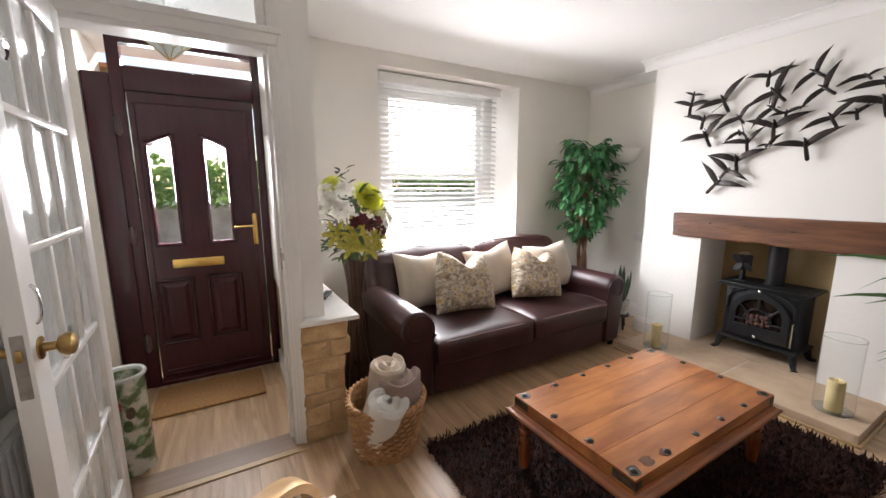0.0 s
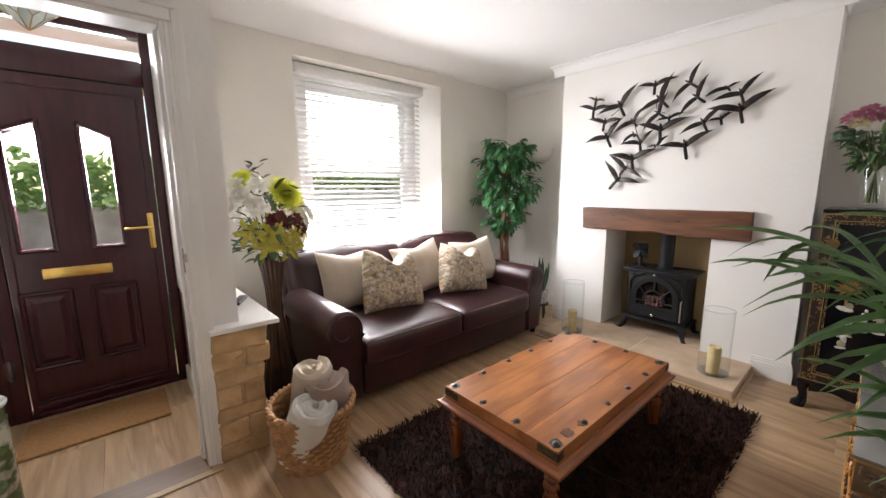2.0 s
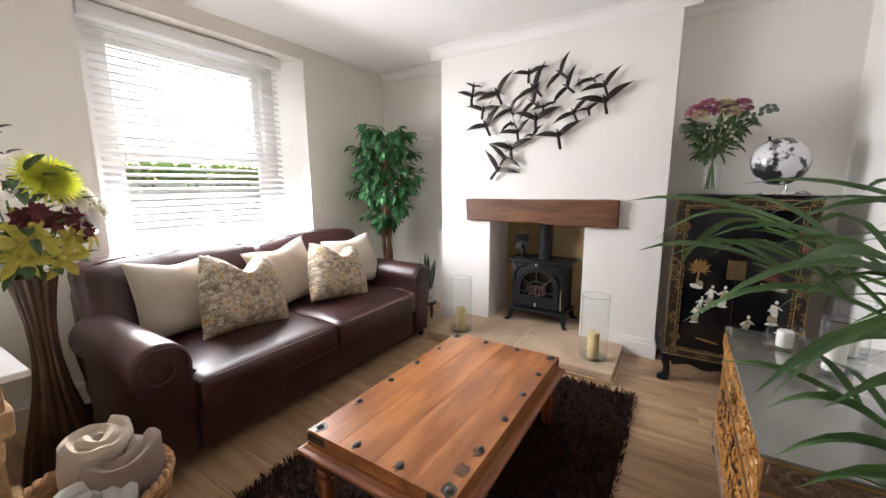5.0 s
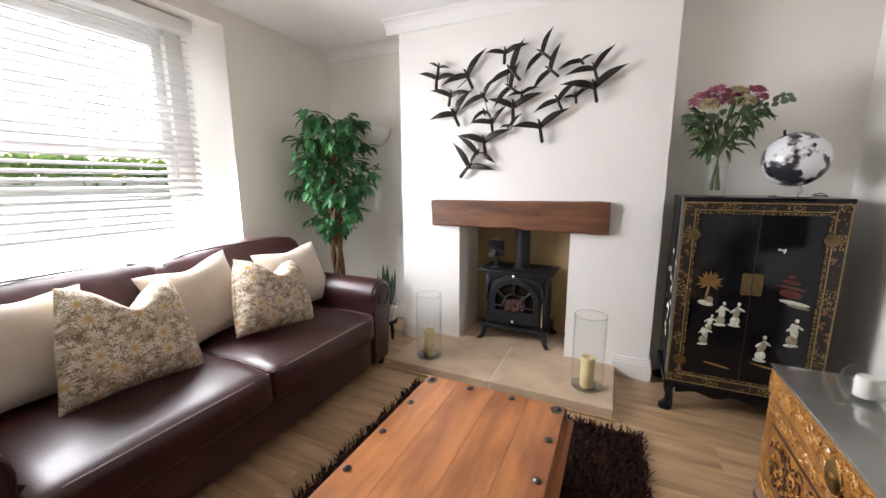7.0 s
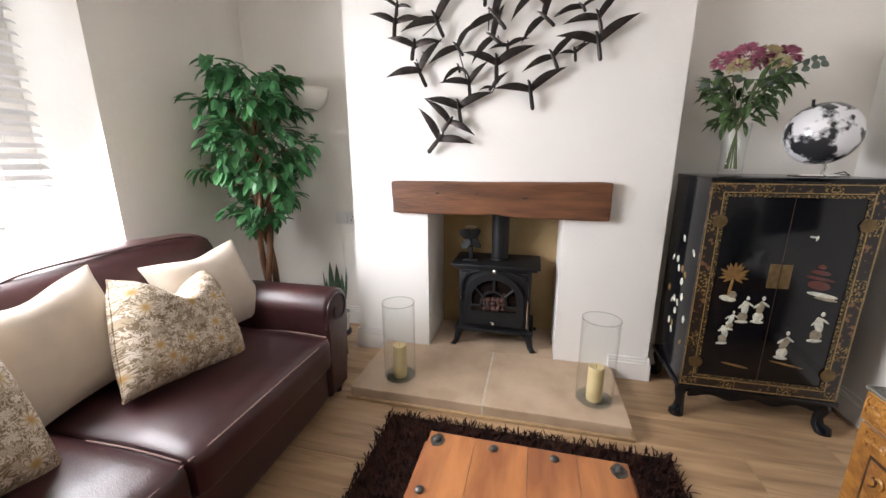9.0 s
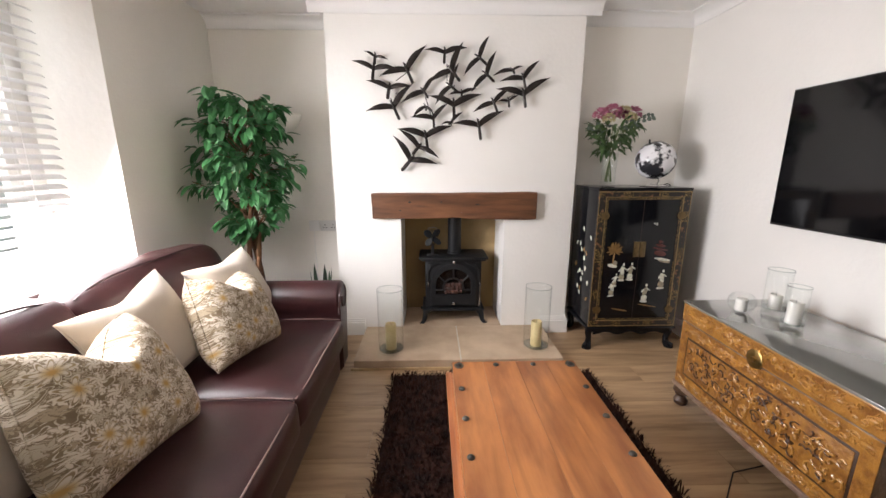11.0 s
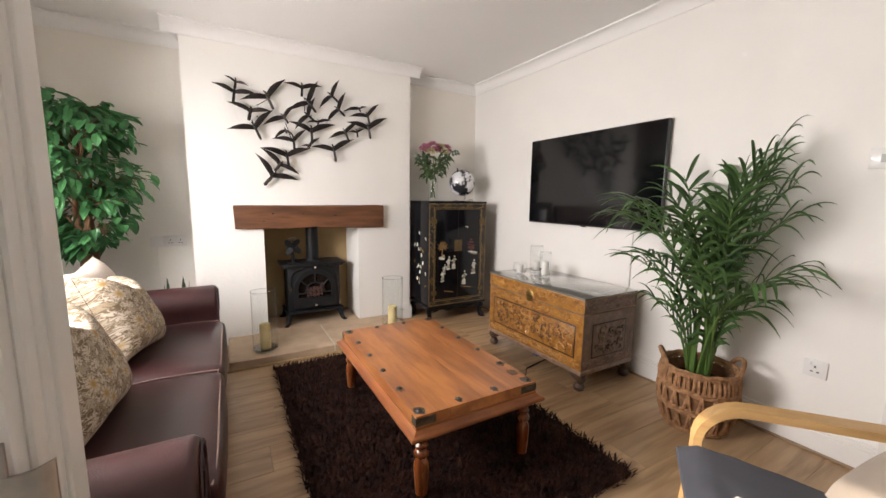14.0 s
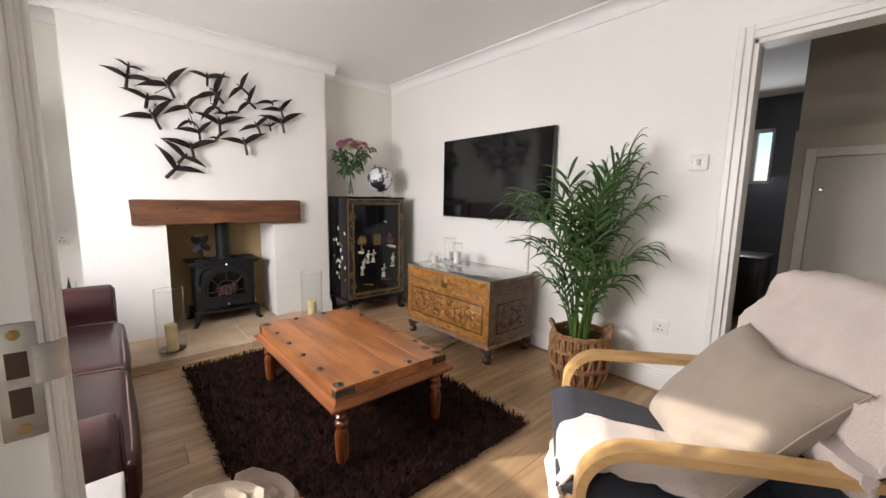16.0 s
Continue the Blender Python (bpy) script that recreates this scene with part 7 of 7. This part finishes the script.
towel_roll(1.190, 3.040, 0.05, 12, -24, 0.100, 0.365, 2.1, TT, "taupe towel rolled up in the basket")
part_t = thing("hand_towel", pose(1.035, 2.870, 0.250, 70, 0, -15), "small cream towel hanging over the basket rim", "towel")
bm = bmesh.new()
soft_box(bm, (0, 0, 0), (0.040, 0.045, 0.012), 0.011, 6, lambda p: p + noise.noise_vector(p * 30) * 0.008)
part("cloth", bm, TW, part_t)

# ---- bentwood armchair ----
BIRCH = mat("bent_birch", (0.58, 0.36, 0.15), 0.38, second=(0.48, 0.28, 0.11), scale=4, stretch=(2, 12, 12), bump=0.04, coat=0.1)
NAVY = mat("charcoal_fabric", (0.045, 0.048, 0.062), 0.9, spread=0.2, scale=20, bump=0.5, bump_scale=380)
TAUPE = mat("taupe_fabric", (0.38, 0.31, 0.245), 0.9, spread=0.10, scale=12, bump=0.4, bump_scale=380, sheen=0.2)
FLEECE = mat("pink_cream_fleece", (0.68, 0.57, 0.51), 0.95, spread=0.10, scale=10, bump=0.6, bump_scale=220, sheen=0.5)
chair_pose = pose(0.525, 1.915, 0, 0, 0, 34)
chair = thing("armchair", chair_pose, "bentwood birch armchair with charcoal cushions", "armchair")


def strip(parent, name, pts, w, th, material):
    """A flat bent strip along pts in the x-z plane, at y."""
    bm = bmesh.new()
    pts = [Vector(p) for p in pts]
    rows = []
    for i, p in enumerate(pts):
        d = (pts[min(i + 1, len(pts) - 1)] - pts[max(i - 1, 0)]).normalized()
        nrm = Vector((-d.z, 0, d.x))
        rows.append([bm.verts.new(p + nrm * th / 2 * a + Vector((0, w / 2 * b, 0))) for a, b in ((1, 1), (1, -1), (-1, -1), (-1, 1))])
    for a, b in zip(rows, rows[1:]):
        for k in range(4):
            bm.faces.new((a[k], a[(k + 1) % 4], b[(k + 1) % 4], b[k]))
    bm.faces.new(rows[0]); bm.faces.new(rows[-1][::-1])
    edges = [e for e in bm.edges if len(e.link_faces) == 2 and e.calc_face_angle(0) > 1.0]
    bmesh.ops.bevel(bm, geom=edges, offset=0.003, segments=2, affect="EDGES", clamp_overlap=True)
    return part(name, bm, material, parent)


for y in (-0.298, 0.298):
    pts = [(-0.42, y, 0.585), (-0.30, y, 0.583), (-0.10, y, 0.576), (0.08, y, 0.567), (0.20, y, 0.560)]
    pts += [(0.20 + 0.13 * math.sin(t), y, 0.430 + 0.13 * math.cos(t)) for t in [radians(a) for a in range(12, 97, 12)]]
    pts += [(0.335, y, 0.30), (0.345, y, 0.18), (0.350, y, 0.10)]
    pts += [(0.27 + 0.08 * math.cos(t), y, 0.095 - 0.08 * math.sin(t)) for t in [radians(a) for a in range(10, 91, 16)]]
    pts += [(0.10, y, 0.013), (-0.15, y, 0.013), (-0.40, y, 0.013)]
    strip(chair, "arm_frame", pts, 0.058, 0.024, BIRCH)
    strip(chair, "seat_rail", [(0.30, y * 0.86, 0.345), (0.10, y * 0.86, 0.300), (-0.12, y * 0.86, 0.27), (-0.24, y * 0.86, 0.32), (-0.32, y * 0.86, 0.45), (-0.42, y * 0.86, 0.68), (-0.48, y * 0.86, 0.80)], 0.045, 0.020, BIRCH)
    part("dowel", boxes((-0.34, -0.30, min(y * 0.84, y), max(y * 0.84, y), 0.500, 0.556), bevel=0.004), BIRCH, chair)
for x, z in ((0.20, 0.318), (-0.20, 0.292), (-0.40, 0.66)):
    part("cross_rail", boxes((x - 0.012, x + 0.012, -0.27, 0.27, z - 0.02, z + 0.02), bevel=0.004), BIRCH, chair)


def pad(parent, name, path, half, th, material, seed=0, wrinkle=0.006):
    """A soft pad that follows a path in the x-z plane."""
    bm = bmesh.new()
    path = [Vector((p[0], 0, p[1])) for p in path]
    fine = []
    for a, b in zip(path, path[1:]):
        fine += [a.lerp(b, k / 5) for k in range(5)]
    fine.append(path[-1])
    for _ in range(4):
        fine = [fine[0]] + [(fine[i - 1] + fine[i] * 2 + fine[i + 1]) / 4 for i in range(1, len(fine) - 1)] + [fine[-1]]
    n, cols = len(fine), []
    for i, p in enumerate(fine):
        d = (fine[min(i + 1, n - 1)] - fine[max(i - 1, 0)]).normalized()
        nrm = Vector((-d.z, 0, d.x))
        if nrm.z < -0.3:
            nrm = -nrm
        endk = min(1.0, min(i, n - 1 - i) / 2.5 + 0.25)
        ring = []
        for k in range(28):
            a = 2 * math.pi * k / 28
            c, s = math.cos(a), math.sin(a)
            u = math.copysign(abs(c) ** 0.28, c) * half
            v = math.copysign(abs(s) ** 0.75, s) * th / 2 * endk
            w = wrinkle * (noise.noise(Vector((i * 0.23 + seed, u * 8, s))) + 0.7 * noise.noise(Vector((i * 0.5 + seed, u * 19, s * 2))))
            ring.append(bm.verts.new(p + nrm * (v + w) + Vector((0, u * (0.97 + 0.03 * endk), 0))))
        cols.append(ring)
    for a, b in zip(cols, cols[1:]):
        for k in range(28):
            bm.faces.new((a[k], a[(k + 1) % 28], b[(k + 1) % 28], b[k]))
    bm.faces.new(cols[0]); bm.faces.new(cols[-1][::-1])
    return part(name, bm, material, parent)


pad(chair, "seat_cushion", [(0.385, 0.400), (0.25, 0.395), (0.05, 0.362), (-0.12, 0.330), (-0.22, 0.345)], 0.275, 0.085, NAVY, 1)
pad(chair, "back_cushion", [(-0.21, 0.36), (-0.29, 0.50), (-0.37, 0.68), (-0.45, 0.83), (-0.47, 0.86)], 0.275, 0.085, NAVY, 2)
throw = thing("fleece_throw", chair_pose, "thick pinkish cream fleece throw draped over the chair", "throw")
pad(throw, "back_drape", [(-0.22, 0.53), (-0.255, 0.65), (-0.315, 0.79), (-0.40, 0.895), (-0.50, 0.915), (-0.58, 0.86), (-0.59, 0.70), (-0.55, 0.46)], 0.335, 0.075, FLEECE, 5, 0.045)
pad(throw, "seat_fold", [(0.425, 0.27), (0.435, 0.36), (0.405, 0.445), (0.32, 0.475), (0.22, 0.465), (0.10, 0.440), (-0.02, 0.41)], 0.125, 0.036, FLEECE, 9, 0.022)
for ob in throw.children:
    if ob.name.startswith("seat_fold"):
        ob.matrix_basis = pose(-0.05, 0.145, 0.0)
cc = thing("cushion", chair_pose @ pose(-0.105, 0.02, 0.575, 0, -38, 0) @ pose(0, 0, 0, 0, 0, 90), "plain taupe cushion leaning in the armchair", "cushion")
bm = bmesh.new()
rim = pillow(bm, 0.50, 0.46, 0.17, 0.02, 7)
part("cover", bm, TAUPE, cc)
part("piping", tube(bmesh.new(), rim + rim[:1], 0.003, 6), TAUPE, cc)

# ---- glazed porch door, standing open ----
gd = thing("glazed_door", pose(0.024, 3.190, 0.008, 0, 0, -86.8), "white glazed inner door standing open with brass knobs", "door")
LW, LH, LT = 0.720, 1.915, 0.020
for x0, x1 in ((0.0, 0.095), (LW - 0.095, LW)):
    part("stile", boxes((x0, x1, -LT, LT, 0, LH), bevel=0.003), GLOSS, gd)
for z0, z1 in ((0.0, 0.20), (LH - 0.10, LH)):
    part("rail", boxes((0.095, LW - 0.095, -LT, LT, z0, z1), bevel=0.003), GLOSS, gd)
zs = [0.20, 0.50, 0.835, 1.18, 1.505, LH - 0.10]
xs = [0.095 + (LW - 0.19) * i / 3 for i in range(4)]
for z in zs[1:-1]:
    part("glazing_bar", boxes((0.095, LW - 0.095, -0.016, 0.016, z - 0.011, z + 0.011), bevel=0.004), GLOSS, gd)
for x in xs[1:-1]:
    for z0, z1 in zip(zs, zs[1:]):
        part("glazing_bar", boxes((x - 0.011, x + 0.011, -0.0155, 0.0155, z0 + (0.011 if z0 > 0.21 else 0), z1 - (0.011 if z1 < LH - 0.11 else 0)), bevel=0.004), GLOSS, gd)
REEDED = mat("obscured_glass", (0.70, 0.73, 0.71), 0.10, spread=0.05, scale=3, bump=0.5, bump_scale=14, coat=0.6)
for x0, x1 in zip(xs, xs[1:]):
    for z0, z1 in zip(zs, zs[1:]):
        part("pane", boxes((x0, x1, -0.003, 0.003, z0, z1)), REEDED, gd)
for s in (-1, 1):
    bm = bmesh.new()
    lathe(bm, [(0.027, 0.0), (0.027, 0.004), (0.012, 0.007), (0.010, 0.028), (0.022, 0.034), (0.028, 0.046), (0.026, 0.058), (0.012, 0.064)], 24)
    part("door_knob", turned(bm, pose(LW - 0.050, s * LT, 0.955, -90 * s, 0, 0)), OLD_BRASS, gd, "round tarnished brass knob")
bm = boxes((LW - 0.0005, LW + 0.0015, -0.011, 0.011, 0.855, 1.005))
part("latch_plate", bm, STEEL, gd, "worn steel latch plate", False)
part("latch_bolt", boxes((LW, LW + 0.009, -0.006, 0.006, 0.945, 0.972), bevel=0.002), OLD_BRASS, gd)
bm = bmesh.new()
tube(bm, [(LW - 0.05, LT + 0.001 + 0.012 * math.sin(t), 1.06 + 0.045 * math.cos(t)) for t in [math.pi * i / 10 for i in range(11)]], 0.004, 8)
part("pull", bm, CHROME, gd, "small chrome pull")
bm = bmesh.new()
lathe(bm, [(0.030, 0.0), (0.032, 0.004), (0.022, 0.008), (0.006, 0.008)], 24)
part("number_disc", turned(bm, pose(LW - 0.14, LT, 1.64, -90, 0, 0)), CHROME, gd, "round chrome ornament")

# ---- porch: pendant lamp and umbrella stand ----
lamp = thing("pendant_lamp", pose(0.305, 3.75, 1.955), "faceted leaded glass star pendant lamp", "pendant lamp")
FACET = mat("leaded_glass", (0.66, 0.74, 0.70), 0.12, spread=0.12, scale=20, coat=0.5)
n, rings = 8, ((0.004, 0.0, 0), (0.055, 0.045, 0.5), (0.105, 0.085, 0), (0.060, 0.115, 0.5), (0.030, 0.125, 0))
bm, edges = bmesh.new(), bmesh.new()
vs = [[Vector((r * math.cos(2 * math.pi * (i + o) / n), r * math.sin(2 * math.pi * (i + o) / n), z)) for i in range(n)] for r, z, o in rings]
bv = [[bm.verts.new(p) for p in ring] for ring in vs]
for k in range(len(rings) - 1):
    for i in range(n):
        shift = 0 if rings[k][2] < rings[k + 1][2] else 1
        a, b = bv[k], bv[k + 1]
        bm.faces.new((a[i], a[(i + 1) % n], b[(i + shift) % n]))
        bm.faces.new((b[(i + shift) % n], a[(i + 1) % n], b[(i + 1 + shift) % n]))
        tube(edges, [vs[k][i], vs[k + 1][(i + shift) % n]], 0.002, 5)
        tube(edges, [vs[k][(i + 1) % n], vs[k + 1][(i + shift) % n]], 0.002, 5)
part("shade", bm, FACET, lamp, "pale faceted glass shade", False)
part("lead_lines", edges, OLD_BRASS, lamp)
part("rod", tube(bmesh.new(), [(0, 0, 0.12), (0, 0, 0.30)], 0.006, 8), CHROME, lamp)
part("ceiling_rose", lathe(bmesh.new(), [(0.03, 0.285), (0.055, 0.295), (0.06, 0.313)], 24), CHROME, lamp)
part("arm", tube(bmesh.new(), [(-0.10, 0, 0.262), (-0.06, 0, 0.246), (0.06, 0, 0.246), (0.10, 0, 0.262)], 0.004, 6), CHROME, lamp)

st = thing("umbrella_stand", pose(0.005, 3.475, 0.0), "tall ceramic umbrella stand with a painted landscape", "umbrella stand")
CHINA = mat("painted_china", (0.55, 0.54, 0.44), 0.2, second=(0.10, 0.15, 0.06), scale=16, cut=(0.44, 0.58), coat=0.5)
bm = bmesh.new()
lathe(bm, [(0.080, 0.0), (0.086, 0.004), (0.084, 0.02), (0.084, 0.475), (0.080, 0.475), (0.076, 0.03), (0.02, 0.025)], 36)
part("body", bm, CHINA, st)
part("rim", lathe(bmesh.new(), [(0.078, 0.472), (0.090, 0.474), (0.092, 0.485), (0.086, 0.492), (0.076, 0.488), (0.074, 0.474)], 36, cap=False), mat("china_rim", (0.62, 0.64, 0.62), 0.15, spread=0.05, coat=0.5), st, "pale glazed rim")
for k, (a, z, c) in enumerate(((-100, 0.36, (0.30, 0.05, 0.06)), (-70, 0.32, (0.12, 0.08, 0.05)), (-55, 0.17, (0.22, 0.34, 0.18)), (-95, 0.19, (0.24, 0.36, 0.20)), (-80, 0.26, (0.10, 0.16, 0.06)), (-40, 0.30, (0.16, 0.22, 0.08)), (-110, 0.10, (0.18, 0.13, 0.08)))):
    bm = bmesh.new()
    bmesh.ops.create_uvsphere(bm, u_segments=12, v_segments=8, radius=1.0)
    part("painted_patch", turned(bm, Matrix.LocRotScale((0.0835 * math.cos(radians(a)), 0.0835 * math.sin(radians(a)), z), Euler((0, 0, radians(a))), (0.0025, 0.018, 0.030))), mat("china_paint", c, 0.25, spread=0.4, scale=40), st)

# ---- radiator on the west wall ----
rad = thing("radiator", pose(X0, 2.62, 0.12), "white panel radiator on the wall beside the door", "radiator")
bm = bmesh.new()
box(bm, 0.055, 0.085, -0.50, 0.50, 0.0, 0.44, 0.008)
panel = part("panel", bm, GLOSS, rad)
for k in range(19):
    part("flute", boxes((0.0845, 0.092, -0.475 + 0.05 * k, -0.450 + 0.05 * k, 0.03, 0.41), bevel=0.003), GLOSS, panel)
part("top_grille", boxes((0.03, 0.085, -0.50, 0.50, 0.441, 0.452), bevel=0.003), GLOSS, rad)
for y in (-0.4, 0.4):
    part("bracket", boxes((0.0, 0.056, y - 0.02, y + 0.02, 0.05, 0.40)), GLOSS, rad)
    part("pipe", tube(bmesh.new(), [(0.06, y * 1.28, -0.12), (0.06, y * 1.28, 0.03), (0.06, y * 1.2, 0.04)], 0.0075, 8), CHROME, rad)

# ---- snake plant, wall light, sockets, switch, remote ----
sp = thing("snake_plant", pose(3.665, 3.485, 0), "small snake plant in a pale patterned pot on a dark stand", "plant")
POT = mat("pale_pot", (0.60, 0.57, 0.52), 0.5, second=(0.42, 0.39, 0.35), scale=22, cut=(0.42, 0.5))
for k in range(3):
    a = 2 * math.pi * k / 3
    part("stand_leg", tube(bmesh.new(), [(0.055 * math.cos(a), 0.055 * math.sin(a), 0.125), (0.075 * math.cos(a), 0.075 * math.sin(a), 0.0)], 0.010, 8), bpy.data.materials["dark_unit"], sp)
part("stand_top", lathe(bmesh.new(), [(0.075, 0.120), (0.080, 0.125), (0.080, 0.142), (0.076, 0.145)], 24), bpy.data.materials["dark_unit"], sp)
part("pot", lathe(bmesh.new(), [(0.055, 0.145), (0.062, 0.15), (0.075, 0.25), (0.076, 0.272), (0.070, 0.272), (0.066, 0.25), (0.02, 0.245)], 28), POT, sp)
SNAKE = mat("snake_leaf", (0.055, 0.10, 0.050), 0.4, second=(0.025, 0.05, 0.028), scale=16, stretch=(1, 1, 3))
for k in range(7):
    a, ln = k * 0.95, 0.26 + 0.13 * ((k * 5) % 7) / 7
    bm = bmesh.new()
    b = Vector((0.022 * math.cos(a), 0.022 * math.sin(a), 0.24))
    leaf_into(bm, b, b + Vector((0.07 * math.cos(a), 0.07 * math.sin(a), ln)), 0.042, 0.2, 0.05, (math.cos(a), math.sin(a), 0))
    part("leaf", bm, SNAKE, sp)
wl = thing("wall_light", pose(XA, 3.83, 1.63), "white plaster half-bowl uplighter on the wall", "wall light")
bm = bmesh.new()
rows = []
for i in range(9):
    z = -0.075 + 0.15 * i / 8
    r = 0.155 * math.sin(math.pi / 2 * (i / 8) ** 0.55) if i else 0.01
    rows.append([bm.verts.new((-r * math.sin(math.pi * j / 16), r * math.cos(math.pi * j / 16), z)) for j in range(17)])
for a, b in zip(rows, rows[1:]):
    for j in range(16):
        bm.faces.new((a[j], a[j + 1], b[j + 1], b[j]))
ob = part("bowl", bm, WALL, wl)
ob.modifiers.new("thickness", "SOLIDIFY").thickness = 0.006
PLASTIC = mat("white_plastic", (0.78, 0.77, 0.75), 0.3, spread=0.03)
SLOT = mat("socket_slot", (0.05, 0.05, 0.05), 0.5, spread=0.1)


def socket(m, w, gangs, label):
    s = thing("wall_socket", m, label, "socket", "sockets")
    part("plate", boxes((-w / 2, w / 2, 0.0, 0.009, -0.043, 0.043), bevel=0.003), PLASTIC, s)
    for g in range(gangs):
        c = (g - (gangs - 1) / 2) * 0.066
        for x, z, a, b in ((0, -0.006 + 0.014, 0.003, 0.005), (-0.011, -0.016, 0.005, 0.003), (0.011, -0.016, 0.005, 0.003)):
            part("slot", boxes((c + x - a, c + x + a, 0.0085, 0.0095, z - b, z + b)), SLOT, s)
        part("rocker", boxes((c + 0.012, c + 0.024, 0.008, 0.0125, 0.014, 0.034), bevel=0.002), PLASTIC, s)


socket(pose(0.997, Y0, 0.408), 0.088, 1, "white single plug socket low on the wall")
socket(pose(XA, 3.515, 0.825, 0, 0, 90), 0.146, 2, "white double plug socket on the alcove wall")
jb = thing("junction_box", pose(XA, 3.635, 0.825, 0, 0, 90), "white cable outlet beside the double socket", "socket")
part("plate", boxes((-0.043, 0.043, 0, 0.012, -0.043, 0.043), bevel=0.003), PLASTIC, jb)
part("cable", tube(bmesh.new(), [(0.0, 0.012, -0.03), (0.005, 0.018, -0.12), (0.0, 0.014, -0.35), (0.01, 0.015, -0.65)], 0.003, 6), PLASTIC, jb)
sw = thing("light_switch", pose(0.884, Y0, 1.385), "white light switch plate with a small rocker", "light switch")
part("plate", boxes((-0.045, 0.045, 0, 0.010, -0.043, 0.043), bevel=0.003), PLASTIC, sw)
part("rocker", boxes((-0.010, 0.010, 0.009, 0.014, -0.017, 0.017), bevel=0.002), mat("grey_rocker", (0.45, 0.45, 0.45), 0.35, spread=0.05), sw)
for x in (-0.032, 0.032):
    part("screw", turned(lathe(bmesh.new(), [(0.004, 0.0), (0.004, 0.001), (0.001, 0.0015)], 10), pose(x, 0.010, 0, -90, 0, 0)), STEEL, sw)
rem = thing("remote_control", pose(0.972, 3.640, 0.6645, 0, 0, 62), "slim black remote control lying on the ledge", "remote control")
part("body", soft_box(bmesh.new(), (0, 0, 0.010), (0.085, 0.022, 0.010), 0.007, 5), bpy.data.materials["tv_plastic"], rem)
for i in range(6):
    for j in (-0.010, 0.0, 0.010):
        part("button", boxes((-0.06 + 0.02 * i - 0.005, -0.06 + 0.02 * i + 0.005, j - 0.003, j + 0.003, 0.0195, 0.0215), bevel=0.001), SLOT, rem)
tagged(part("floor_cable", tube(bmesh.new(), [(2.35, 1.10, 0.006), (2.30, 1.35, 0.006), (2.15, 1.50, 0.010), (2.05, 1.62, 0.045), (2.0, 1.9, 0.055), (1.95, 2.2, 0.058), (1.88, 2.33, 0.10), (1.80, 2.35, 0.20), (1.79, 2.34, 0.264)], 0.003, 6), IRON), "thin black cable running under the table", "cable")
tagged(part("plug_adapter", boxes((2.42, 2.47, 1.10, 1.14, 0.0, 0.045), bevel=0.006), mat("blue_plastic", (0.06, 0.09, 0.20), 0.4, spread=0.1)), "small blue plug lying under the chest", "plug")

# ---- floor boards ----
PLW = 0.192
rs = np.random.RandomState(2)
cache = {}
x = X0
while x < 4.15:
    w = min(PLW, 4.18 - x)
    y = Y0 - 0.12 - rs.uniform(0, 1.1)
    while y < YW:
        ln = 1.285
        y0, y1 = max(y, Y0 - 0.12), min(y + ln, 4.34)
        if y1 - y0 > 0.02:
            key = (round(w, 3), round(y1 - y0, 3))
            if key not in cache:
                bm = bmesh.new()
                box(bm, 0.0004, w - 0.0004, 0.0004, y1 - y0 - 0.0004, -0.012, 0.0, 0.0012, 1)
                cache[key] = mesh_of(bm, "plank", False)
                cache[key].materials.append(PLANK)
            ob = new("plank", cache[key])
            ob.parent = floor_base
            ob.location = (x, y0, 0)
        y += ln
    x += PLW
